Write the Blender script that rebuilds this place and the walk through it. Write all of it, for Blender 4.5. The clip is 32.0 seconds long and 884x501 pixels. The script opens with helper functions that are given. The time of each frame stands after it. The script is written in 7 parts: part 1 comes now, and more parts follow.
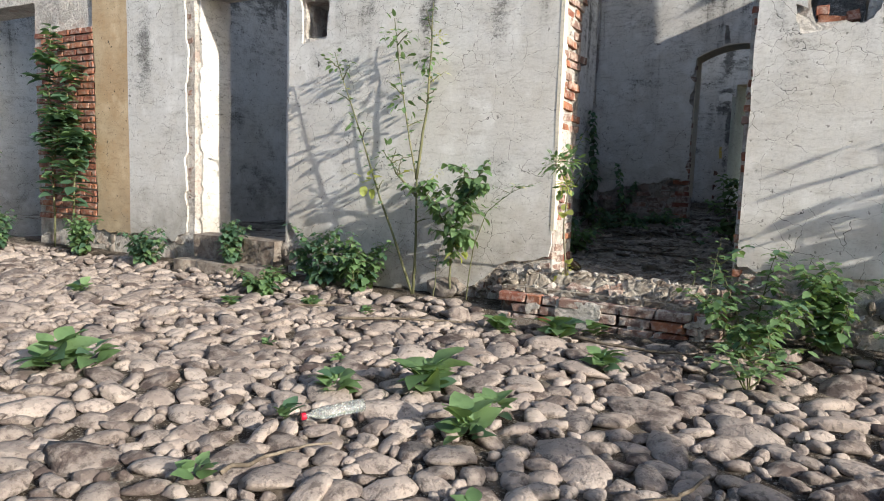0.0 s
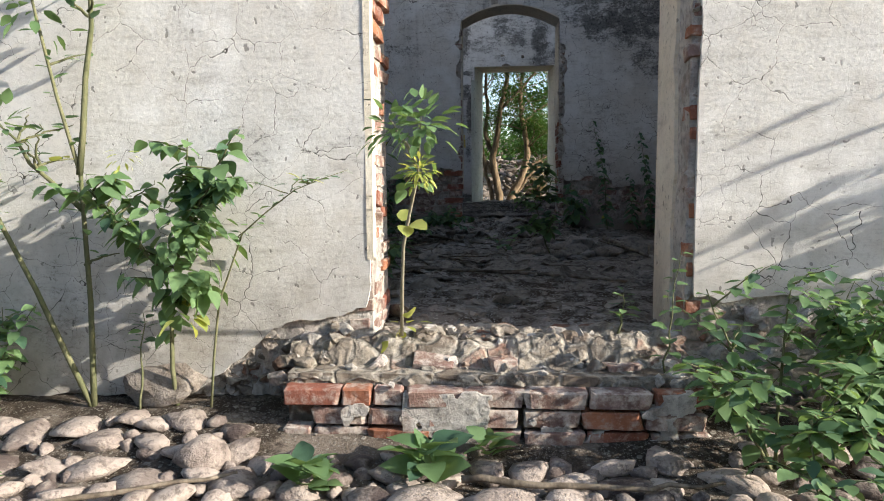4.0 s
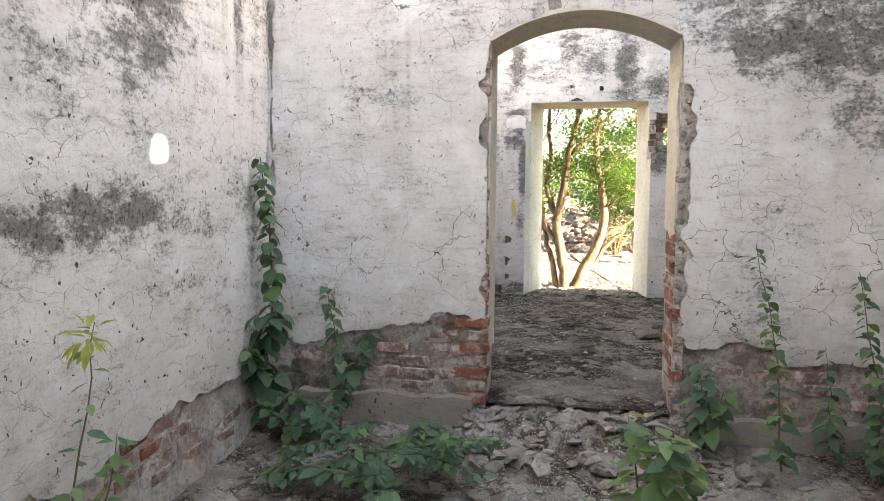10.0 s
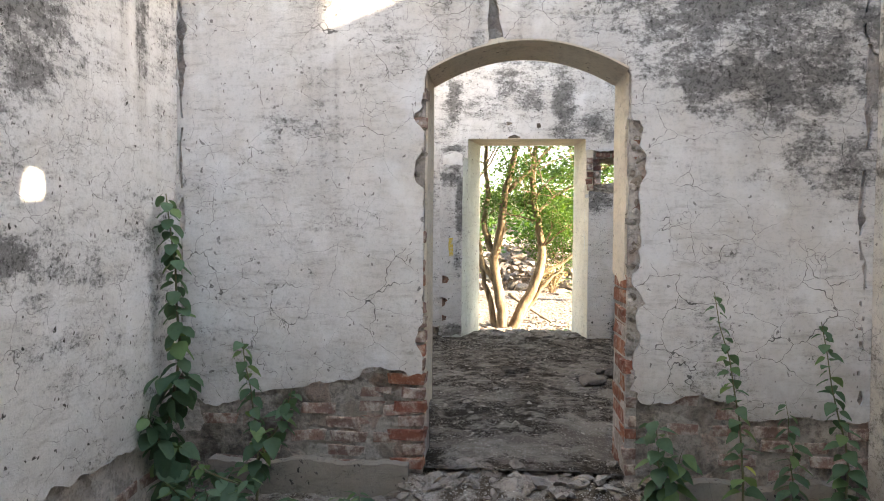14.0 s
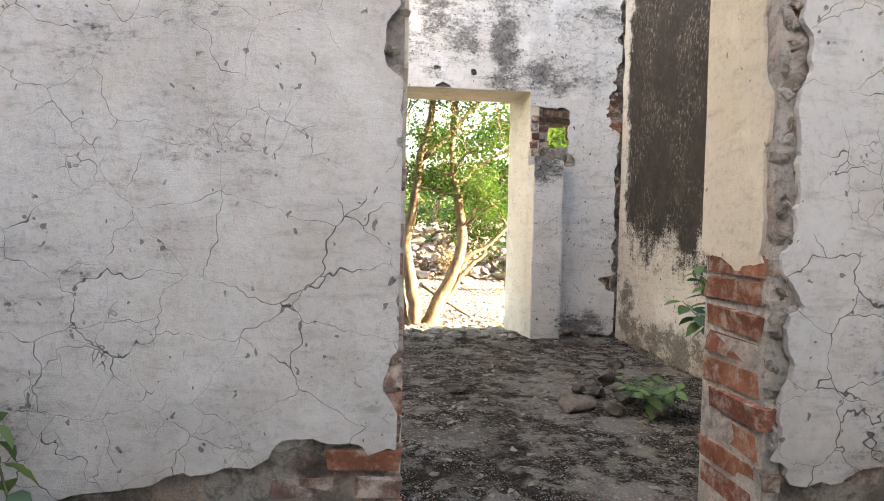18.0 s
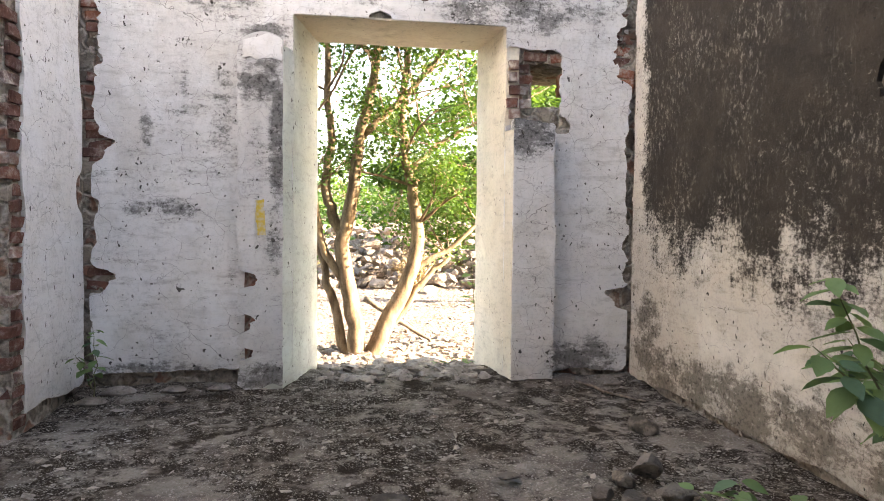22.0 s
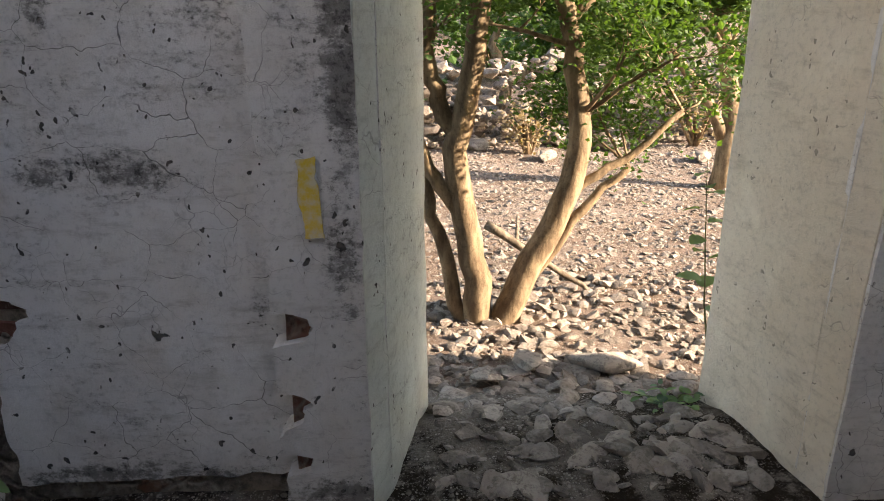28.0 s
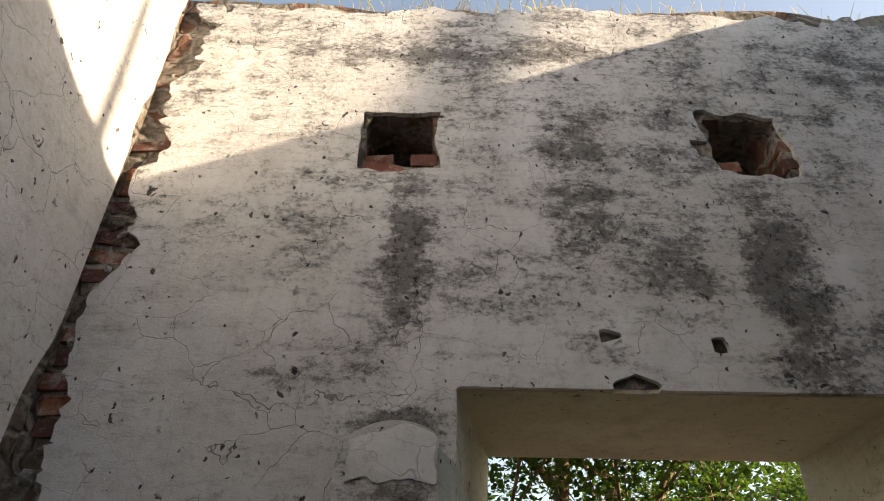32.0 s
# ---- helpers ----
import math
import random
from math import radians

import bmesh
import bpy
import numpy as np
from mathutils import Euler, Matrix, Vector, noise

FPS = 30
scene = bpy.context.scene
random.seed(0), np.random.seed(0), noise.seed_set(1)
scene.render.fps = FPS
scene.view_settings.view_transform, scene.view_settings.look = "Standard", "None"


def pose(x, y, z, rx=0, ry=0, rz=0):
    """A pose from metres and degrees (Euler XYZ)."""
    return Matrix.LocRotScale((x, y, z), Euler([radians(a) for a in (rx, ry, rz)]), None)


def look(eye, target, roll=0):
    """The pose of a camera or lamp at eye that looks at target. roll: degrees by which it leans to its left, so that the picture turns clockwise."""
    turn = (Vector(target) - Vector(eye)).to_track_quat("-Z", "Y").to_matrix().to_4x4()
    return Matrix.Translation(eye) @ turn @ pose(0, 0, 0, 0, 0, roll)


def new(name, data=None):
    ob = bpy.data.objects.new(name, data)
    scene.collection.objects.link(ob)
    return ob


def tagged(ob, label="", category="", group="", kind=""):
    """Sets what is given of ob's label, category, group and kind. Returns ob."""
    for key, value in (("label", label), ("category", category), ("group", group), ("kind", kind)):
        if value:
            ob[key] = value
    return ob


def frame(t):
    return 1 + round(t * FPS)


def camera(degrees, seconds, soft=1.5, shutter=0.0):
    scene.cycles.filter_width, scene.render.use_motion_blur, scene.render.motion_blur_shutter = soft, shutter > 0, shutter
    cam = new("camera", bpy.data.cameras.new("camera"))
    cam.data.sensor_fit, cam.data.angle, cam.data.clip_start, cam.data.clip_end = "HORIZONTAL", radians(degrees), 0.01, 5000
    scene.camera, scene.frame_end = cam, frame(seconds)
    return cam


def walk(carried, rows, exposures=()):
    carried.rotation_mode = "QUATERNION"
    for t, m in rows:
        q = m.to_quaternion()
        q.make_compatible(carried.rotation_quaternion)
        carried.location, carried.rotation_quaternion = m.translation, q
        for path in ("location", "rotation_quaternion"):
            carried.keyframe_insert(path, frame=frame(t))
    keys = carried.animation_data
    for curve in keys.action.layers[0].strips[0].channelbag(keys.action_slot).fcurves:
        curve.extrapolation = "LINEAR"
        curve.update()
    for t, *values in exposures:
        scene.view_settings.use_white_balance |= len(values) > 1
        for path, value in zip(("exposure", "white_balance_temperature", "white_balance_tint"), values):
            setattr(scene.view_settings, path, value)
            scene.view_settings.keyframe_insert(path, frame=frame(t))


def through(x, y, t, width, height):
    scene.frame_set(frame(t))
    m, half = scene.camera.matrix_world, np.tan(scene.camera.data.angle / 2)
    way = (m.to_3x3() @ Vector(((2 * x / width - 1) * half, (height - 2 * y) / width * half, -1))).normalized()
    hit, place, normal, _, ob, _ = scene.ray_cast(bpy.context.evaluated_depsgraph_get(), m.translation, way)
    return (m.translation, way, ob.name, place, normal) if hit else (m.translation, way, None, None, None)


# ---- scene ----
cam = camera(67.5, 32.0, soft=1.0)
PATH = [
    (0, (0.863, -5.166, 1.164), (-0.108, -3.431, 0.948), 1.9),
    (0.5, (0.511, -5.075, 1.184), (-0.167, -3.206, 0.965), 1.7),
    (1, (0.163, -4.925, 1.201), (-0.444, -3.032, 0.983), 1.5),
    (1.5, (-0.045, -4.663, 1.21), (-0.607, -2.758, 0.975), 0.7),
    (2, (-0.162, -4.394, 1.202), (-0.639, -2.465, 0.977), 0.7),
    (2.5, (-0.313, -4.043, 1.216), (-0.721, -2.098, 0.99), 0.9),
    (4.5, (-0.472, -2.495, 1.082), (-0.575, -0.508, 0.882), -0.5),
    (5, (-0.439, -2.073, 1.158), (-0.528, -0.086, 0.949), 0.0),
    (5.5, (-0.392, -1.615, 1.222), (-0.445, 0.373, 1.012), 0.7),
    (6, (-0.34, -1.289, 1.227), (-0.34, 0.702, 1.032), 0.1),
    (6.5, (-0.241, -0.895, 1.227), (-0.217, 1.096, 1.038), 0.4),
    (7, (-0.289, -0.441, 1.277), (-0.272, 1.549, 1.073), 0.4),
    (7.5, (-0.271, -0.134, 1.247), (-0.239, 1.858, 1.066), 0.0),
    (8, (-0.242, 0.242, 1.452), (-0.227, 2.234, 1.267), 0.1),
    (8.5, (-0.332, 0.499, 1.637), (-0.312, 2.493, 1.474), 0.4),
    (9, (-0.429, 0.698, 1.859), (-0.452, 2.692, 1.702), 0.5),
    (9.5, (-0.421, 0.844, 1.998), (-0.58, 2.831, 1.834), -0.5),
    (10, (-0.359, 1.003, 2.054), (-0.707, 2.965, 1.891), 0.4),
    (10.5, (-0.397, 1.159, 2.102), (-0.787, 3.114, 1.944), 0.9),
    (11, (-0.439, 1.283, 2.144), (-0.831, 3.241, 2.255), 1.0),
    (11.5, (-0.403, 1.326, 2.189), (-0.774, 3.202, 2.777), 0.9),
    (12, (-0.373, 1.301, 2.198), (-0.652, 3.123, 2.974), 0.6),
    (12.5, (-0.371, 1.294, 2.2), (-0.575, 3.127, 2.975), 0.5),
    (13, (-0.377, 1.301, 2.191), (-0.526, 3.163, 2.904), 0.2),
    (13.5, (-0.394, 1.325, 2.192), (-0.532, 3.309, 2.402), 0.3),
    (14, (-0.411, 1.408, 2.097), (-0.568, 3.401, 2.041), 0.5),
    (14.5, (-0.412, 1.445, 2.06), (-0.516, 3.442, 2.005), 0.7),
    (16.5, (-0.533, 2.466, 1.977), (-0.044, 4.403, 1.882), 0.9),
    (17, (-0.67, 2.793, 1.937), (-0.349, 4.766, 1.854), 0.5),
    (17.5, (-0.817, 3.066, 1.94), (-0.671, 5.059, 1.849), 0.9),
    (18, (-0.925, 3.322, 1.94), (-0.698, 5.307, 1.853), 1.3),
    (18.5, (-0.834, 3.459, 1.917), (-0.102, 5.319, 1.851), 1.0),
    (19, (-0.588, 3.672, 1.912), (0.408, 5.403, 1.824), 0.3),
    (19.5, (-0.483, 3.928, 1.9), (0.519, 5.656, 1.812), 0.2),
    (20, (-0.439, 4.18, 1.931), (0.516, 5.934, 1.831), 0.1),
    (20.5, (-0.433, 4.487, 1.883), (0.281, 6.354, 1.798), -0.1),
    (21, (-0.413, 4.796, 1.853), (0.045, 6.741, 1.767), 0.3),
    (21.5, (-0.465, 5.123, 1.825), (-0.184, 7.102, 1.751), 0.8),
    (22, (-0.462, 5.418, 1.851), (-0.148, 7.392, 1.778), 0.6),
    (22.5, (-0.325, 5.79, 1.944), (-0.081, 7.773, 1.854), 0.1),
    (23, (-0.376, 6.017, 2.021), (-0.199, 8.008, 1.955), 1.1),
    (23.5, (-0.521, 6.293, 2.138), (-0.365, 8.285, 2.064), 1.3),
    (24, (-0.549, 6.574, 2.165), (-0.364, 8.565, 2.112), 0.8),
    (24.5, (-0.548, 6.907, 2.217), (-0.361, 8.897, 2.144), 1.0),
    (26.5, (-0.536, 8.063, 2.333), (-0.409, 10.056, 2.23), -0.4),
    (27, (-0.604, 8.157, 2.375), (-0.483, 10.151, 2.278), 0.1),
    (27.5, (-0.659, 8.173, 2.383), (-0.546, 10.108, 1.887), -0.1),
    (28, (-0.672, 8.158, 2.373), (-0.588, 10.053, 1.738), -0.3),
    (28.5, (-0.689, 8.12, 2.375), (-0.6, 10.07, 1.938), -0.3),
    (28.7, (-0.696, 8.075, 2.387), (-0.612, 10.063, 2.186), -0.3),
    (29, (-0.722, 8.081, 2.432), (-0.636, 10.076, 2.547), 0.5),
    (29.1, (-0.718, 8.067, 2.432), (-0.642, 10.048, 2.696), 0.1),
    (29.5, (-0.762, 8.04, 2.438), (-0.699, 9.946, 3.04), 0.8),
    (30, (-0.818, 8.06, 2.455), (-0.743, 9.943, 3.125), 0.8),
    (30.5, (-0.822, 8.065, 2.477), (-0.763, 9.953, 3.136), 1.0),
    (31, (-0.851, 8.082, 2.508), (-0.793, 9.896, 3.349), 0.6),
    (31.5, (-0.846, 8.093, 2.476), (-0.817, 9.717, 3.643), 0.6),
    (32, (-0.843, 8.16, 2.413), (-0.831, 9.787, 3.577), 0.9),
]
EXPOSURES = [(0, 1.1, 6500, 8), (2.5, 1.25, 6500, 8), (5, 1.55, 6600, 9), (6, 2.0, 7000, 12), (6.6, 3.6, 8000, 14), (7, 4.4, 8300, 12), (8, 4.5, 8400, 13), (9, 4.25, 8500, 14), (10.7, 3.7, 8400, 13), (11.7, 1.9, 7600, 11), (13, 1.65, 7600, 11), (14, 3.75, 8300, 13),
             (17, 4.1, 8500, 15), (19, 3.9, 8600, 16), (20, 3.95, 8700, 17), (21, 3.95, 8500, 17), (22, 4.05, 8500, 18), (23, 3.7, 8500, 18), (24, 3.45, 8500, 17), (27, 2.85, 8200, 17), (28, 2.6, 8200, 17), (29, 3.05, 8400, 15), (29.8, 3.6, 8700, 14), (30.5, 3.5, 8800, 14), (31, 3.05, 8800, 14), (31.5, 2.15, 9000, 14), (32, 1.75, 9000, 14)]
walk(cam, [(t, look(e, g, r)) for t, e, g, r in PATH], EXPOSURES)

# world, sun and exposure
SUN_AT = Vector((4.0, -1.0, 1.72)).normalized()
world = bpy.data.worlds.new("sky")
scene.world = world
world.use_nodes = True
wn = world.node_tree
bg = wn.nodes["Background"]
sky = wn.nodes.new("ShaderNodeTexSky")
sky.sky_type, sky.sun_disc = "NISHITA", False
sky.sun_elevation = math.asin(SUN_AT.z)
sky.sun_rotation = math.atan2(SUN_AT.x, SUN_AT.y)
sky.dust_density, sky.air_density = 1.2, 1.0
wn.links.new(sky.outputs[0], bg.inputs[0])
bg.inputs[1].default_value = 0.125
lamp = bpy.data.lights.new("sun", "SUN")
lamp.energy, lamp.angle, lamp.color = 3.8, radians(0.6), (1.0, 0.93, 0.83)
sun = new("sun", lamp)
sun.matrix_world = look(SUN_AT * 40, (0, 0, 0))

# ---- materials ----


class Nodes:
    """A node material under construction."""

    def __init__(self, name, rough=0.9, spec=0.25):
        self.mat = bpy.data.materials.new(name)
        self.mat.use_nodes = True
        self.t = self.mat.node_tree
        self.b = self.t.nodes["Principled BSDF"]
        self.b.inputs["Roughness"].default_value = rough
        self.b.inputs["Specular IOR Level"].default_value = spec
        tc = self.t.nodes.new("ShaderNodeTexCoord")
        self.co = tc.outputs["Object"]
        g = self.t.nodes.new("ShaderNodeNewGeometry")
        self.pos, self.island = g.outputs["Position"], g.outputs["Random Per Island"]
        self.rand = self.t.nodes.new("ShaderNodeObjectInfo").outputs["Random"]

    def put(self, sock, v):
        if isinstance(v, bpy.types.NodeSocket):
            self.t.links.new(v, sock)
        elif isinstance(v, tuple) and len(v) == 3 and sock.type == "RGBA":
            sock.default_value = (*v, 1)
        else:
            sock.default_value = v

    def scaled(self, co, s):
        n = self.t.nodes.new("ShaderNodeMapping")
        self.put(n.inputs["Vector"], co)
        n.inputs["Scale"].default_value = s
        return n.outputs[0]

    def noise(self, scale, co=None, detail=5.0, rough=0.6, dist=0.0):
        n = self.t.nodes.new("ShaderNodeTexNoise")
        self.put(n.inputs["Vector"], co or self.pos)
        n.inputs["Scale"].default_value, n.inputs["Detail"].default_value = scale, detail
        n.inputs["Roughness"].default_value, n.inputs["Distortion"].default_value = rough, dist
        return n.outputs["Fac"]

    def warp(self, scale, amount):
        n = self.t.nodes.new("ShaderNodeTexNoise")
        self.put(n.inputs["Vector"], self.pos)
        n.inputs["Scale"].default_value = scale
        m = self.t.nodes.new("ShaderNodeVectorMath")
        m.operation = "MULTIPLY_ADD"
        self.put(m.inputs[0], n.outputs["Color"])
        m.inputs[1].default_value = (amount,) * 3
        self.put(m.inputs[2], self.pos)
        return m.outputs[0]

    def voronoi(self, scale, feature="F1", co=None, out="Distance"):
        n = self.t.nodes.new("ShaderNodeTexVoronoi")
        n.feature = feature
        self.put(n.inputs["Vector"], co or self.pos)
        n.inputs["Scale"].default_value = scale
        return n.outputs[out]

    def ramp(self, v, a, b, lo=0.0, hi=1.0):
        n = self.t.nodes.new("ShaderNodeMapRange")
        n.interpolation_type = "SMOOTHSTEP"
        self.put(n.inputs[0], v)
        for i, x in enumerate((a, b, lo, hi)):
            n.inputs[i + 1].default_value = x
        return n.outputs[0]

    def math(self, op, a, b=0.0):
        n = self.t.nodes.new("ShaderNodeMath")
        n.operation = op
        self.put(n.inputs[0], a)
        self.put(n.inputs[1], b)
        return n.outputs[0]

    def mix(self, fac, a, b, mode="MIX"):
        n = self.t.nodes.new("ShaderNodeMix")
        n.data_type, n.blend_type = "RGBA", mode
        self.put(n.inputs[0], fac)
        self.put(n.inputs[6], a)
        self.put(n.inputs[7], b)
        return n.outputs[2]

    def axis(self, i):
        n = self.t.nodes.new("ShaderNodeSeparateXYZ")
        self.put(n.inputs[0], self.pos)
        return n.outputs[i]

    def bump(self, h, strength=0.4, dist=0.01):
        n = self.t.nodes.new("ShaderNodeBump")
        n.inputs["Strength"].default_value, n.inputs["Distance"].default_value = strength, dist
        self.put(n.inputs["Height"], h)
        self.put(self.b.inputs["Normal"], n.outputs[0])

    def colour(self, c):
        self.put(self.b.inputs["Base Color"], c)
        return self.mat


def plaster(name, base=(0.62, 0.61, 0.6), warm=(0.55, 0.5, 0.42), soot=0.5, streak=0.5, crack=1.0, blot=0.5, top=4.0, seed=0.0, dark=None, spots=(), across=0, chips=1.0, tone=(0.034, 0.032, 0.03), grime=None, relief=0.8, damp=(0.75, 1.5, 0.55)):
    """Old lime plaster: soot, water streaks, hairline cracks, chips. dark: (foot, head, colour, amount), a mould stain that fills a band of heights.
    grime: (foot, head, amount) of a grey film that thickens upwards. spots: (place along the wall, height, half width, half height, amount) of single soot stains; across: the wall's own axis."""
    m = Nodes(name, 0.93, 0.15)
    own = m.axis(across), m.axis(2)
    shift = m.t.nodes.new("ShaderNodeMapping")
    m.put(shift.inputs["Vector"], m.pos)
    shift.inputs["Location"].default_value = (seed, seed * 0.7, seed * 0.3)
    m.pos = shift.outputs[0]
    big = m.noise(0.7, detail=3.0)
    mid = m.noise(4.0, detail=6.0, rough=0.65)
    fine = m.noise(38.0, detail=5.0, rough=0.75)
    grain = m.noise(48.0, m.scaled(m.pos, (0.85, 0.85, 1.1)), detail=8.0, rough=0.8)
    c = m.mix(m.ramp(big, 0.35, 0.7), base, tuple(0.5 * a + 0.5 * b for a, b in zip(base, warm)))
    c = m.mix(m.ramp(mid, 0.45, 0.75, 0, 0.5), c, warm)
    c = m.mix(m.ramp(fine, 0.48, 0.72, 0, 0.55), c, tuple(0.55 * a for a in base))
    brush = m.noise(1.0, m.scaled(m.pos, (5, 5, 22)), detail=6.0, rough=0.7)
    c = m.mix(m.ramp(brush, 0.5, 0.72, 0, 0.45), c, tuple(0.55 * a for a in warm))
    c = m.mix(m.ramp(m.noise(2.6, detail=7.0, rough=0.65), 0.5, 0.68, 0, 0.6), c, tuple(min(0.8, 1.18 * a) for a in base))
    z = own[1]

    def stipple(thick, sharp=0.09):
        """Grains that crowd together as thick goes from 0 to 1."""
        k = m.math("ADD", m.math("ADD", m.math("MULTIPLY", grain, 0.75), m.math("MULTIPLY", brush, 0.25)), m.math("MULTIPLY", m.math("SUBTRACT", thick, 0.5), 0.32))
        return m.math("MULTIPLY", m.ramp(k, 0.5 - sharp, 0.5 + sharp), m.ramp(thick, 0.02, 0.22))

    run = m.noise(1.0, m.scaled(m.pos, (3.2, 3.2, 0.22)), detail=4.0, rough=0.6)
    runfine = m.noise(1.0, m.scaled(m.pos, (14, 14, 0.7)), detail=3.0)
    high = m.ramp(z, 1.6, top, 0.15, 1.0)
    s = m.math("MULTIPLY", m.math("MULTIPLY", m.ramp(run, 0.47, 0.72), m.ramp(runfine, 0.3, 0.65, 0.35, 1.0)), high)
    c = m.mix(m.math("MULTIPLY", s, 0.45 * streak), c, (0.1, 0.095, 0.088))
    thick = m.math("MULTIPLY", s, min(1.0, 1.2 * streak))
    mould = m.ramp(m.noise(1.1, detail=7.0, rough=0.65, dist=0.4), 0.4, 0.7)
    thick = m.math("MAXIMUM", thick, m.math("MULTIPLY", mould, soot))
    lichen = m.ramp(m.noise(3.1, detail=6.0, rough=0.7), 0.52, 0.72)
    thick = m.math("MAXIMUM", thick, m.math("MULTIPLY", lichen, 0.6 * blot))
    for cu, cz, ru, rz, amount in spots:
        du, dz = m.math("DIVIDE", m.math("SUBTRACT", own[0], cu), ru), m.math("DIVIDE", m.math("SUBTRACT", own[1], cz), rz)
        far = m.math("SQRT", m.math("ADD", m.math("MULTIPLY", du, du), m.math("MULTIPLY", dz, dz)))
        far = m.math("ADD", far, m.math("MULTIPLY", m.math("SUBTRACT", mid, 0.5), 1.9))
        thick = m.math("MAXIMUM", thick, m.ramp(far, 0.15, 1.35, amount, 0.0))
    if grime:
        veil = m.ramp(m.noise(1.0, m.scaled(m.pos, (2.4, 2.4, 1.7)), detail=9.0, rough=0.7), 0.36, 0.62, 0.15, 1.0)
        thick = m.math("MAXIMUM", thick, m.math("MULTIPLY", veil, m.ramp(z, grime[0], grime[1], 0.0, grime[2])))
    cloud = m.noise(1.0, m.scaled(m.pos, (4.5, 4.5, 8.0)), detail=6.0, rough=0.65)
    thick = m.math("MULTIPLY", thick, m.ramp(cloud, 0.34, 0.62, 0.45, 1.15))
    c = m.mix(m.math("MULTIPLY", thick, 0.34), c, tuple(4.0 * v for v in tone))
    c = m.mix(m.math("MULTIPLY", stipple(thick), m.ramp(fine, 0.3, 0.6, 0.97, 0.6)), c, tone)
    if dark:
        foot, head, shade, amount = dark
        ragged = m.math("ADD", z, m.math("MULTIPLY", m.math("SUBTRACT", m.noise(2.0, m.scaled(m.pos, (1, 1, 0.8)), detail=6.0, rough=0.65), 0.5), 1.5))
        drip = m.noise(1.0, m.scaled(m.pos, (16, 16, 2.2)), detail=6.0, rough=0.7)
        ragged = m.math("ADD", ragged, m.math("MULTIPLY", m.math("SUBTRACT", drip, 0.5), 0.5))
        band = m.math("MULTIPLY", m.ramp(ragged, foot - 0.35, foot + 0.6), m.ramp(m.math("ADD", own[0], m.math("MULTIPLY", m.math("SUBTRACT", mid, 0.5), 0.5)), 9.86, 10.14, 1, 0))
        band = m.math("MULTIPLY", band, m.ramp(m.noise(1.7, detail=7.0, rough=0.72), 0.42, 0.66, 1.0, 0.62))
        solid = stipple(m.math("MULTIPLY", band, 1.35), 0.09)
        c = m.mix(m.math("MULTIPLY", solid, amount), c, m.mix(m.ramp(mid, 0.4, 0.7), shade, tuple(2.0 * v for v in shade)))
        flecks = m.math("MULTIPLY", m.ramp(m.noise(30.0, m.scaled(m.pos, (1, 1, 0.6)), detail=6.0, rough=0.8), 0.5, 0.68), m.ramp(m.noise(1.9, detail=4.0), 0.4, 0.62, 0.06, 0.8))
        c = m.mix(m.math("MULTIPLY", flecks, solid), c, (0.33, 0.3, 0.26))
        trails = m.math("MULTIPLY", m.ramp(m.noise(1.0, m.scaled(m.pos, (30, 30, 2.6)), detail=6.0, rough=0.75), 0.56, 0.72), m.ramp(m.noise(2.3, detail=5.0), 0.46, 0.64, 0.0, 0.55))
        c = m.mix(m.math("MULTIPLY", m.math("MULTIPLY", trails, m.ramp(grain, 0.4, 0.6, 0.2, 1.0)), solid), c, (0.3, 0.275, 0.24))
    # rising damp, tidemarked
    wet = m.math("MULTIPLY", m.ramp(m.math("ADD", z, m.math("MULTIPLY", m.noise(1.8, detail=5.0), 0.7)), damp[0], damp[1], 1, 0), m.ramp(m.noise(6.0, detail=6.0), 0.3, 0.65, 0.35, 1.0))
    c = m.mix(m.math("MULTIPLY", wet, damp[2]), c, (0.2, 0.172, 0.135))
    # hairline cracks where the plaster has crazed, coarse and fine
    wide = m.ramp(m.noise(1.1, detail=2.0), 0.32, 0.44)
    bent = m.warp(11.0, 0.08)
    width = m.ramp(m.noise(3.5, detail=2.0), 0.4, 0.65, 0.4, 1.0)
    line = m.math("MULTIPLY", m.ramp(m.math("DIVIDE", m.voronoi(3.9, "DISTANCE_TO_EDGE", m.scaled(bent, (1, 1, 1.3))), width), 0.002, 0.008, 1, 0), m.math("MULTIPLY", wide, m.ramp(m.noise(4.0, detail=2.0), 0.38, 0.46)))
    thin = m.math("MULTIPLY", m.ramp(m.voronoi(11.0, "DISTANCE_TO_EDGE", bent), 0.001, 0.016, 0.75, 0), m.math("MULTIPLY", m.ramp(m.noise(1.2, detail=2.0), 0.5, 0.6), m.ramp(m.noise(7.0, detail=2.0), 0.4, 0.55)))
    line = m.math("MAXIMUM", line, thin)
    c = m.mix(m.math("MULTIPLY", line, min(1.0, 0.62 * crack)), c, (0.04, 0.036, 0.033))
    # chips: slivers and flakes knocked off, showing grey render
    pock = None
    for scale, stretch, most, gate in ((9.0, 0.5, 0.14, 0.55), (17.0, 0.6, 0.2, 0.49), (30.0, 0.8, 0.26, 0.45)):
        bits = m.t.nodes.new("ShaderNodeTexVoronoi")
        m.put(bits.inputs["Vector"], m.scaled(m.warp(19.0, 0.075), (1.15, 1.15, stretch)))
        bits.inputs["Scale"].default_value = scale
        grade = m.t.nodes.new("ShaderNodeSeparateXYZ")
        m.put(grade.inputs[0], bits.outputs["Color"])
        size = m.ramp(grade.outputs[0], 0.5, 1.0, -0.06, most)
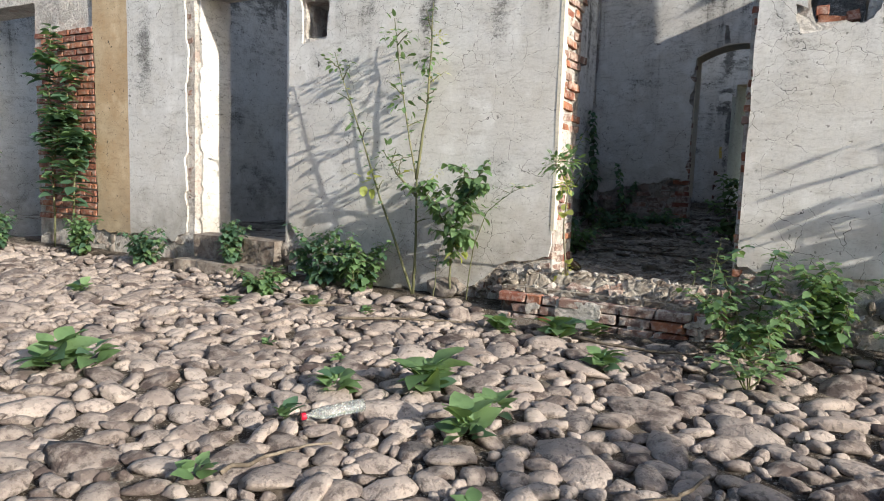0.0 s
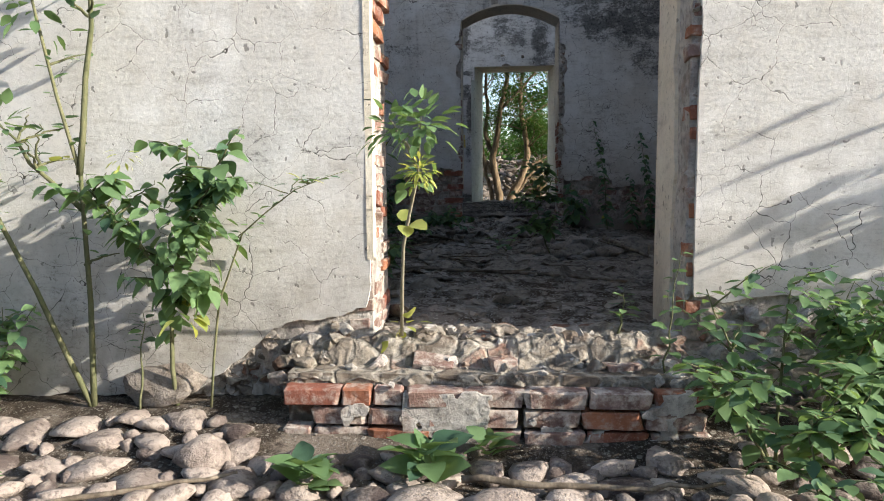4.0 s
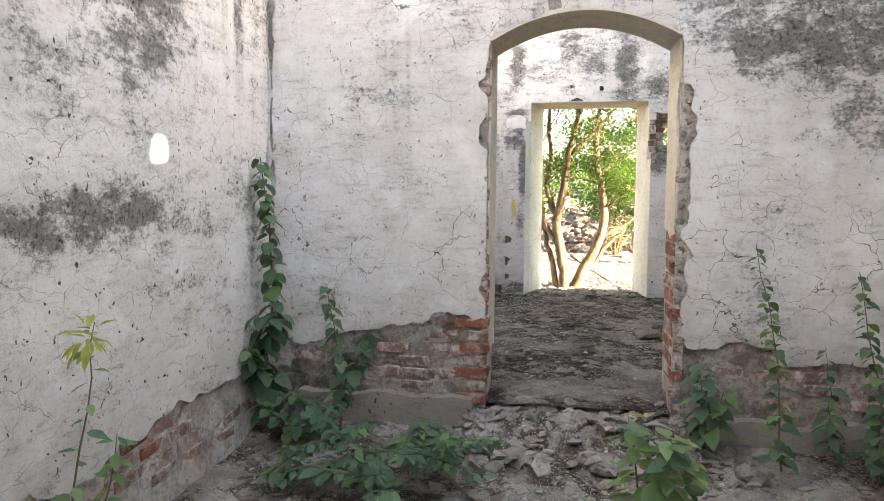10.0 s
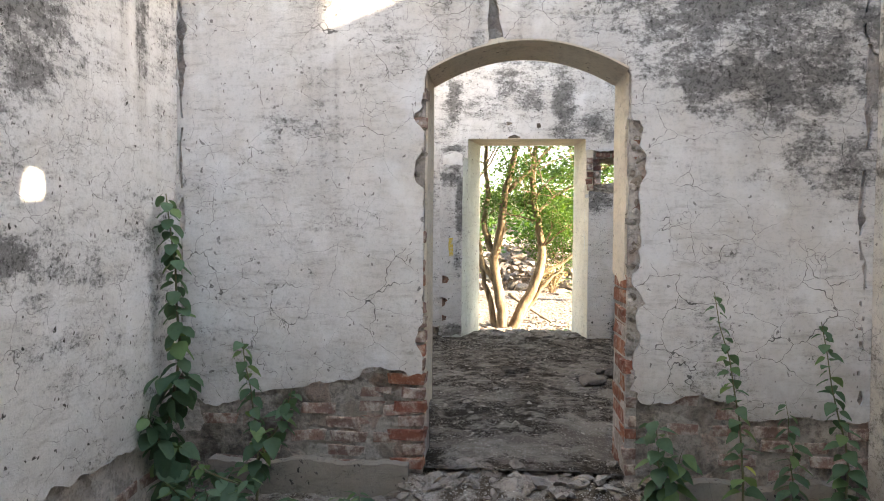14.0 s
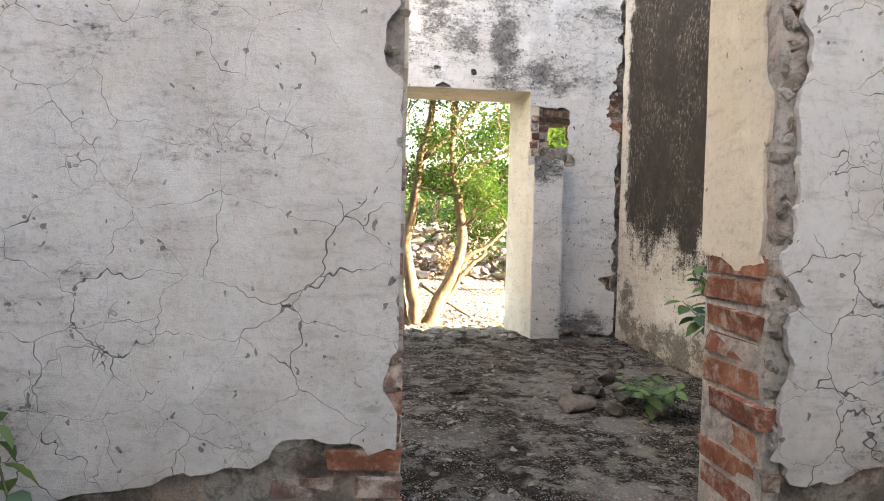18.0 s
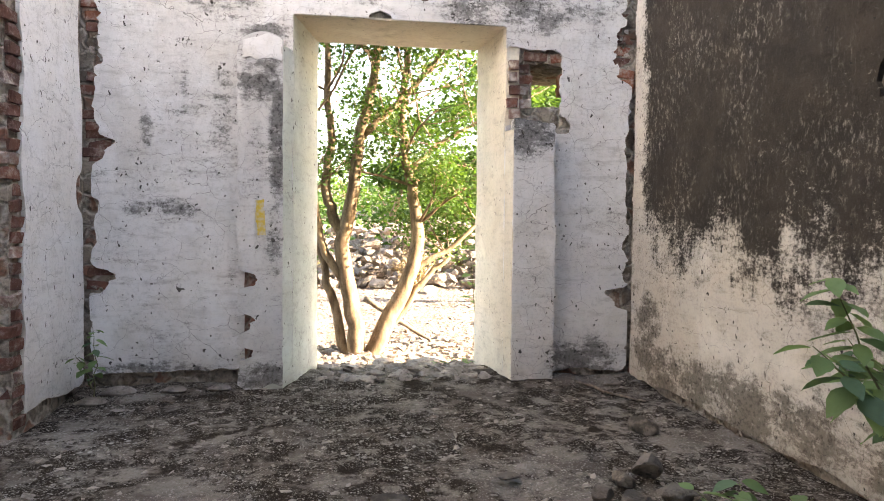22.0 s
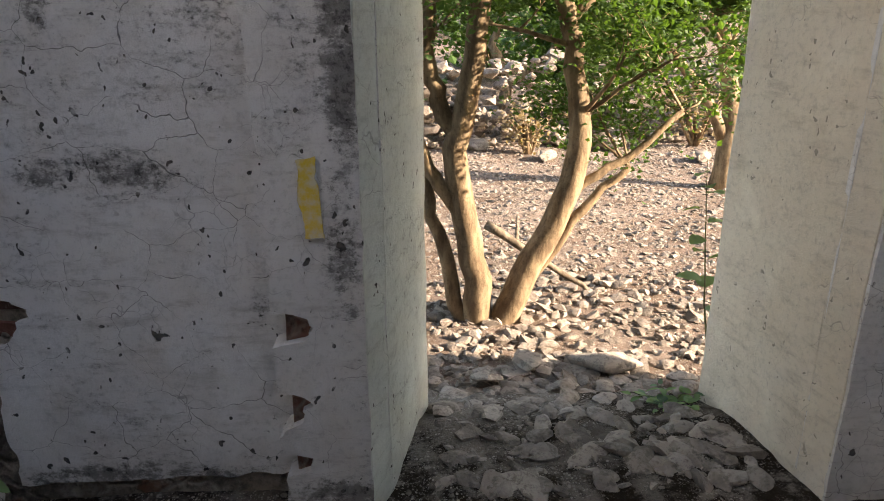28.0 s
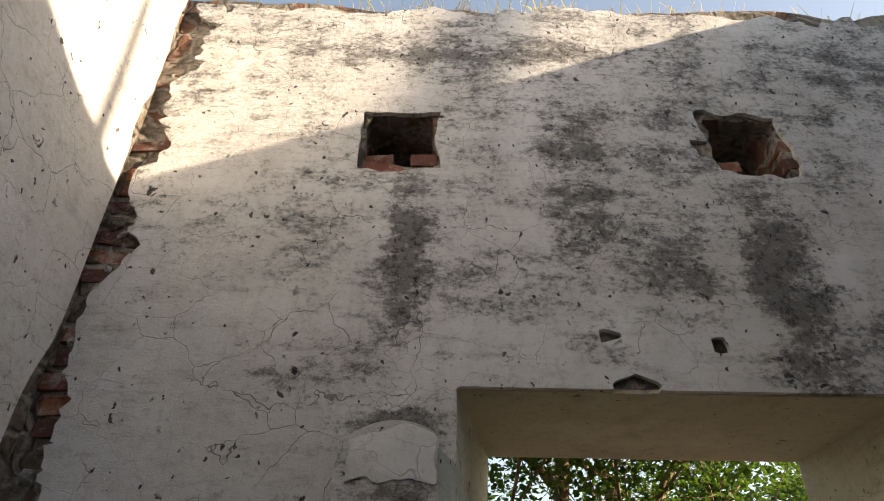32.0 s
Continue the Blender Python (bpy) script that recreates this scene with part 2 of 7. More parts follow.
        one = m.ramp(m.math("SUBTRACT", m.math("ADD", bits.outputs["Distance"], m.math("MULTIPLY", m.math("SUBTRACT", fine, 0.5), 0.35)), size), -0.02, 0.015, 1, 0)
        one = m.math("MULTIPLY", one, m.ramp(m.noise(2.4 + scale * 0.07, detail=3.0), gate, gate + 0.06))
        pock = one if pock is None else m.math("MAXIMUM", pock, one)
    pock = m.math("MULTIPLY", pock, chips)
    c = m.mix(m.math("MULTIPLY", pock, 0.92), c, m.mix(m.ramp(fine, 0.4, 0.6), (0.022, 0.02, 0.018), (0.08, 0.07, 0.06)))
    h = m.math("ADD", m.math("MULTIPLY", mid, 0.8), m.math("MULTIPLY", fine, 0.3))
    h = m.math("SUBTRACT", h, m.math("MAXIMUM", m.math("MULTIPLY", line, 0.25), m.math("MULTIPLY", pock, 0.8)))
    h = m.math("ADD", h, m.math("MULTIPLY", grain, 0.5))
    m.bump(h, relief, 0.015)
    return m.colour(c)


def rubble(name, a, b, c3, scale=6.0, bump=0.03, bricky=0.8, mortar=0.75, dirt=0.75):
    """Bare mortar, stone and earth."""
    m = Nodes(name, 0.95, 0.1)
    bent = m.warp(7.0, 0.12)
    cells = m.voronoi(scale, out="Color", co=bent)
    sep = m.t.nodes.new("ShaderNodeSeparateXYZ")
    m.put(sep.inputs[0], cells)
    joint = m.ramp(m.voronoi(scale, "DISTANCE_TO_EDGE", bent), 0.02, 0.14, 1, 0)
    n1, n2 = m.noise(3.0, detail=8.0, rough=0.72), m.noise(30.0, detail=6.0, rough=0.75)
    c = m.mix(m.ramp(sep.outputs[0], 0.15, 0.85), a, b)
    c = m.mix(m.ramp(sep.outputs[1], 0.75, 0.8, 0, bricky), c, (0.3, 0.14, 0.095))
    c = m.mix(m.math("MULTIPLY", joint, mortar), c, c3)
    c = m.mix(m.ramp(n1, 0.46, 0.62, 0, 0.85), c, c3)
    c = m.mix(m.ramp(m.noise(1.8, detail=7.0, rough=0.75), 0.5, 0.64, 0, dirt), c, (0.055, 0.043, 0.034))
    c = m.mix(m.ramp(n2, 0.45, 0.68, 0, 0.75), c, tuple(0.35 * v for v in a))
    h = m.math("ADD", m.math("MULTIPLY", n1, 0.7), m.math("MULTIPLY", n2, 0.55))
    m.bump(m.math("SUBTRACT", h, m.math("MULTIPLY", joint, 0.5 * mortar)), 1.0, bump)
    return m.colour(c)


def brick_paint(name, a=(0.36, 0.135, 0.07), b=(0.27, 0.075, 0.05), lime=0.5):
    m = Nodes(name, 0.9, 0.15)
    n1, n2 = m.noise(14.0, detail=6.0, rough=0.7), m.noise(60.0, detail=4.0)
    c = m.mix(m.rand, a, b)
    n0 = m.noise(4.5, detail=5.0, rough=0.6)
    c = m.mix(m.ramp(n0, 0.38, 0.66, 0, 0.7), c, tuple(0.55 * v for v in b))
    c = m.mix(m.ramp(n1, 0.58 - 0.16 * lime, 0.82 - 0.18 * lime, 0, lime), c, (0.48, 0.42, 0.37))
    c = m.mix(m.ramp(n2, 0.5, 0.8, 0, 0.5), c, (0.16, 0.06, 0.04))
    n3 = m.noise(26.0, m.warp(9.0, 0.1), detail=7.0, rough=0.75)
    c = m.mix(m.ramp(n3, 0.53, 0.66, 0, 0.55), c, tuple(min(0.6, 0.75 * v + 0.16) for v in a))
    c = m.mix(m.ramp(n3, 0.3, 0.4, 0.75, 0), c, (0.07, 0.045, 0.035))
    m.bump(m.math("ADD", m.math("ADD", n1, n3), m.math("MULTIPLY", n2, 0.5)), 0.8, 0.011)
    return m.colour(c)


def stone_paint(name, a, b, dust, by_island=False, moss=None):
    m = Nodes(name, 0.85, 0.25)
    n1, n2 = m.noise(9.0, detail=5.0, rough=0.65), m.noise(70.0, detail=4.0, rough=0.7)
    c = m.mix(m.island if by_island else m.rand, a, b)
    c = m.mix(m.ramp(n1, 0.42, 0.6, 0, 0.5), c, dust)
    c = m.mix(m.ramp(m.noise(22.0, detail=6.0, rough=0.75), 0.5, 0.62, 0, 0.55), c, tuple(0.5 * v for v in a))
    c = m.mix(m.ramp(n2, 0.55, 0.75, 0, 0.35), c, tuple(0.4 * v for v in a))
    if moss:
        c = m.mix(m.ramp(m.noise(4.0, detail=5.0), 0.52, 0.7, 0, 0.8), c, moss)
    m.bump(m.math("ADD", n1, m.math("MULTIPLY", n2, 0.35)), 0.95, 0.03)
    return m.colour(c)


def soil(name, a, b, c3, grit=0.4, scale=1.6, pale=(0.42, 0.39, 0.34), bare=0.46):
    """Trodden earth: dusty and mossy patches, with gravel of two sizes lying in it."""
    m = Nodes(name, 0.96, 0.08)
    n1, n2, n3 = m.noise(scale, detail=8.0, rough=0.7), m.noise(13.0, detail=8.0, rough=0.75), m.noise(80.0, detail=5.0, rough=0.75)
    c = m.mix(m.ramp(n1, 0.43, 0.58), a, b)
    moss = m.math("MULTIPLY", m.ramp(m.noise(7.0, detail=9.0, rough=0.72), 0.4, 0.53, 0.1, 1.0), m.ramp(m.noise(1.3, detail=9.0, rough=0.72), bare, bare + 0.07, 0.12, 1.0))
    c = m.mix(moss, c, c3)
    h = m.math("ADD", m.math("MULTIPLY", n2, 0.9), m.math("MULTIPLY", n3, 0.55))
    for size, least, gate in ((26.0, 0.62, 0.5), (60.0, 0.5, 0.42), (120.0, 0.45, 0.4)):
        bits = m.t.nodes.new("ShaderNodeTexVoronoi")
        m.put(bits.inputs["Vector"], m.warp(30.0, 0.02))
        bits.inputs["Scale"].default_value = size
        grade = m.t.nodes.new("ShaderNodeSeparateXYZ")
        m.put(grade.inputs[0], bits.outputs["Color"])
        there = m.math("MULTIPLY", m.ramp(bits.outputs["Distance"], 0.25, 0.4, 1, 0), m.ramp(grade.outputs[0], least, least + 0.02))
        there = m.math("MULTIPLY", there, m.ramp(m.noise(2.2, detail=5.0, rough=0.7), gate - 0.06, gate + 0.08))
        c = m.mix(m.math("MULTIPLY", there, grit), c, m.mix(grade.outputs[1], tuple(0.35 * v for v in pale), pale))
        h = m.math("ADD", h, m.math("MULTIPLY", there, 9.0 / size))
    c = m.mix(m.ramp(n3, 0.48, 0.72, 0, 0.6), c, tuple(0.35 * v for v in a))
    m.bump(h, 0.9, 0.03)
    return m.colour(c)


def leaf_paint(name, a, b, through=0.35, gloss=0.6, vein=False):
    m = Nodes(name, gloss, 0.35)
    c = m.mix(m.math("FRACT", m.math("ADD", m.island, m.rand)), a, b)
    c = m.mix(m.ramp(m.noise(25.0, detail=3.0), 0.45, 0.7, 0, 0.35), c, tuple(0.6 * v for v in a))
    m.colour(c)
    tr = m.t.nodes.new("ShaderNodeBsdfTranslucent")
    m.put(tr.inputs["Color"], m.mix(0.5, c, (min(1, b[0] * 2.2), min(1, b[1] * 2.0), b[2] * 0.8)))
    mx = m.t.nodes.new("ShaderNodeMixShader")
    mx.inputs[0].default_value = through
    out = m.t.nodes["Material Output"]
    m.put(mx.inputs[1], m.b.outputs[0])
    m.put(mx.inputs[2], tr.outputs[0])
    m.put(out.inputs["Surface"], mx.outputs[0])
    return m.mat


def bark(name, a, b):
    m = Nodes(name, 0.9, 0.15)
    n1 = m.noise(1.0, m.scaled(m.pos, (14, 14, 4)), detail=5.0, rough=0.65)
    n2 = m.noise(45.0, detail=4.0)
    c = m.mix(m.ramp(n1, 0.35, 0.7), a, b)
    c = m.mix(m.ramp(n2, 0.5, 0.75, 0, 0.5), c, tuple(0.4 * v for v in a))
    m.bump(m.math("ADD", n1, m.math("MULTIPLY", n2, 0.4)), 0.7, 0.012)
    return m.colour(c)


WHITE = plaster("plaster_facade", (0.64, 0.63, 0.615), (0.5, 0.46, 0.4), relief=0.4, chips=0.6, crack=1.5, soot=0.35, streak=0.45, blot=0.45, top=3.0,
                spots=((-2.25, 2.75, 0.1, 0.75, 0.75), (-1.55, 2.6, 0.14, 0.5, 0.55), (-2.9, 2.9, 0.12, 0.7, 0.5), (-6.1, 2.5, 0.2, 0.9, 0.6), (1.5, 2.7, 0.2, 0.5, 0.5), (-3.5, 2.2, 0.12, 0.3, 0.4)))
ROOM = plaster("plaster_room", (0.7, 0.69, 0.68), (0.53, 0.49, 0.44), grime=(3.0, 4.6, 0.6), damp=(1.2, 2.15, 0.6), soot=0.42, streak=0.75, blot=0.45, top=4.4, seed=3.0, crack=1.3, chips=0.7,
               spots=((1.15, 2.98, 0.8, 0.34, 1.0), (1.1, 3.6, 1.3, 0.85, 1.0), (1.3, 4.15, 0.8, 0.6, 1.0), (0.55, 4.0, 0.5, 0.45, 0.8), (-0.3, 2.95, 0.5, 0.2, 0.5), (-1.5, 0.85, 0.35, 0.12, 0.8), (1.0, 0.8, 0.4, 0.15, 0.8), (1.5, 2.5, 0.5, 0.25, 0.6), (-1.55, 2.72, 0.35, 0.12, 0.45), (0.2, 4.1, 0.35, 0.3, 0.6), (-0.9, 4.9, 0.25, 0.5, 0.55), (0.0, 5.2, 0.2, 0.5, 0.6), (-1.9, 4.0, 0.2, 0.2, 0.4)))
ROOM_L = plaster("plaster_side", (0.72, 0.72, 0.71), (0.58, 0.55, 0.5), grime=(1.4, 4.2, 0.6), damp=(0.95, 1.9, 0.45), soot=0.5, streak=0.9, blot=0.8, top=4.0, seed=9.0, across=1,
                 spots=((3.9, 2.95, 0.6, 0.5, 0.8), (4.6, 3.9, 0.3, 0.7, 0.6), (2.6, 4.3, 1.8, 1.1, 0.9), (4.1, 4.4, 0.8, 0.9, 0.8), (3.5, 1.95, 0.9, 0.2, 0.85), (4.4, 1.9, 0.5, 0.14, 0.5), (3.3, 2.5, 0.3, 0.3, 0.5)))
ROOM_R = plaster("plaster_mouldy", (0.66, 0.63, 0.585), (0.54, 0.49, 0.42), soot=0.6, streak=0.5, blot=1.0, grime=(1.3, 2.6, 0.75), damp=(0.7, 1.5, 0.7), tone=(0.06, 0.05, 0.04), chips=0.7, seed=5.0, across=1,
                 spots=((4.35, 2.25, 0.5, 0.75, 1.0), (3.4, 2.5, 0.95, 1.1, 1.0), (2.6, 2.2, 0.8, 0.9, 0.95), (3.3, 1.45, 0.6, 0.3, 0.95), (2.7, 0.95, 0.9, 0.3, 1.0), (3.8, 0.85, 0.8, 0.25, 0.95), (4.4, 3.5, 0.8, 0.9, 0.9), (4.3, 0.85, 0.8, 0.22, 0.9), (4.6, 1.35, 0.25, 0.15, 0.7)))
ROOM_B = plaster("plaster_end_wall", grime=(3.1, 4.4, 0.6), base=(0.72, 0.715, 0.71), warm=(0.54, 0.515, 0.475), soot=0.3, streak=0.5, blot=0.7, crack=1.0, chips=1.0, top=4.8, seed=13.0,
                 spots=((-0.98, 3.85, 0.14, 0.6, 0.95), (0.48, 3.8, 0.2, 0.7, 1.0), (-0.25, 4.3, 0.2, 0.8, 0.9), (0.05, 3.85, 0.5, 0.35, 0.65), (-0.6, 3.75, 0.5, 0.25, 0.5), (0.9, 3.5, 0.8, 0.3, 0.7), (-0.85, 2.75, 0.09, 0.7, 1.0), (-0.99, 2.88, 0.16, 0.08, 0.85), (-0.95, 3.2, 0.3, 0.07, 1.0), (-1.05, 3.05, 0.14, 0.3, 0.75), (-1.2, 3.4, 0.45, 0.2, 0.5), (-0.8, 5.1, 1.4, 0.16, 0.8), (0.95, 2.62, 0.24, 0.3, 0.95), (1.1, 5.0, 0.6, 0.4, 0.7), (-1.3, 2.3, 0.5, 0.2, 0.35), (-1.6, 1.95, 0.45, 0.1, 0.65), (-1.25, 2.65, 0.1, 0.45, 0.55), (-1.75, 2.5, 0.06, 0.2, 0.6), (-1.5, 2.75, 0.05, 0.25, 0.5), (-1.6, 0.8, 0.6, 0.12, 0.9), (1.4, 0.85, 0.4, 0.2, 0.9)))
DARKWALL = plaster("plaster_black_mould", (0.62, 0.58, 0.52), (0.5, 0.44, 0.35), soot=0.5, streak=0.3, blot=0.8, seed=7.0, dark=(1.68, 7.0, (0.021, 0.0165, 0.013), 0.97), tone=(0.05, 0.04, 0.03), across=1, spots=((9.0, 0.86, 1.6, 0.24, 1.0), (7.2, 0.95, 1.2, 0.26, 1.0), (9.9, 1.15, 0.25, 0.25, 0.9), (8.0, 1.45, 0.8, 0.3, 0.5)))
CREAM = plaster("plaster_cream", (0.7, 0.64, 0.54), (0.6, 0.53, 0.42), soot=0.12, streak=0.15, blot=0.25, crack=0.35, seed=2.0, chips=0.6)
HEAD = plaster("plaster_patch", (0.7, 0.7, 0.69), (0.6, 0.57, 0.52), soot=0.05, streak=0.1, blot=0.2, crack=0.3, seed=21.0, chips=0.3)
PIER = plaster("plaster_strip", (0.66, 0.655, 0.65), (0.54, 0.515, 0.475), soot=0.4, streak=0.4, blot=0.6, crack=0.7, top=4.0, seed=14.0, spots=((-0.87, 2.55, 0.07, 0.75, 1.0), (-0.97, 2.83, 0.2, 0.2, 1.0), (-0.9, 2.85, 0.1, 0.3, 1.0), (-1.06, 2.85, 0.08, 0.25, 0.9), (-0.88, 1.75, 0.08, 0.35, 0.8), (-0.95, 0.8, 0.25, 0.1, 0.9), (-1.0, 2.3, 0.1, 0.3, 0.5)))
# whiter than ROOM_B: the stronger light on this side is in the colour
ROOM_W = plaster("plaster_lit_side", (0.78, 0.775, 0.76), (0.66, 0.63, 0.58), soot=0.2, streak=0.35, blot=0.5, crack=0.9, top=5.0, seed=15.0, across=1)
FOOT = plaster("plaster_damp", (0.3, 0.275, 0.245), (0.2, 0.17, 0.145), soot=0.9, streak=0.3, blot=1.0, seed=17.0)
PALE = plaster("plaster_pale_green", (0.6, 0.63, 0.58), (0.5, 0.52, 0.46), soot=0.25, streak=0.25, blot=0.3, crack=0.5, seed=4.0)
CORE = rubble("bare_masonry", (0.34, 0.295, 0.245), (0.19, 0.15, 0.12), (0.46, 0.42, 0.365), 8.0, 0.055)
BRICKWORK = rubble("old_brickwork", (0.25, 0.12, 0.085), (0.16, 0.085, 0.065), (0.33, 0.29, 0.25), 9.0, 0.05, 0.3, 0.5)
BRICK = brick_paint("fired_brick", (0.38, 0.165, 0.09), (0.23, 0.085, 0.06), lime=0.75)
BRICK_DARK = brick_paint("weathered_brick", (0.2, 0.085, 0.062), (0.11, 0.058, 0.047), lime=0.55)
BRICK_OLD = brick_paint("limed_brick", (0.31, 0.185, 0.15), (0.2, 0.13, 0.11), lime=1.0)
FOOTING = rubble("damp_masonry", (0.36, 0.33, 0.295), (0.24, 0.205, 0.175), (0.42, 0.385, 0.345), 7.0, 0.05, 0.35, 0.3, dirt=0.85)
MORTAR = rubble("lime_mortar", (0.58, 0.54, 0.5), (0.43, 0.395, 0.36), (0.64, 0.605, 0.565), 7.0, 0.05, 0.3, 0.25, dirt=0.35)
COBBLE = stone_paint("river_cobble", (0.075, 0.055, 0.05), (0.4, 0.335, 0.295), (0.43, 0.37, 0.325))
COBBLES = stone_paint("river_cobbles", (0.075, 0.055, 0.05), (0.4, 0.335, 0.295), (0.43, 0.37, 0.325), True)
MOSSSTONE = stone_paint("mossy_cobble", (0.1, 0.078, 0.058), (0.28, 0.245, 0.205), (0.36, 0.325, 0.28), True)
BLACKSTONE = stone_paint("mossy_stone", (0.05, 0.043, 0.036), (0.15, 0.125, 0.105), (0.22, 0.19, 0.16))
DARKSTONE = stone_paint("dusty_stone", (0.13, 0.11, 0.095), (0.32, 0.28, 0.245), (0.36, 0.325, 0.28), True)
BLOCK = stone_paint("weathered_block", (0.17, 0.135, 0.11), (0.24, 0.2, 0.165), (0.36, 0.33, 0.29))
PALESTONE = stone_paint("sunlit_rubble", (0.11, 0.09, 0.075), (0.33, 0.28, 0.24), (0.34, 0.3, 0.26), True)
DIRT = soil("street_earth", (0.15, 0.122, 0.1), (0.24, 0.2, 0.165), (0.055, 0.043, 0.034), grit=0.7, bare=0.42)
FLOOR1 = soil("room_earth", (0.25, 0.22, 0.19), (0.4, 0.365, 0.325), (0.075, 0.056, 0.04), grit=0.95, pale=(0.56, 0.53, 0.48))
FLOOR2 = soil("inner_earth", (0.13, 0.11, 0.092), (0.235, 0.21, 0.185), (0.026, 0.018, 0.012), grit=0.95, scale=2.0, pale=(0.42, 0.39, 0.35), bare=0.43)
YARD = soil("yard_earth", (0.175, 0.13, 0.108), (0.235, 0.185, 0.158), (0.14, 0.1, 0.078), grit=0.9, scale=0.7)
LEAF = leaf_paint("sage_leaf", (0.085, 0.16, 0.07), (0.165, 0.265, 0.12))
LEAF_B = leaf_paint("blue_green_leaf", (0.045, 0.1, 0.062), (0.095, 0.175, 0.108))
LEAF_T = leaf_paint("tree_leaf", (0.022, 0.058, 0.012), (0.058, 0.125, 0.024), through=0.4)
YELLOW = leaf_paint("yellowing_leaf", (0.26, 0.32, 0.09), (0.4, 0.43, 0.15), through=0.5)
HAY = leaf_paint("dead_brush", (0.2, 0.155, 0.095), (0.32, 0.26, 0.17), through=0.25)
STRAW = leaf_paint("dry_grass", (0.4, 0.3, 0.13), (0.55, 0.42, 0.2), through=0.4)
STEM = bark("green_stem", (0.1, 0.11, 0.055), (0.18, 0.175, 0.1))
BARK = bark("smooth_bark", (0.12, 0.085, 0.055), (0.3, 0.225, 0.145))
RUST = plaster("plaster_rust_washed", (0.52, 0.42, 0.29), (0.4, 0.24, 0.11), soot=0.2, streak=0.4, blot=0.2, top=3.0, seed=6.0)
TWIG = bark("grey_stem", (0.24, 0.22, 0.16), (0.38, 0.35, 0.27))
STICK = bark("dry_stick", (0.09, 0.072, 0.055), (0.24, 0.2, 0.155))

# ---- builders ----
LATTICE = np.random.RandomState(5).rand(64, 64)


def vnoise(u, v, scale=1.0, octaves=4, seed=0.0):
    """Smooth random relief over arrays, about -1 to 1."""
    out, amp, total = 0.0, 1.0, 0.0
    for k in range(octaves):
        a, b = u * scale + seed * 7.3 + k * 11.1, v * scale + seed * 3.9 + k * 5.7
        i, j = np.floor(a).astype(int), np.floor(b).astype(int)
        fa, fb = a - i, b - j
        fa, fb = fa * fa * (3 - 2 * fa), fb * fb * (3 - 2 * fb)
        g = lambda p, q: LATTICE[p % 64, q % 64]
        out = out + amp * ((g(i, j) * (1 - fa) + g(i + 1, j) * fa) * (1 - fb) + (g(i, j + 1) * (1 - fa) + g(i + 1, j + 1) * fa) * fb)
        total += amp
        amp, scale = amp * 0.5, scale * 2.0
    return 2 * out / total - 1


def box_f(u, v, u0, u1, v0, v1):
    """Positive outside the box, negative inside."""
    du, dv = np.maximum(u0 - u, u - u1), np.maximum(v0 - v, v - v1)
    return np.maximum(du, dv)


def mesh_object(name, verts, faces, material, parent=None, label="", smooth=False):
    me = bpy.data.meshes.new(name)
    me.from_pydata([tuple(p) for p in verts], [], [tuple(f) for f in faces])
    me.materials.append(material)
    if smooth:
        me.polygons.foreach_set("use_smooth", [True] * len(me.polygons))
        if smooth == "worn":
            me.set_sharp_from_angle(angle=radians(34))
    me.update()
    ob = new(name, me)
    if parent:
        ob.parent = parent
    if label:
        tagged(ob, label)
    return ob


def part(name, bm, material, parent, label="", smooth=True):
    me = bpy.data.meshes.new(name)
    bm.to_mesh(me)
    bm.free()
    me.materials.append(material)
    if smooth:
        me.polygons.foreach_set("use_smooth", [True] * len(me.polygons))
    ob = new(name, me)
    ob.parent = parent
    return tagged(ob, label) if label else ob


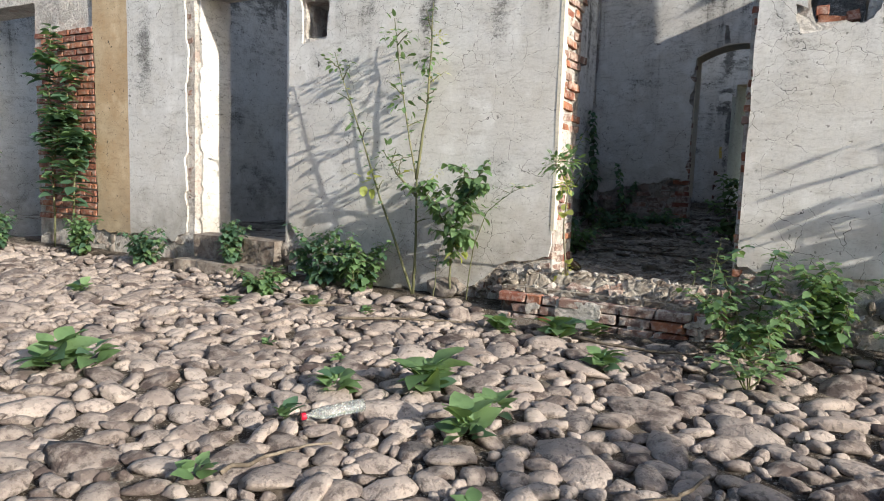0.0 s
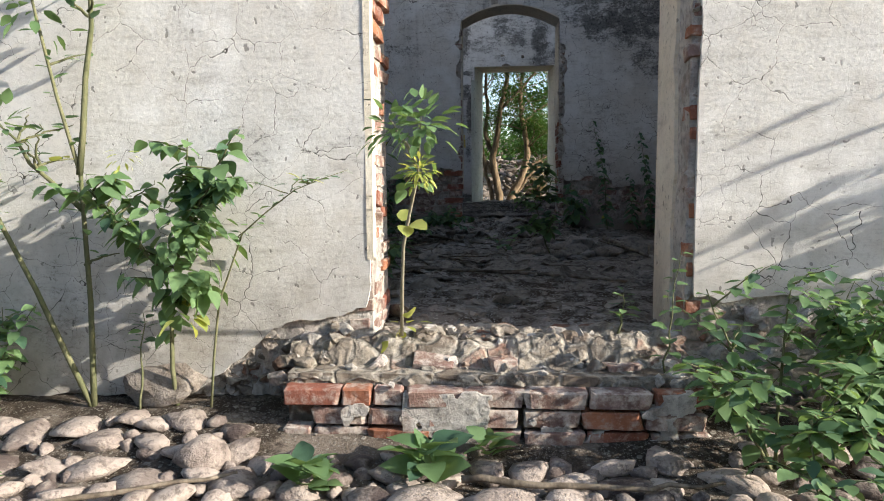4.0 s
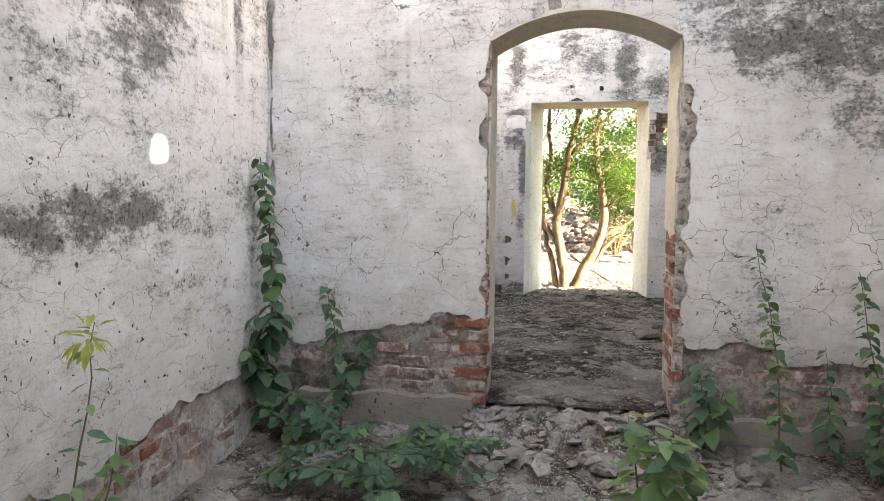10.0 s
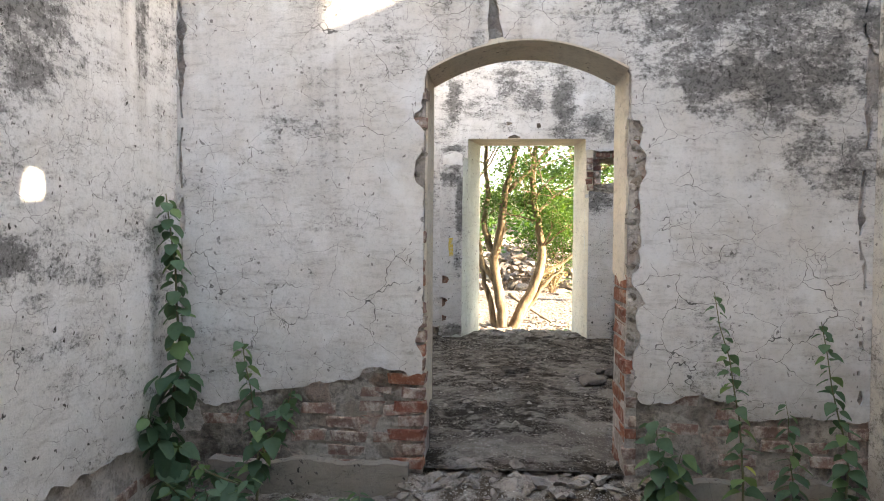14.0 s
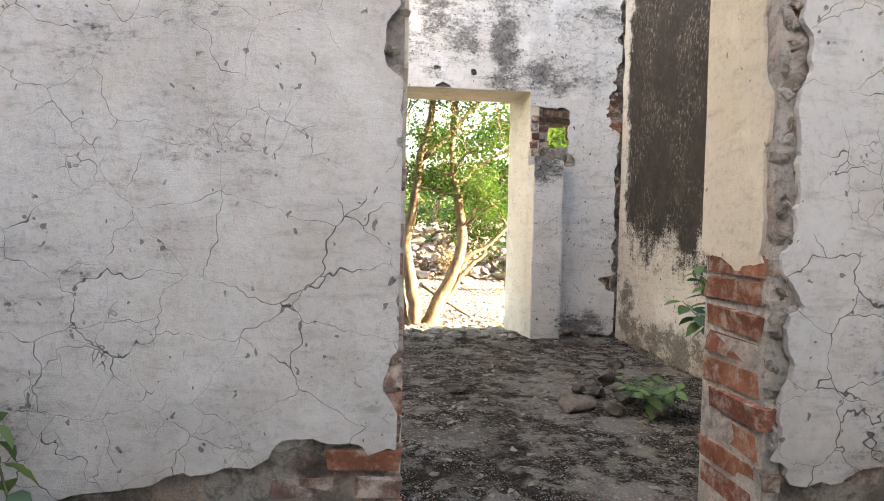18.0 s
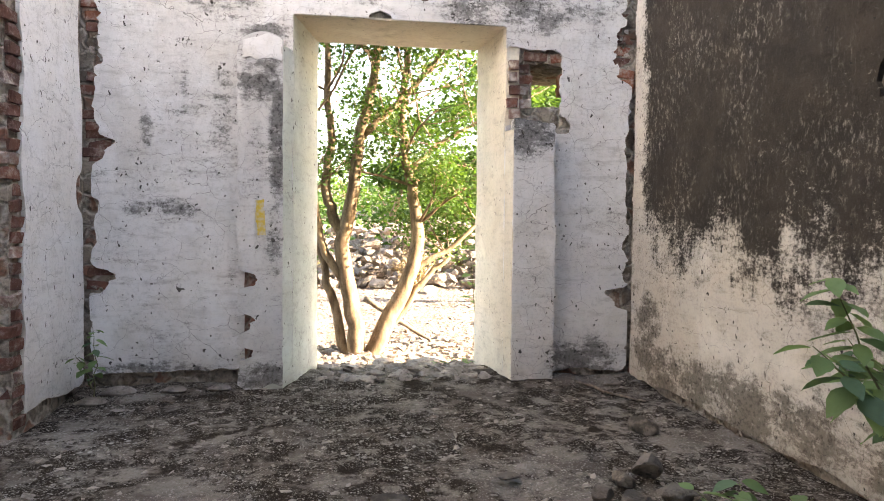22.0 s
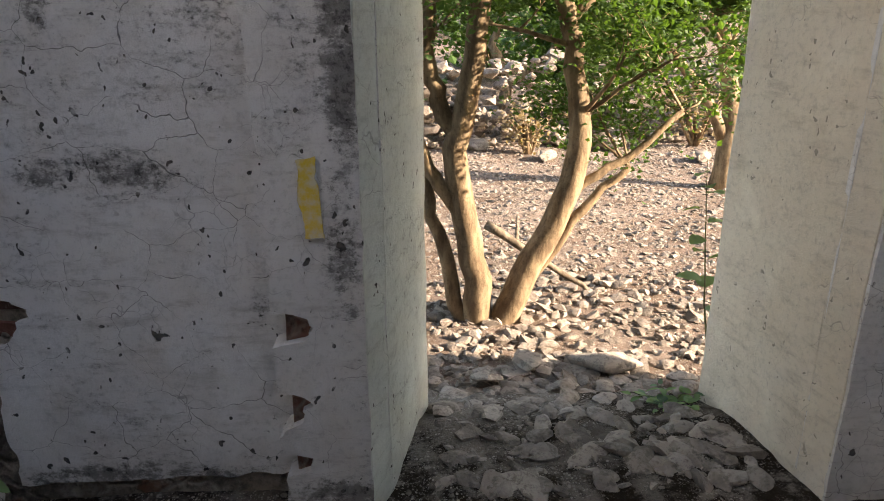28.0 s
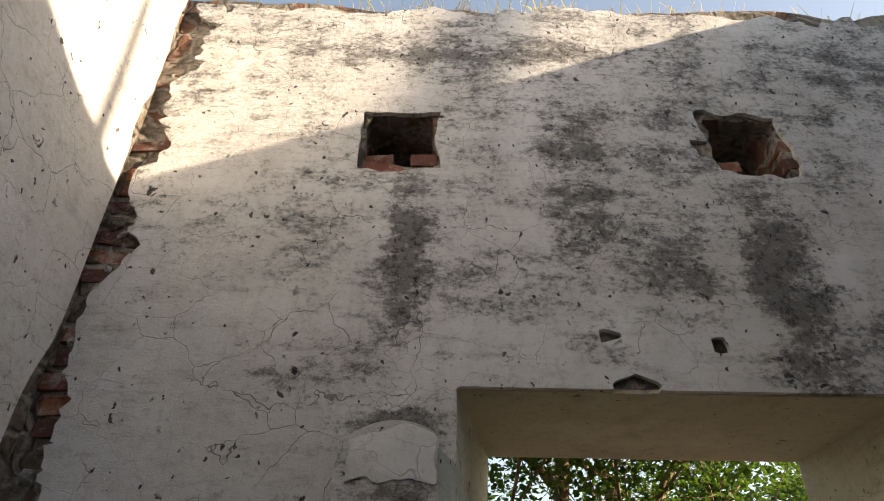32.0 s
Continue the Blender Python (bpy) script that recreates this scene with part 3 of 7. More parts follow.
def sheet(name, axis, at, facing, u0, u1, v0, v1, keep, depth, material, step=0.05, relief=0.006, seed=0.0, parent=None, label=""):
    """A slab of wall or plaster standing on the plane axis = at; its shown side looks along facing, and it is depth thick behind that.
    keep(u, v) is positive where there is material; the ragged outline follows its zero line."""
    nu, nv = max(2, int(round((u1 - u0) / step)) + 1), max(2, int(round((v1 - v0) / step)) + 1)
    U, V = np.meshgrid(np.linspace(u0, u1, nu), np.linspace(v0, v1, nv), indexing="ij")
    su, sv = (u1 - u0) / (nu - 1), (v1 - v0) / (nv - 1)
    C = keep((U[:-1, :-1] + U[1:, 1:]) / 2, (V[:-1, :-1] + V[1:, 1:]) / 2) > 0
    if not C.any():
        return None
    F, e = keep(U, V), 0.004
    gu, gv = (keep(U + e, V) - F) / e, (keep(U, V + e) - F) / e
    g2 = np.maximum(gu * gu + gv * gv, 0.05)
    pad = np.zeros((nu + 1, nv + 1), bool)
    pad[1:-1, 1:-1] = C
    near = pad[:-1, :-1].astype(int) + pad[1:, :-1] + pad[:-1, 1:] + pad[1:, 1:]
    edge = (near > 0) & (near < 4)
    inner = np.ones_like(edge)
    inner[[0, -1], :] = False
    du, dv = np.clip(-F * gu / g2, -0.62 * su, 0.62 * su), np.clip(-F * gv / g2, -0.62 * sv, 0.62 * sv)
    lim_u = (U > u0 + 1e-6) & (U < u1 - 1e-6)
    lim_v = (V > v0 + 1e-6) & (V < v1 - 1e-6)
    U2, V2 = U + np.where(edge & lim_u, du, 0), V + np.where(edge & lim_v, dv, 0)
    R = relief * vnoise(U2, V2, 2.2, 4, seed)
    used = near > 0
    idx = -np.ones((nu, nv), int)
    idx[used] = np.arange(used.sum())
    n = int(used.sum())

    def place(u, v, d):
        d = at + facing * d
        return np.stack((u, d, v), 1) if axis == "y" else np.stack((d, u, v), 1)

    front = place(U2[used], V2[used], R[used])
    back = place(U2[used], V2[used], np.full(n, -depth))
    turn = (facing < 0) == (axis == "y")
    I, J = np.nonzero(C)
    q = np.stack((idx[I, J], idx[I + 1, J], idx[I + 1, J + 1], idx[I, J + 1]), 1)
    f = q if turn else q[:, ::-1]
    faces = [f, f[:, ::-1] + n]
    for di, dj, a, b in ((0, -1, 0, 1), (1, 0, 1, 2), (0, 1, 2, 3), (-1, 0, 3, 0)):
        lone = ~pad[I + 1 + di, J + 1 + dj]
        p, r = q[lone, a], q[lone, b]
        s = np.stack((r, p, p + n, r + n), 1)
        faces.append(s if turn else s[:, ::-1])
    return mesh_object(name, np.concatenate((front, back)), np.concatenate(faces), material, parent, label, smooth=False)


def grown(u, v, pieces):
    """The least of several signed outlines."""
    out = None
    for p in pieces:
        out = p if out is None else np.minimum(out, p)
    return out


def ragged(u, v, amount=0.05, scale=3.0, seed=0.0):
    return amount * vnoise(u, v, scale, 4, seed)


def tube(bm, points, radii, sides=6):
    """A tapering round bar along points."""
    rings, a = [], None
    for i, p in enumerate(points):
        p = Vector(p)
        d = (Vector(points[min(i + 1, len(points) - 1)]) - Vector(points[max(i - 1, 0)])).normalized()
        a = d.cross(Vector((0.3, 0.2, 1)) if abs(d.z) < 0.95 else Vector((1, 0, 0))) if a is None else a - d * a.dot(d)
        a = a.normalized()
        b = d.cross(a)
        rings.append([bm.verts.new(p + radii[i] * (math.cos(k * math.tau / sides) * a + math.sin(k * math.tau / sides) * b)) for k in range(sides)])
    for r, s in zip(rings, rings[1:]):
        for k in range(sides):
            bm.faces.new((r[k], r[(k + 1) % sides], s[(k + 1) % sides], s[k]))
    bm.faces.new(rings[-1])
    bm.faces.new(rings[0][::-1])


def rock_mesh(seed, flat=0.6, detail=2, rough=0.22, flats=13):
    """A worn stone about 1 across."""
    rng = random.Random(seed)
    bm = bmesh.new()
    bmesh.ops.create_icosphere(bm, subdivisions=detail, radius=0.5)
    o = Vector((rng.uniform(-50, 50), rng.uniform(-50, 50), rng.uniform(-50, 50)))
    sx, sy = rng.uniform(0.85, 1.15), rng.uniform(0.65, 1.0)
    cuts = [(Vector((rng.gauss(0, 1), rng.gauss(0, 1), rng.gauss(0.3, 0.7))).normalized(), rng.uniform(0.25, 0.42)) for _ in range(flats)]
    for v in bm.verts:
        for n_, d_ in cuts:
            over = v.co.dot(n_) - d_
            if over > 0:
                v.co -= n_ * over * 0.9
        k = 1 + rough * noise.noise(v.co * 2.2 + o) + 0.5 * rough * noise.noise(v.co * 5 + o)
        v.co = Vector((v.co.x * sx, v.co.y * sy, v.co.z * flat)) * k
    return bm


def rock_data(seed, flat, detail=2, rough=0.22, material=None, flats=13):
    bm = rock_mesh(seed, flat, detail, rough, flats)
    me = bpy.data.meshes.new("stone")
    bm.to_mesh(me)
    bm.free()
    me.polygons.foreach_set("use_smooth", [True] * len(me.polygons))
    me.set_sharp_from_angle(angle=radians(34 if flats > 10 else 75))
    if material:
        me.materials.append(material)
    return me


def smooth(a, b, x):
    k = min(1.0, max(0.0, (x - a) / (b - a)))
    return k * k * (3 - 2 * k)

# ---- ground and floors ----


def ground_z(x, y):
    z = 0.52 * smooth(0.6, 10.0, y)
    if y > 10.9:
        z += 0.02 * (y - 10.9) + 0.1 * max(0.0, y - 20.0) * smooth(20.0, 30.0, y)
    z = min(z, 5.0)
    far = smooth(6.0, 25.0, max(abs(x) - 3.0, -y - 3.0, y - 12.0))
    return z + 0.035 * noise.noise(Vector((x * 0.9, y * 0.9, 0))) * (1 if y < 0.3 or y > 10.9 else 0) + 0.5 * far * noise.noise(Vector((x * 0.07, y * 0.07, 3)))


def spaced(lo, a, b, hi, fine):
    mid = list(np.arange(a, b + 1e-6, fine))
    left, right, d = [], [], fine
    x = a
    while x > lo:
        d *= 1.35
        x -= d
        left.append(x)
    x, d = b, fine
    while x < hi:
        d *= 1.35
        x += d
        right.append(x)
    return left[::-1] + mid + right


def field(name, xs, ys, height, material, smooth_faces=True):
    verts = [(x, y, height(x, y)) for x in xs for y in ys]
    n = len(ys)
    faces = [(i * n + j, (i + 1) * n + j, (i + 1) * n + j + 1, i * n + j + 1) for i in range(len(xs) - 1) for j in range(n - 1)]
    return mesh_object(name, verts, faces, material, smooth=smooth_faces)


ground = field("ground", spaced(-500, -9, 7, 500, 0.3), spaced(-500, -7, 26, 500, 0.3), lambda x, y: ground_z(x, y) - (0.35 if 0.3 < y < 10.7 and -9 < x < 4.2 else 0), YARD)
tagged(ground, "dry stony earth with scattered gravel and dust", "ground", kind="structure")


def lumps(x, y, k=1.0):
    p = Vector((x, y, 1.7))
    return k * (0.03 * noise.noise(p * 1.7) + 0.016 * noise.noise(p * 5.5) + 0.012 * noise.noise(p * 14))


def street_z(x, y):
    return ground_z(x, y) + 0.015 + lumps(x, y, 0.6) + 0.11 * smooth(-0.7, -0.05, y)


street = field("pavement", list(np.arange(-11, 5.01, 0.12)), list(np.arange(-6.6, 0.13, 0.12)), street_z, DIRT)
tagged(street, "dusty earth between the cobbles of a street", "street", kind="structure")


def floor1_z(x, y):
    heap = 0.22 * smooth(4.55, 5.4, y) * (1 if -0.95 < x < 0.5 else 0.45)
    return 0.40 + 0.05 * smooth(0.2, 1.5, y) + heap + lumps(x, y, 1.0)


def floor2_z(x, y):
    return 0.70 - 0.015 * smooth(6, 9, y) + 0.04 * smooth(9.6, 10.3, y) - 0.1 * smooth(10.6, 11.1, y) + lumps(x, y, 0.8)


floor_1 = field("floor_1", list(np.arange(-2.4, 1.81, 0.045)), list(np.arange(0.02, 5.5, 0.045)), floor1_z, FLOOR1)
tagged(floor_1, "earth and rubble floor with dark moss patches", "floor", kind="structure")
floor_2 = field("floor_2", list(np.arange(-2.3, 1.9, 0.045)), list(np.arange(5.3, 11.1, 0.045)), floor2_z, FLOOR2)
tagged(floor_2, "worn earth floor with embedded stones and grit", "floor", kind="structure")
for n_, x0, x1, y0, y1, z_ in (("floor_3", -9.5, -2.7, 0.1, 5.3, 0.42), ("floor_4", -6.5, -2.1, 5.6, 10.3, 0.66)):
    f_ = field(n_, list(np.arange(x0, x1 + 0.01, 0.2)), list(np.arange(y0, y1 + 0.01, 0.2)), lambda x, y, z=z_: z + lumps(x, y), FLOOR1)
    tagged(f_, "earth floor of a neighbouring roofless room", "floor", kind="structure")

# ---- walls ----


def facade_keep(u, v):
    top = 5.9 + ragged(u, v * 0, 0.25, 1.2, 3.0) - v
    d2 = box_f(u, v, -1.0, 0.375, 0.0, 3.25)
    d1 = box_f(u, v, -5.28, -3.88, 0.0, 3.1)
    d0 = box_f(u, v, -10.4, -8.35, 0.0, 3.3)
    n1 = box_f(u, v, -3.66, -3.4, 2.5, 2.85) + ragged(u, v, 0.03, 9, 1)
    n2 = box_f(u, v, 0.74, 1.04, 2.28, 2.6) + ragged(u, v, 0.05, 7, 2)
    return grown(u, v, (top, d2, d1, d0, n1, n2))


def facade_plaster(u, v):
    jag = ragged(u, v, 0.05, 5.0, 4.0)
    foot = v - np.interp(u, (-8.0, -5.6, -5.3, -3.85, -3.55, -2.6, -2.0, -1.7, -1.45, -1.05, 0.38, 0.8, 1.6, 3.0), (0.4, 0.36, 0.5, 0.7, 0.26, 0.13, 0.14, 0.22, 0.44, 0.56, 0.6, 0.61, 0.57, 0.5)) - 1.2 * jag
    d2 = np.minimum(box_f(u, v, -1.0, 0.38, 0.0, 3.25) - np.where(u < -0.3, 0.003, 0.024) - np.where(u < -0.3, 0.2, 0.5) * np.maximum(0, jag), box_f(u, v, -1.03, 0.3, 0.0, 0.74) - 1.2 * jag)
    d1 = box_f(u, v, -5.28, -3.88, 0.0, 3.1) - 0.015 - 0.09 * (u < -4.6) - 1.2 * jag * (u < -4.6)
    n1 = box_f(u, v, -3.68, -3.38, 2.46, 2.85) - 0.02 + jag
    n2 = box_f(u, v, 0.72, 1.08, 2.26, 2.66) - 0.02 + 2.2 * ragged(u, v, 0.06, 6, 31)
    bare = box_f(u, v, -8.5, -7.05, -1, 4.4) - jag
    return grown(u, v, (facade_keep(u, v), foot, d2, d1, n1, n2, bare))


wall_front = sheet("wall_front", "y", 0.028, -1, -10.4, 5.0, -0.1, 6.2, facade_keep, 0.46, MORTAR, 0.07, 0.02)
tagged(wall_front, "whitewashed ruined facade with bare masonry at its foot", "wall", kind="structure")
sheet("plaster", "y", 0.0, -1, -8.5, -6.4, 0.0, 6.2, facade_plaster, 0.024, RUST, 0.05, 0.006, parent=wall_front, label="rust-washed ochre plaster")
sheet("plaster", "y", 0.0, -1, -6.4, 5.0, 0.0, 6.2, facade_plaster, 0.024, WHITE, 0.03, 0.006, parent=wall_front, label="cracked and streaked white plaster")
# inner face, never in view; added pale to bounce light into the room
sheet("plaster", "y", 0.52, 1, -10.4, 5.0, 0.0, 6.2, lambda u, v: facade_keep(u, v) - 0.01, 0.028, ROOM, 0.16, 0.004, parent=wall_front)


def reveal(wall, x, facing, y0, y1, z0, z1, material, keep, step=0.03, label=""):
    return sheet("reveal", "x", x, facing, y0, y1, z0, z1, keep, 0.03, material, step, 0.004, parent=wall, label=label)


reveal(wall_front, -0.985, 1, -0.003, 0.2, 0.3, 3.25, CREAM, lambda u, v: np.minimum(0.085 + ragged(u, v, 0.05, 6, 7) - u, v - 0.76 + ragged(u, v, 0.1, 5, 3)), 0.02, label="strip of pale plaster folded round the corner")
reveal(wall_front, 0.36, -1, 0.0, 0.52, 0.3, 3.25, CREAM, lambda u, v: np.minimum(u - 0.21 - ragged(u, v, 0.06, 6, 8), v - 0.4), label="pale plaster of the door reveal")
reveal(wall_front, -5.245, 1, 0.0, 0.52, 0.4, 3.1, WHITE, lambda u, v: u - 0.1 - ragged(u, v, 0.06, 6, 9), label="sunlit plaster of the door reveal")
reveal(wall_front, -3.91, -1, 0.0, 0.52, 0.4, 3.1, WHITE, lambda u, v: u - 0.02 + 0 * v)


def left1_keep(u, v):
    top = np.minimum(6.0, 4.5 + 1.15 * np.maximum(0, 5.2 - u)) + ragged(u, 0 * v, 0.12, 4, 5) - v
    return top


wall_west = sheet("wall_west", "x", -2.348, 1, 0.5, 5.27, 0.2, 6.2, left1_keep, 0.42, MORTAR, 0.07, 0.02)
tagged(wall_west, "sooty white side wall with a broken top", "wall", kind="structure")
sheet("plaster", "x", -2.32, 1, 0.52, 5.262, 0.35, 6.2, lambda u, v: grown(u, v, (left1_keep(u, v) - 0.02, v - 0.88 + ragged(u, v, 0.16, 3.5, 11), 5.255 - u - np.maximum(0, ragged(u, v, 0.05, 4, 2)))), 0.024, ROOM_L, 0.035, 0.008, 2.0, wall_west, "grey-stained cracked plaster")
sheet("plaster", "x", -2.80, -1, 0.5, 5.27, 0.2, 6.2, lambda u, v: left1_keep(u, v) - 0.02, 0.024, ROOM_L, 0.2, 0.004, 2.0, wall_west)


def right1_keep(u, v):
    top = np.interp(u, (0.5, 2.2, 2.42, 2.58, 2.66, 3.07, 3.1, 3.19, 4.0, 4.25, 4.33, 4.37, 4.39, 4.6, 4.8, 5.27), (6.45, 6.4, 6.15, 6.0, 5.8, 5.83, 6.15, 6.36, 6.42, 6.58, 6.55, 6.3, 4.66, 4.61, 4.57, 4.66)) + ragged(u, 0 * v, 0.03, 5, 6) - v
    chink = box_f(u, v, 2.84, 3.05, 3.96, 4.25) + ragged(u, v, 0.04, 9, 3)
    return np.minimum(top, chink)


wall_east = sheet("wall_east", "x", 1.728, -1, 0.5, 5.27, 0.2, 6.7, right1_keep, 0.42, CORE, 0.04, 0.012)
tagged(wall_east, "blotched side wall with brown mould and peeling foot", "wall", kind="structure")
sheet("plaster", "x", 1.70, -1, 0.52, 5.276, 0.35, 6.7, lambda u, v: grown(u, v, (right1_keep(u, v) - 0.02, v - 0.58 + ragged(u, v, 0.16, 2.6, 13))), 0.024, ROOM_R, 0.035, 0.008, 3.0, wall_east, "mottled brown and white plaster")


def arch_f(u, v, grow=0.0):
    half, cx = 0.578 + grow, -0.232
    crown = 3.04 + 0.17 * (1 - ((u - cx) / half) ** 2) + grow
    return np.maximum(np.abs(u - cx) - half, np.maximum((v - crown) * 0.85, 0.2 - v))


def wallA_keep(u, v):
    top = 6.3 + ragged(u, 0 * v, 0.15, 1.5, 8) - v
    h1 = box_f(u, v, -1.17, -0.76, 4.47, 4.8) + ragged(u, v, 0.07, 6, 3)
    h2 = box_f(u, v, 0.3, 0.68, 4.46, 4.84) + ragged(u, v, 0.07, 6, 4)
    return grown(u, v, (top, arch_f(u, v, 0.014), h1, h2))


def wallA_plaster(u, v):
    jag = ragged(u, v, 0.06, 6.0, 5.0)
    foot = v - (1.12 + 0.14 * np.exp(-((u + 1.05) / 0.4) ** 2) + 0.03 * np.exp(-((u - 0.65) / 0.3) ** 2) - 0.06 * (u < -1.9) - 0.06 * (u > 1.0)) - 1.3 * jag
    # plaster is lost along both sides of the doorway, more on its east side
    arris = np.abs(u + 0.232) - 0.578 - 0.016 - 0.085 * np.maximum(0, ragged(u * 0, v, 1, 7, 3) + 0.12) * (u < 0) * (v < 2.9) - 0.085 * (u > 0) * (v < 2.75) * (0.65 + 0.8 * np.maximum(-0.7, ragged(u * 0, v, 1.2, 9, 4)))
    arris = np.where(v > 3.0, 9.0, arris)
    low = np.maximum(np.abs(u + 0.232) - 0.68 + 0.1 * (v - 1.0), (v - 1.2) * 0.7) - 1.2 * jag
    h1 = np.minimum(0.2 * (np.sqrt(((u + 0.97) / 0.27) ** 2 + ((v - 4.62) / 0.24) ** 2) - 1), 0.12 * (np.sqrt(((u + 1.0) / 0.13) ** 2 + ((v - 4.36) / 0.16) ** 2) - 1)) + 1.3 * jag
    h2 = np.minimum(0.2 * (np.sqrt(((u - 0.49) / 0.26) ** 2 + ((v - 4.65) / 0.26) ** 2) - 1), 0.12 * (np.sqrt(((u - 0.45) / 0.13) ** 2 + ((v - 4.38) / 0.16) ** 2) - 1)) + 1.3 * jag
    scar = np.maximum(np.abs(u + 0.42 + 0.1 * (v - 3.3)) - 0.045 + 0.12 * np.maximum(0, v - 3.3), np.abs(v - 3.32) - 0.16) + 0.5 * jag
    tear = np.maximum(np.abs(u + 2.02 + 0.06 * vnoise(v, v * 0, 3.0, 3, 2.0)) - 0.035 - 0.04 * np.maximum(0, ragged(u * 0, v, 2, 9, 6)), 5.2 - v) + 0.3 * jag
    tear = np.minimum(tear, np.where((v > 4.42) & (v < 5.25), np.abs(u + 2.32 - 0.36 * (v - 4.44) - 0.05 * vnoise(v, v * 0, 5.0, 3, 7.0)) - 0.014, 9.0))
    east = np.abs(u - 1.645 - 0.05 * vnoise(v, v * 0, 2.6, 4, 4.0) - 0.02 * vnoise(v, v * 0, 13.0, 3, 2.0)) - 0.006 - 0.026 * np.maximum(0, vnoise(v, v * 0, 9.0, 3, 5.0)) - 0.022 * np.exp(-((v - 2.95) / 0.2) ** 4)
    west = np.where(v < 4.5, np.abs(u + 2.296 + 0.3 * jag) - 0.007 - 0.026 * np.maximum(0, ragged(u * 0, v, 1.6, 7, 9) + 0.2), 9.0)
    top = 6.28 + ragged(u, 0 * v, 0.15, 1.5, 8) - v
    return grown(u, v, (top, arch_f(u, v, 0.004), east, west, foot, arris, low, h1, h2, scar, tear))


wall_middle = sheet("wall_middle", "y", 5.298, -1, -7.0, 4.6, 0.2, 6.5, wallA_keep, 0.40, MORTAR, 0.06, 0.02)
tagged(wall_middle, "tall stained wall with an arched doorway and two beam holes", "wall", kind="structure")
sheet("plaster", "y", 5.27, -1, -3.6, 1.7, 0.3, 6.5, wallA_plaster, 0.024, ROOM, 0.028, 0.007, 1.0, wall_middle, "white plaster with soot blotches and cracks")
sheet("plaster", "y", 5.27, -1, -7.0, -3.6, 0.3, 6.5, lambda u, v: wallA_keep(u, v) - 0.02, 0.024, ROOM_L, 0.12, 0.007, 1.0, wall_middle)
sheet("plaster", "y", 5.722, 1, -7.0, 4.6, 0.3, 6.5, lambda u, v: wallA_keep(u, v) - 0.02, 0.024, ROOM_B, 0.12, 0.007, 1.0, wall_middle)
sheet("plaster", "y", 5.27, -1, 1.72, 4.6, 4.78, 6.5, lambda u, v: wallA_keep(u, v) - 0.02, 0.024, ROOM, 0.08, 0.007, 1.0, wall_middle)
reveal(wall_middle, -0.81, 1, 5.28, 5.72, 0.6, 3.05, CREAM, lambda u, v: np.minimum(u - 5.33 - ragged(u, v, 0.04, 6, 7), v - 1.0 - ragged(u, v, 0.1, 5, 3)), label="pale plaster inside the arch")
reveal(wall_middle, 0.346, -1, 5.28, 5.72, 0.6, 3.05, CREAM, lambda u, v: np.minimum(u - 5.335 - ragged(u, v, 0.06, 6, 9), v - 1.86 - 0.25 * (u - 5.6) - ragged(u, v, 0.12, 5, 4)), label="cream plaster peeling off brick")
for u0_, u1_ in ((-2.34, -0.86), (0.42, 1.7)):
    sheet("footing", "y", 5.287, -1, u0_, u1_, 0.35, 1.4, lambda u, v: 1.36 + ragged(u, v, 0.04, 5, 3) - v, 0.03, FOOTING, 0.04, 0.008, 5.0, wall_middle, "damp masonry where the plaster has fallen")
for u0_, u1_, top_ in ((-2.1, -0.9, 0.72), (0.55, 1.6, 0.68)):
    sheet("plinth", "y", 5.2, -1, u0_, u1_, 0.35, 0.85, lambda u, v, t=top_: t + ragged(u, v, 0.05, 5, 12) - v, 0.1, FOOT, 0.025, 0.02, parent=wall_middle, label="stained mortar ledge at the wall foot")
arc = [(-0.232 + 0.575 * k / 10, 3.035 + 0.17 * (1 - (k / 10) ** 2)) for k in range(-10, 11)]
bm = bmesh.new()
rows_ = [[bm.verts.new((x, y, z + d)) for x, z in arc] for y, d in ((5.272, 0.0), (5.72, 0.0), (5.72, 0.03), (5.272, 0.03))]
for a_, b_ in zip(rows_, rows_[1:] + rows_[:1]):
    for k in range(20):
        bm.faces.new((a_[k], b_[k], b_[k + 1], a_[k + 1]))
part("arch_soffit", bm, CREAM, wall_middle, "pale plaster under the arch", smooth=False)

# second room
wall_west2 = sheet("wall_west_2", "x", -2.178, 1, 5.72, 10.25, 0.4, 6.0, lambda u, v: np.minimum(box_f(u, v, 7.6, 9.22, 0.0, 3.0), 5.8 + ragged(u, 0 * v, 0.1, 3, 2) - v), 0.42, CORE, 0.06, 0.02)
tagged(wall_west2, "white side wall with a brick-edged doorway", "wall", kind="structure")
sheet("plaster", "x", -2.15, 1, 5.73, 10.22, 0.5, 6.0, lambda u, v: grown(u, v, (box_f(u, v, 7.5, 9.34, 0.0, 3.1) - 0.01 + ragged(u, v, 0.05, 5, 1), 5.7 + ragged(u, 0 * v, 0.1, 3, 2) - v, 10.2 - u - 0.03 * np.maximum(0, ragged(u * 0, v, 2, 3, 6)) - 0.1 * np.exp(-((v - 2.05) / 0.12) ** 4) - 0.06 * np.exp(-((v - 3.1) / 0.3) ** 4), v - 0.78 + ragged(u, v, 0.06, 3, 1))), 0.024, ROOM_W, 0.03, 0.006, 6.0, wall_west2, "white plaster, chipped at the corner")


def right2_top(u, v):
    return np.interp(u, (5.7, 8.5, 9.1, 10.3), (6.2, 6.05, 5.9, 5.86)) + ragged(u, 0 * v, 0.025, 5, 4) - v


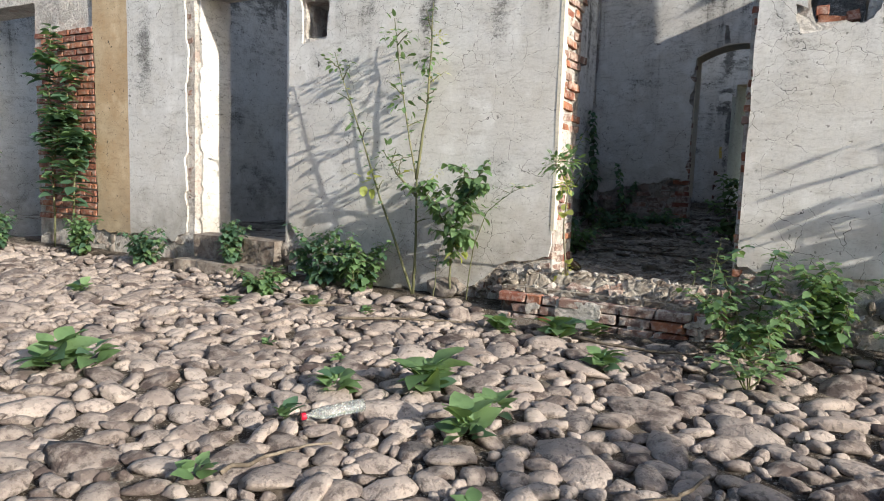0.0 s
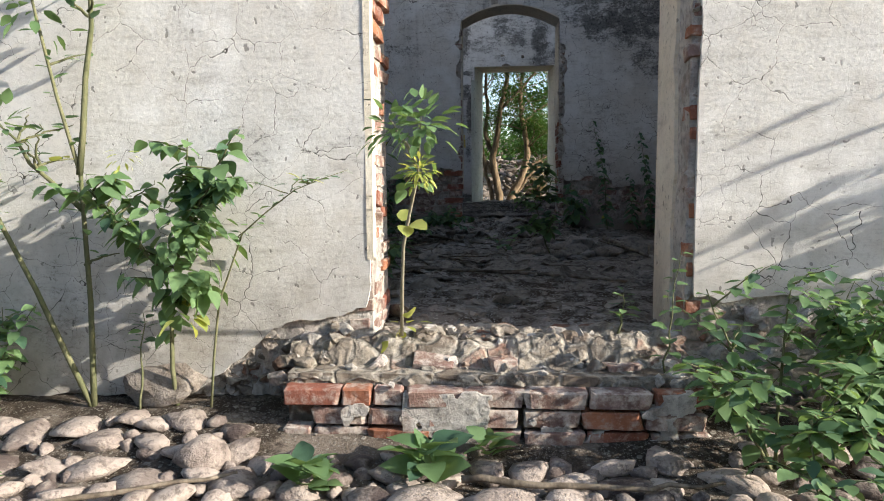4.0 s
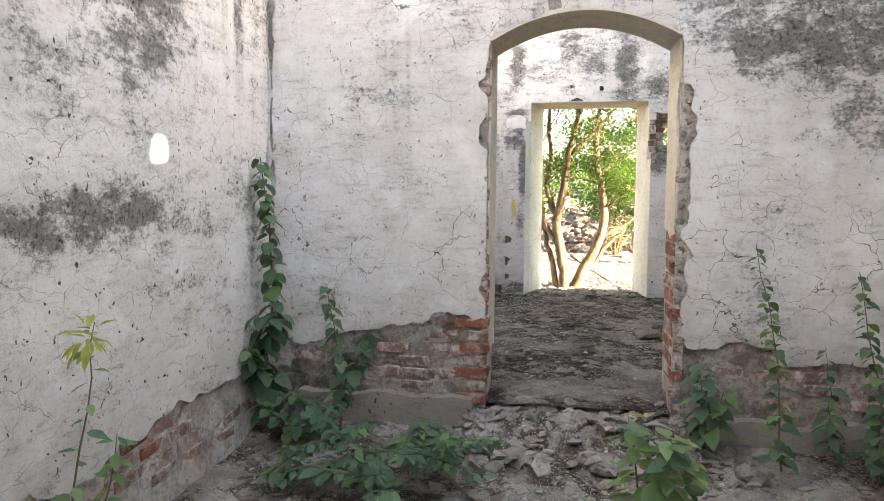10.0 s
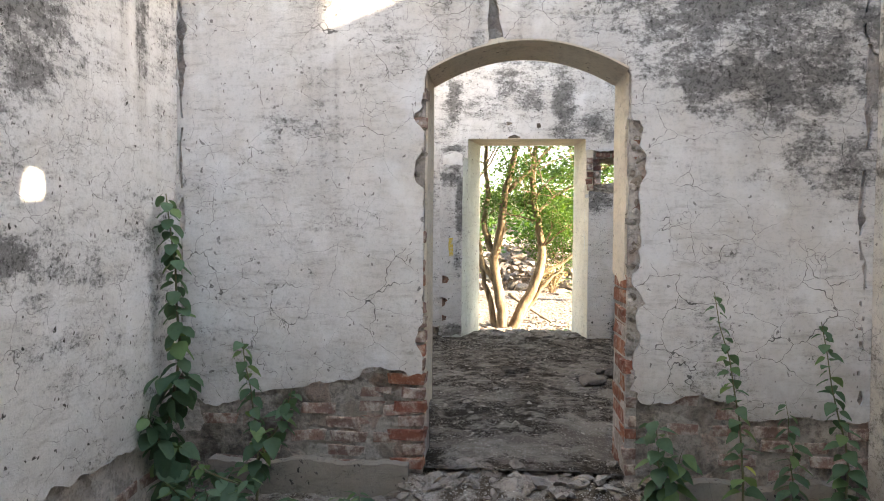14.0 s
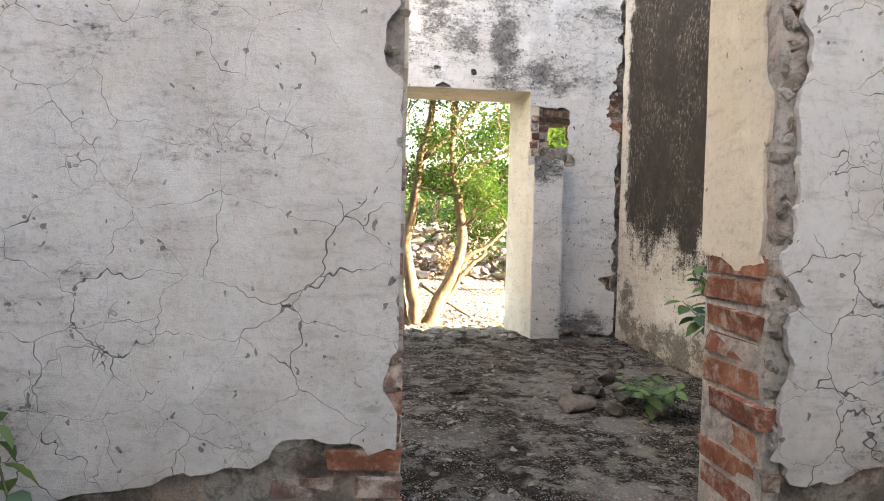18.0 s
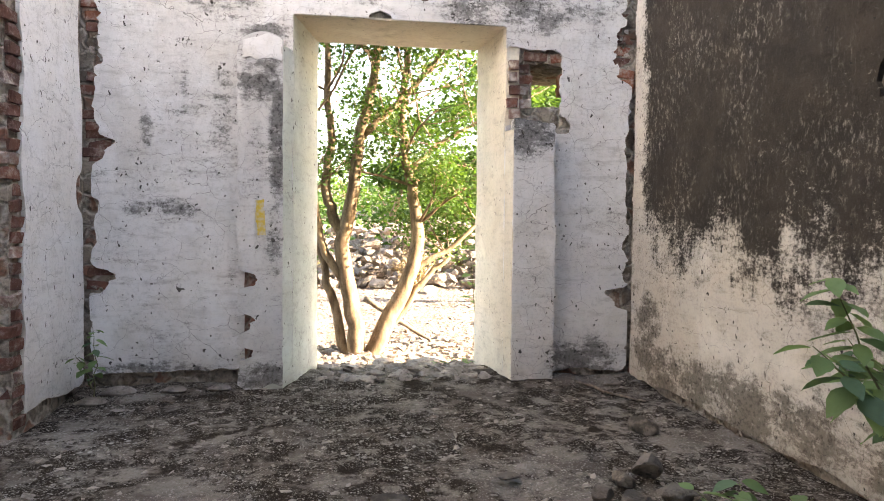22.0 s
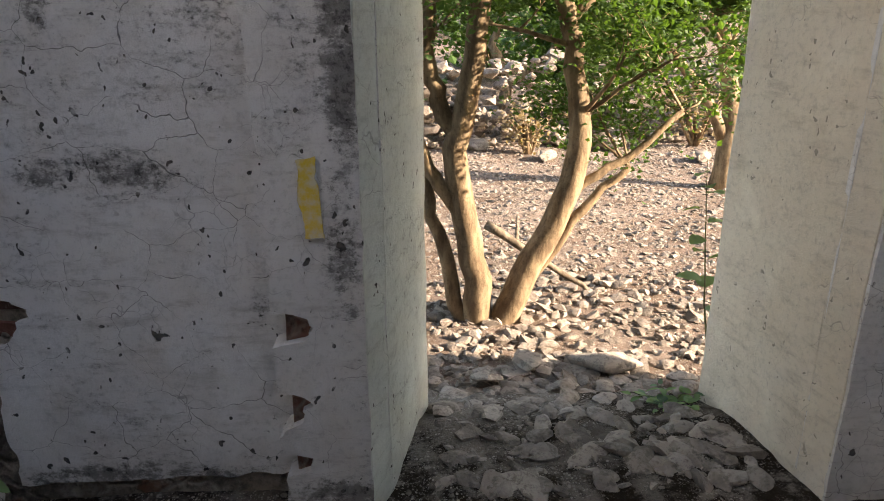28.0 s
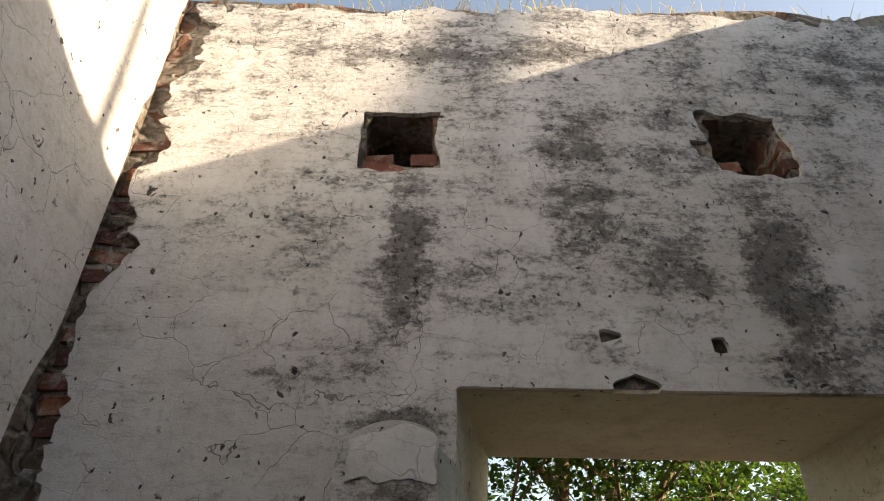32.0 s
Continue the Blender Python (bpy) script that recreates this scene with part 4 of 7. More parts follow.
wall_east2 = sheet("wall_east_2", "x", 1.798, -1, 5.7, 10.25, 0.4, 6.4, right2_top, 0.42, CORE, 0.07, 0.015)
tagged(wall_east2, "side wall covered in black mould above a flaking foot", "wall", kind="structure")
sheet("plaster", "x", 1.77, -1, 5.73, 10.21, 0.5, 6.4, lambda u, v: grown(u, v, (right2_top(u, v) - 0.02, np.maximum(np.abs(u - 7.79 + 0.25 * (v - 2.51)) - 0.07, np.abs(v - 2.51) - 0.11) + ragged(u, v, 0.05, 9, 4), 10.19 - u + ragged(u * 0, v, 0.02, 4, 6), v - 0.74 + ragged(u, v, 0.06, 3, 8))), 0.024, DARKWALL, 0.03, 0.008, 8.0, wall_east2, "black-stained plaster, white and flaking at the foot")


def wallB_keep(u, v):
    top = 5.5 + ragged(u, 0 * v, 0.1, 2.2, 18) - v
    k1 = box_f(u, v, -1.17, -0.87, 4.36, 4.65) + ragged(u, v, 0.03, 8, 5)
    k2 = box_f(u, v, 0.35, 0.67, 4.33, 4.67) + ragged(u, v, 0.04, 8, 6)
    door = box_f(u, v, -0.87, 0.87, 0.0, 3.35)
    n = box_f(u, v, 0.97, 1.6, 2.76, 3.08) + ragged(u, v, 0.03, 8, 2)
    return grown(u, v, (top, door, n, k1, k2))


def gouges(v, places, deep):
    """Broken-out stretches of an edge, at the given heights and half lengths."""
    torn = 0.75 + 0.9 * vnoise(v, v * 0 + deep, 16.0, 3, deep)
    return deep * torn * np.minimum(1.0, sum(np.exp(-((v - z + 0.05 * vnoise(v, v * 0, 9.0, 2, z)) / h) ** 6) for z, h in places))


def wallB_plaster(u, v):
    jag = ragged(u, v, 0.06, 5.0, 15.0)
    door = box_f(u, v, -0.772, 0.772, 0.0, 3.335) - 0.1 * np.maximum(0, 1 - np.abs(u + 0.16 + 0.4 * jag) / 0.11 - np.abs(v - 3.36) / 0.09 + 3 * jag) * (np.abs(u + 0.16) < 0.14) - 0.04 * np.maximum(0, ragged(u, v, 1, 9, 5) - 0.35)
    niche = box_f(u, v, 0.74, 1.22, 2.62, 3.14) - 0.01 + 1.6 * ragged(u, v, 0.06, 7, 21)
    k1 = box_f(u, v, -1.19, -0.85, 4.33, 4.66) + 0.9 * jag
    k2 = np.minimum(box_f(u, v, 0.33, 0.69, 4.32, 4.69), box_f(u, v, 0.26, 0.4, 4.4, 4.52)) + 1.2 * jag
    east = 1.75 - u - 0.07 * np.maximum(0, ragged(u * 0, v, 1, 9, 4) + 0.2) - gouges(v, ((1.32, 0.09), (3.28, 0.3), (4.6, 0.2)), 0.16) + 0.35 * jag
    west = u + 2.135 - 0.06 * np.maximum(0, ragged(u * 0, v, 1, 9, 6) + 0.2) - 0.02 - gouges(v, ((1.46, 0.09), (2.38, 0.13), (3.1, 0.3), (3.95, 0.18), (4.5, 0.2), (5.1, 0.25)), 0.1) + 0.35 * jag
    foot = v - 0.77 - 0.05 * (u < -1.0) + 0.7 * jag
    high = 5.42 - v + 2.0 * jag
    chips = np.minimum(box_f(u, v, 0.13, 0.185, 3.475, 3.54), box_f(u, v, -0.24, -0.17, 3.53, 3.55) + 0.3 * (u + 0.2)) + 0.25 * jag
    return np.minimum(grown(u, v, (5.5 - v + 0 * u, niche, k1, k2, east, west, foot, high, chips)), door)


wall_end = sheet("wall_end", "y", 10.258, -1, -5.5, 2.4, 0.2, 6.0, wallB_keep, 0.68, CORE, 0.05, 0.02)
tagged(wall_end, "tall end wall with a square doorway and stains", "wall", kind="structure")
sheet("plaster", "y", 10.23, -1, -2.16, 1.76, 0.5, 6.0, wallB_plaster, 0.024, ROOM_B, 0.026, 0.006, 7.0, wall_end, "white plaster with soot streaks, chips and cracks")


def prism(name, plan, z0, z1, material, parent, label="", rag=0.0):
    """An upright block on a plan outline, with slightly uneven faces."""
    bm = bmesh.new()
    levels = np.linspace(z0, z1, max(3, int((z1 - z0) / 0.08)))
    dense = []
    for (xa, ya), (xb, yb) in zip(plan, plan[1:] + plan[:1]):
        n = max(1, int(math.hypot(xb - xa, yb - ya) / 0.08))
        dense += [(xa + (xb - xa) * k / n, ya + (yb - ya) * k / n) for k in range(n)]
    rings = []
    for z in levels:
        rings.append([bm.verts.new((x + rag * noise.noise(Vector((x * 6, y * 6, z * 5))), y + rag * noise.noise(Vector((x * 6 + 9, y * 6, z * 5))), z)) for x, y in dense])
    m = len(dense)
    for r, s in zip(rings, rings[1:]):
        for k in range(m):
            bm.faces.new((r[k], r[(k + 1) % m], s[(k + 1) % m], s[k]))
    bm.faces.new(rings[-1])
    bm.faces.new(rings[0][::-1])
    bmesh.ops.recalc_face_normals(bm, faces=bm.faces)
    return part(name, bm, material, parent, label, smooth=False)


prism("reveal", [(-0.868, 10.236), (-0.772, 10.236), (-0.62, 10.942), (-0.868, 10.942)], 0.55, 3.345, PALE, wall_end, "greenish white plaster of the doorway", 0.008)
prism("reveal", [(0.772, 10.236), (0.868, 10.236), (0.868, 10.942), (0.705, 10.942)], 0.55, 3.345, CREAM, wall_end, "cream plaster of the doorway", 0.012)
prism("lintel", [(-0.868, 10.262), (0.868, 10.262), (0.868, 10.942), (-0.868, 10.942)], 3.335, 3.40, CREAM, wall_end, "stained cream lintel of the doorway", 0.003)
prism("pier_core", [(-1.09, 10.125), (-1.0, 10.125), (-1.0, 10.236), (-1.09, 10.236)], 0.55, 3.0, BRICKWORK, wall_end, "bare brickwork inside the strip", 0.012)
prism("pier_side", [(-0.98, 10.105), (-0.83, 10.105), (-0.772, 10.236), (-0.98, 10.236)], 0.55, 3.08, PALE, wall_end, "pale side of the plaster strip", 0.006)
sheet("pier", "y", 10.09, -1, -1.16, -0.79, 0.55, 3.2, lambda u, v: grown(u, v, (u + 1.13 - 0.02 * vnoise(v, v * 0, 6.0, 3, 3.0) - gouges(v, ((0.98, 0.05), (1.17, 0.06), (1.48, 0.06)), 0.1), -0.832 - u + 0.008 * vnoise(v, v * 0, 9.0, 3, 4.0), 3.16 - 2.6 * (u + 0.96) ** 2 - v, v - 0.74 - 0.08 * vnoise(u, v * 0, 7.0, 2, 5.0))), 0.1, PIER, 0.013, 0.006, 9.0, wall_end, "grey-stained plaster strip beside the doorway")
sheet("pier_head", "y", 10.085, -1, -1.12, -0.82, 2.85, 3.16, lambda u, v: grown(u, v, (0.13 - np.abs(u + 0.972), 3.14 - 2.6 * (u + 0.96) ** 2 - v, v - 2.97)) + ragged(u, v, 0.025, 14, 6), 0.012, HEAD, 0.012, 0.003, 3.0, wall_end, "clean white patch of plaster on the rounded head")
prism("pier_core", [(0.8, 10.105), (1.08, 10.105), (1.08, 10.236), (0.772, 10.236)], 0.55, 2.56, CREAM, wall_end, "cream side of the broken strip", 0.006)
sheet("pier", "y", 10.09, -1, 0.77, 1.14, 0.55, 2.75, lambda u, v: grown(u, v, (u - 0.803 - 0.008 * vnoise(v, v * 0, 8.0, 3, 6.0), 1.115 - u + 0.02 * vnoise(v, v * 0, 7.0, 3, 7.0), 2.6 + 0.09 * vnoise(u, v * 0, 9.0, 3, 8.0) - v, v - 0.7 - 0.06 * vnoise(u, v * 0, 7.0, 2, 9.0))), 0.1, ROOM_B, 0.02, 0.006, 9.0, wall_end, "broken plaster strip beside the doorway")
sheet("hole_back", "y", 10.6, -1, -1.3, 0.8, 4.1, 4.9, lambda u, v: 1 + 0 * u, 0.05, CORE, 0.1, 0.02, parent=wall_end)
# unseen wall added across the street; it cuts sky light on the facade
wall_street = sheet("wall_across_street", "y", -8.6, 1, -16.0, 9.0, -0.2, 5.4, lambda u, v: 5.1 + ragged(u, 0 * v, 0.15, 0.8, 2) - v, 0.4, ROOM_L, 0.2, 0.01)
tagged(wall_street, "plain unseen wall added across the street to hold off sky light", "wall", kind="structure")
# rooms beyond the openings
for n_, ax, at_, fc, u0, u1 in (("wall_far_west", "x", -6.6, 1, 0.5, 10.9), ("wall_far_west_2", "x", -10.3, 1, 0.0, 5.3)):
    w_ = sheet(n_, ax, at_, fc, u0, u1, 0.0, 5.6, lambda u, v: 5.3 + ragged(u, 0 * v, 0.3, 1, 2) - v, 0.4, ROOM_L, 0.12, 0.01)
    tagged(w_, "stained plaster wall of the neighbouring room", "wall", kind="structure")

# ---- trees behind the house ----


def branch(bm, leaves, p, d, length, r, depth, rng, spread=0.6, lift=0.25):
    """A limb with its twigs; leaf places are gathered."""
    pts, rad = [p.copy()], [r]
    q, dd = p.copy(), d.normalized()
    steps = 5 if depth > 1 else 4
    for i in range(steps):
        dd = (dd + Vector((rng.gauss(0, 0.13), rng.gauss(0, 0.13), rng.gauss(0.03, 0.1)))).normalized()
        q = q + dd * length / steps
        pts.append(q.copy())
        rad.append(r * (1 - 0.55 * (i + 1) / steps))
    tube(bm, pts, rad, 8 if r > 0.05 else 5 if r > 0.012 else 3)
    if depth == 0:
        for i in range(1, len(pts)):
            for _ in range(17):
                leaves.append((pts[i] + Vector((rng.gauss(0, 0.12), rng.gauss(0, 0.12), rng.gauss(0, 0.1))), rng.random()))
        return
    kids = 3 if depth > 1 else 4
    for k in range(kids):
        t = 0.35 + 0.65 * (k + 0.6) / kids
        i = min(len(pts) - 2, int(t * steps))
        f = t * steps - i
        s = pts[i].lerp(pts[i + 1], min(1, f))
        side = Vector((rng.gauss(0, 1), rng.gauss(0, 1), rng.gauss(lift, 0.5))).normalized()
        nd = (dd * (1 - spread) + side * spread).normalized()
        branch(bm, leaves, s, nd, length * rng.uniform(0.5, 0.75), rad[i] * 0.6, depth - 1, rng, spread, lift)


def leaf_cloud(leaves, size, rng, wide=0.45):
    """Small pointed leaves, two triangles folded along the middle, at the given places."""
    V, F = [], []
    for p, k in leaves:
        d = Vector((rng.gauss(0, 1), rng.gauss(0, 1), rng.gauss(0, 0.7))).normalized()
        s = d.cross(Vector((rng.gauss(0, 0.4), rng.gauss(0, 0.4), 1))).normalized()
        up = d.cross(s) * 0.12
        L = size * rng.uniform(0.6, 1.25)
        a = len(V)
        V += [p, p + d * L * 0.45 + s * L * wide + up * L, p + d * L, p + d * L * 0.45 - s * L * wide + up * L]
        F += [(a, a + 1, a + 2), (a, a + 2, a + 3)]
    return V, F


def tree(name, base, stems, seed, label, size=0.055, material=LEAF_T, depth=3, clear=11.25):
    rng = random.Random(seed)
    top = tagged(new(name), label, "tree")
    top.location = base
    leaves = []
    for path, r0, r1, *rest in stems:
        first = rest[0] if rest else 1.5
        bm = bmesh.new()
        pts = [Vector(p) for p in path]
        fine, radii = [], []
        for i in range(len(pts) - 1):
            for k in range(3):
                f = k / 3
                fine.append(pts[i].lerp(pts[i + 1], f) + Vector((rng.gauss(0, 0.012), rng.gauss(0, 0.012), 0)))
                g = (i + f) / (len(pts) - 1)
                radii.append(r0 + (r1 - r0) * g)
        fine.append(pts[-1])
        radii.append(r1)
        tube(bm, fine, radii, 10)
        part("trunk", bm, BARK, top)
        for i, p in enumerate(pts[1:], 1):
            n = 2 if i < len(pts) - 1 else 3
            if p.z < first:
                continue
            for _ in range(n):
                d = Vector((rng.gauss(0, 1), rng.gauss(0, 1), rng.uniform(0.1, 1.0)))
                bm = bmesh.new()
                branch(bm, leaves, p, d, rng.uniform(0.7, 1.3) * (0.6 if p.z < 1.9 else 1.0), max(0.012, r1 * 0.5), depth - 1, rng)
                part("limb", bm, BARK, top)
    leaves = [l for l in leaves if l[0].y + base[1] > clear]
    V, F = leaf_cloud(leaves, size, rng)
    mesh_object("crown", V, F, material, top)
    return top


tree("tree", (-0.24, 12.15, 0.48), [
    ([(0.0, 0, -0.08), (-0.04, 0, 0.35), (-0.12, 0, 0.77), (-0.16, 0, 1.2), (-0.09, 0, 1.57), (-0.02, 0.02, 2.05), (0.06, 0.03, 2.5), (0.17, 0.06, 3.07), (0.3, 0.1, 3.9)], 0.098, 0.04, 2.6),
    ([(-0.15, 0, 1.22), (-0.26, 0.02, 1.5), (-0.34, 0.03, 1.66), (-0.31, 0.05, 2.02), (-0.28, 0.08, 2.31), (-0.33, 0.1, 2.73), (-0.3, 0.1, 3.5)], 0.058, 0.03, 2.6),
    ([(-0.12, 0, 0.76), (-0.25, -0.02, 0.98), (-0.37, 0, 1.14), (-0.43, 0.02, 1.5), (-0.52, 0.05, 2.4)], 0.05, 0.03, 2.3),
    ([(0.0, 0.03, -0.05), (-0.17, 0.03, 0.17), (-0.25, 0.03, 0.58), (-0.34, 0.03, 0.88), (-0.42, 0.05, 1.27), (-0.5, 0.1, 1.7)], 0.06, 0.026, 1.6),
    ([(0.03, 0.03, 2.28), (0.25, 0.05, 2.51), (0.48, 0.1, 2.72), (0.75, 0.2, 3.05), (1.1, 0.3, 3.5)], 0.042, 0.022, 2.4),
    ([(0.1, 0, -0.08), (0.26, 0.02, 0.35), (0.46, 0.03, 0.68), (0.59, 0.05, 1.12), (0.61, 0.07, 1.4), (0.52, 0.1, 1.8), (0.48, 0.12, 2.1), (0.45, 0.2, 2.6), (0.5, 0.2, 3.2)], 0.098, 0.036, 1.3),
    ([(0.15, 0.06, -0.05), (0.35, 0.08, 0.35), (0.55, 0.09, 0.64), (0.72, 0.1, 0.86), (0.95, 0.12, 1.05)], 0.055, 0.022, 1.0),
    ([(0.52, 0.05, 0.86), (0.72, 0.05, 1.03), (0.95, 0.08, 1.13), (1.25, 0.1, 1.4)], 0.034, 0.02, 1.3),
    ([(0.5, 0.1, 1.9), (0.78, 0.12, 2.2), (1.2, 0.2, 2.45), (1.6, 0.3, 2.7)], 0.03, 0.015, 2.1),
], 3, "many-stemmed tree with smooth brown bark and small green leaves", 0.042)

# ---- bricks, stones and steps ----
BRICK_SHAPES = {}


def brick_data(material, k):
    key = material.name, k
    if key not in BRICK_SHAPES:
        rng = random.Random(k)
        bm = bmesh.new()
        bmesh.ops.create_cube(bm, size=1.0)
        bmesh.ops.bevel(bm, geom=list(bm.edges), offset=0.07, segments=1, affect="EDGES")
        for v in bm.verts:
            v.co += Vector((rng.gauss(0, 0.021), rng.gauss(0, 0.021), rng.gauss(0, 0.03)))
        me = bpy.data.meshes.new("brick")
        bm.to_mesh(me)
        bm.free()
        me.materials.append(material)
        BRICK_SHAPES[key] = me
    return BRICK_SHAPES[key]


def lay_brick(parent, centre, size, rng, material=BRICK, tilt=1.5, name="brick"):
    ob = new(name, brick_data(material, rng.randrange(6)))
    ob.parent = parent
    ob.matrix_basis = pose(*centre, rng.gauss(0, tilt), rng.gauss(0, tilt), rng.gauss(0, tilt)) @ Matrix.Diagonal((*size, 1))
    return ob


rng = random.Random(11)
COURSE = 0.084
# jambs of the street door
for x, s in ((-1.045, 1), (0.42, -1)):
    for k in range(34):
        z = 0.47 + k * COURSE
        if rng.random() < 0.42 or s > 0 and z > 0.85:
            continue
        w, d = rng.uniform(0.06, 0.12), rng.uniform(0.08, 0.13)
        lay_brick(wall_front, (x + s * (0.042 - w / 2 + rng.gauss(0, 0.008)), d / 2 + 0.014 + rng.uniform(0, 0.012), z), (w, d, rng.uniform(0.045, 0.066)), rng, BRICK if rng.random() < (0.2 if s > 0 else 0.45) else BRICK_OLD, 4)
for k in range(34):
    z, y = 0.45 + k * COURSE, 0.04 + rng.uniform(0, 0.06)
    while y < 0.42:
        w = rng.choice((0.12, 0.2, 0.22))
        if rng.random() < 0.72:
            lay_brick(wall_front, (-1.052 + rng.gauss(0, 0.008), y + w / 2, z + rng.gauss(0, 0.006)), (0.13, w, rng.uniform(0.05, 0.07)), rng, BRICK if rng.random() < 0.3 else BRICK_OLD, 4)
        y += w + 0.014
for k in range(28):
    z = 0.6 + k * COURSE
    if rng.random() < 0.25:
        w = rng.uniform(0.05, 0.11)
        lay_brick(wall_front, (-5.31 - w / 2 + rng.uniform(-0.03, 0.01), 0.095, z + rng.gauss(0, 0.01)), (w, 0.13, 0.06), rng, BRICK_OLD if rng.random() < 0.8 else BRICK, 5)
# brick pier of the facade
for k in range(29):
    z = 0.5 + k * COURSE
    x = -8.32 + (0.13 if k % 2 else 0.0)
    while x < -7.1:
        w = min(0.25, -7.06 - x)
        if w > 0.06:
            lay_brick(wall_front, (x + w / 2, 0.055, z), (w - 0.014, 0.12, 0.068), rng, BRICK, 0.8)
        x += 0.26
# jambs of the arch
for k in range(27):
    z = 0.72 + k * COURSE
    if z > 1.7 and rng.random() < 0.55:
        continue
    w = rng.uniform(0.06, 0.13) if z > 1.3 else rng.uniform(0.13, 0.24)
    lay_brick(wall_middle, (-0.842 - w / 2 + 0.03 + rng.gauss(0, 0.005), 5.275 + 0.055, z), (w, 0.11, 0.066), rng, BRICK if z < 1.9 and rng.random() < 0.45 else BRICK_OLD, 2)
    if 0.95 < z < 1.3:
        lay_brick(wall_middle, (-1.1 + rng.gauss(0, 0.02), 5.34, z), (0.2, 0.1, 0.066), rng, BRICK_OLD)
for k in range(12):
    z = 0.72 + k * 0.1
    long_ = rng.uniform(0.365, 0.388)
    lay_brick(wall_middle, (0.352 + 0.1 + rng.gauss(0, 0.007), 5.7 - long_ / 2 + rng.gauss(0, 0.01), z), (0.2, long_, rng.uniform(0.082, 0.09)), rng, BRICK, 1.5)
    if rng.random() < 0.7:
        lay_brick(wall_middle, (0.352 + 0.062 + rng.gauss(0, 0.006), 5.324, z + rng.gauss(0, 0.008)), (rng.uniform(0.09, 0.12), 0.07, rng.uniform(0.055, 0.075)), rng, BRICK if rng.random() < 0.4 else BRICK_OLD, 4)
for k in range(14):
    z = 2.02 + k * 0.085
    if rng.random() < 0.5:
        w = rng.uniform(0.04, 0.09)
        lay_brick(wall_middle, (0.352 + w / 2 + rng.uniform(0.016, 0.03), 5.35 + rng.gauss(0, 0.008), z + rng.gauss(0, 0.012)), (w, rng.uniform(0.06, 0.1), 0.06), rng, BRICK if rng.random() < 0.35 else BRICK_OLD, 4)
for x0, x1, z0, n in ((-2.2, -1.05, 0.7, 5), (0.55, 1.65, 0.72, 4), (0.5, 0.9, 1.06, 2)):
    for k in range(n):
        x = x0 + rng.uniform(0, 0.15)
        while x < x1:
            if rng.random() < 0.5:
                lay_brick(wall_middle, (x + 0.11, 5.341 + rng.gauss(0, 0.005), z0 + k * COURSE), (0.22, 0.12, 0.066), rng, BRICK_OLD, 2)
            x += 0.25
# foot of the west wall
for y0, y1, z0, n in ((3.3, 4.4, 0.62, 4), (4.5, 5.2, 0.6, 3)):
    for k in range(n):
        y = y0 + rng.uniform(0, 0.15)
        while y < y1 - 0.1 * k:
            if rng.random() < 0.8:
                lay_brick(wall_west, (-2.40, y + 0.11, z0 + k * COURSE), (0.12, 0.22, 0.066), rng, BRICK_OLD if rng.random() < 0.88 else BRICK, 3)
            y += 0.25
# ragged brick corners of the end wall and its small window
for k in range(30):
    z = 2.95 + k * COURSE
    if z < 3.5 or z > 4.3:
        lay_brick(wall_end, (1.68 - rng.uniform(0, 0.05), 10.318, z), (0.24, 0.14, 0.074), rng, BRICK if rng.random() < 0.2 else BRICK_DARK, 4)
    if rng.random() < 0.8:
        lay_brick(wall_end, (-2.1 + rng.uniform(0, 0.06), 10.32, 1.3 + z - 2.0), (0.2, 0.14, 0.066), rng, BRICK_DARK if rng.random() < 0.75 else BRICK, 3)
for z in (1.42, 1.52, 2.3, 2.38, 2.46):
    lay_brick(wall_end, (-2.06, 10.318, z), (0.18, 0.13, 0.066), rng, BRICK_DARK, 4)
for z, x, w in ((3.05, 0.83, 0.08), (2.96, 0.82, 0.07), (2.87, 0.83, 0.08), (2.78, 0.82, 0.08), (2.7, 0.84, 0.09), (3.13, 1.0, 0.2), (3.13, 1.17, 0.1), (3.04, 0.91, 0.1), (2.96, 0.92, 0.12), (2.87, 0.9, 0.1), (2.78, 0.93, 0.1), (2.98, 1.24, 0.08), (2.9, 1.25, 0.1)):
    lay_brick(wall_end, (x, 10.27 if x < 0.86 else 10.322, z), (w, 0.13, 0.07), rng, BRICK if x > 1.1 else BRICK_DARK if rng.random() < 0.5 else BRICK_OLD, 4)
for cx, cz, w in ((-1.02, 4.33, 0.3), (-0.9, 4.4, 0.12), (-1.1, 4.39, 0.12), (0.5, 4.31, 0.26), (0.42, 4.39, 0.1), (0.69, 4.42, 0.07), (0.7, 4.52, 0.08)):
    lay_brick(wall_end, (cx, 10.318, cz), (w, 0.12, 0.066), rng, BRICK if rng.random() < 0.35 else BRICK_DARK, 5)
for cx, cz, w, h in ((-0.98, 4.42, 0.3, 0.06), (-1.02, 4.34, 0.18, 0.06), (-1.0, 4.26, 0.12, 0.06), (-1.2, 4.55, 0.08, 0.14), (-1.22, 4.68, 0.07, 0.1), (-0.73, 4.56, 0.07, 0.06), (-0.72, 4.66, 0.07, 0.07), (-1.0, 4.84, 0.26, 0.06), (0.48, 4.41, 0.28, 0.06), (0.44, 4.33, 0.16, 0.06), (0.25, 4.62, 0.08, 0.07), (0.25, 4.72, 0.09, 0.07), (0.73, 4.56, 0.08, 0.07), (0.74, 4.68, 0.08, 0.09), (0.49, 4.88, 0.28, 0.06)):
    lay_brick(wall_middle, (cx, 5.345, cz), (w, 0.13, h), rng, BRICK if rng.random() < 0.6 else BRICK_OLD, 6)
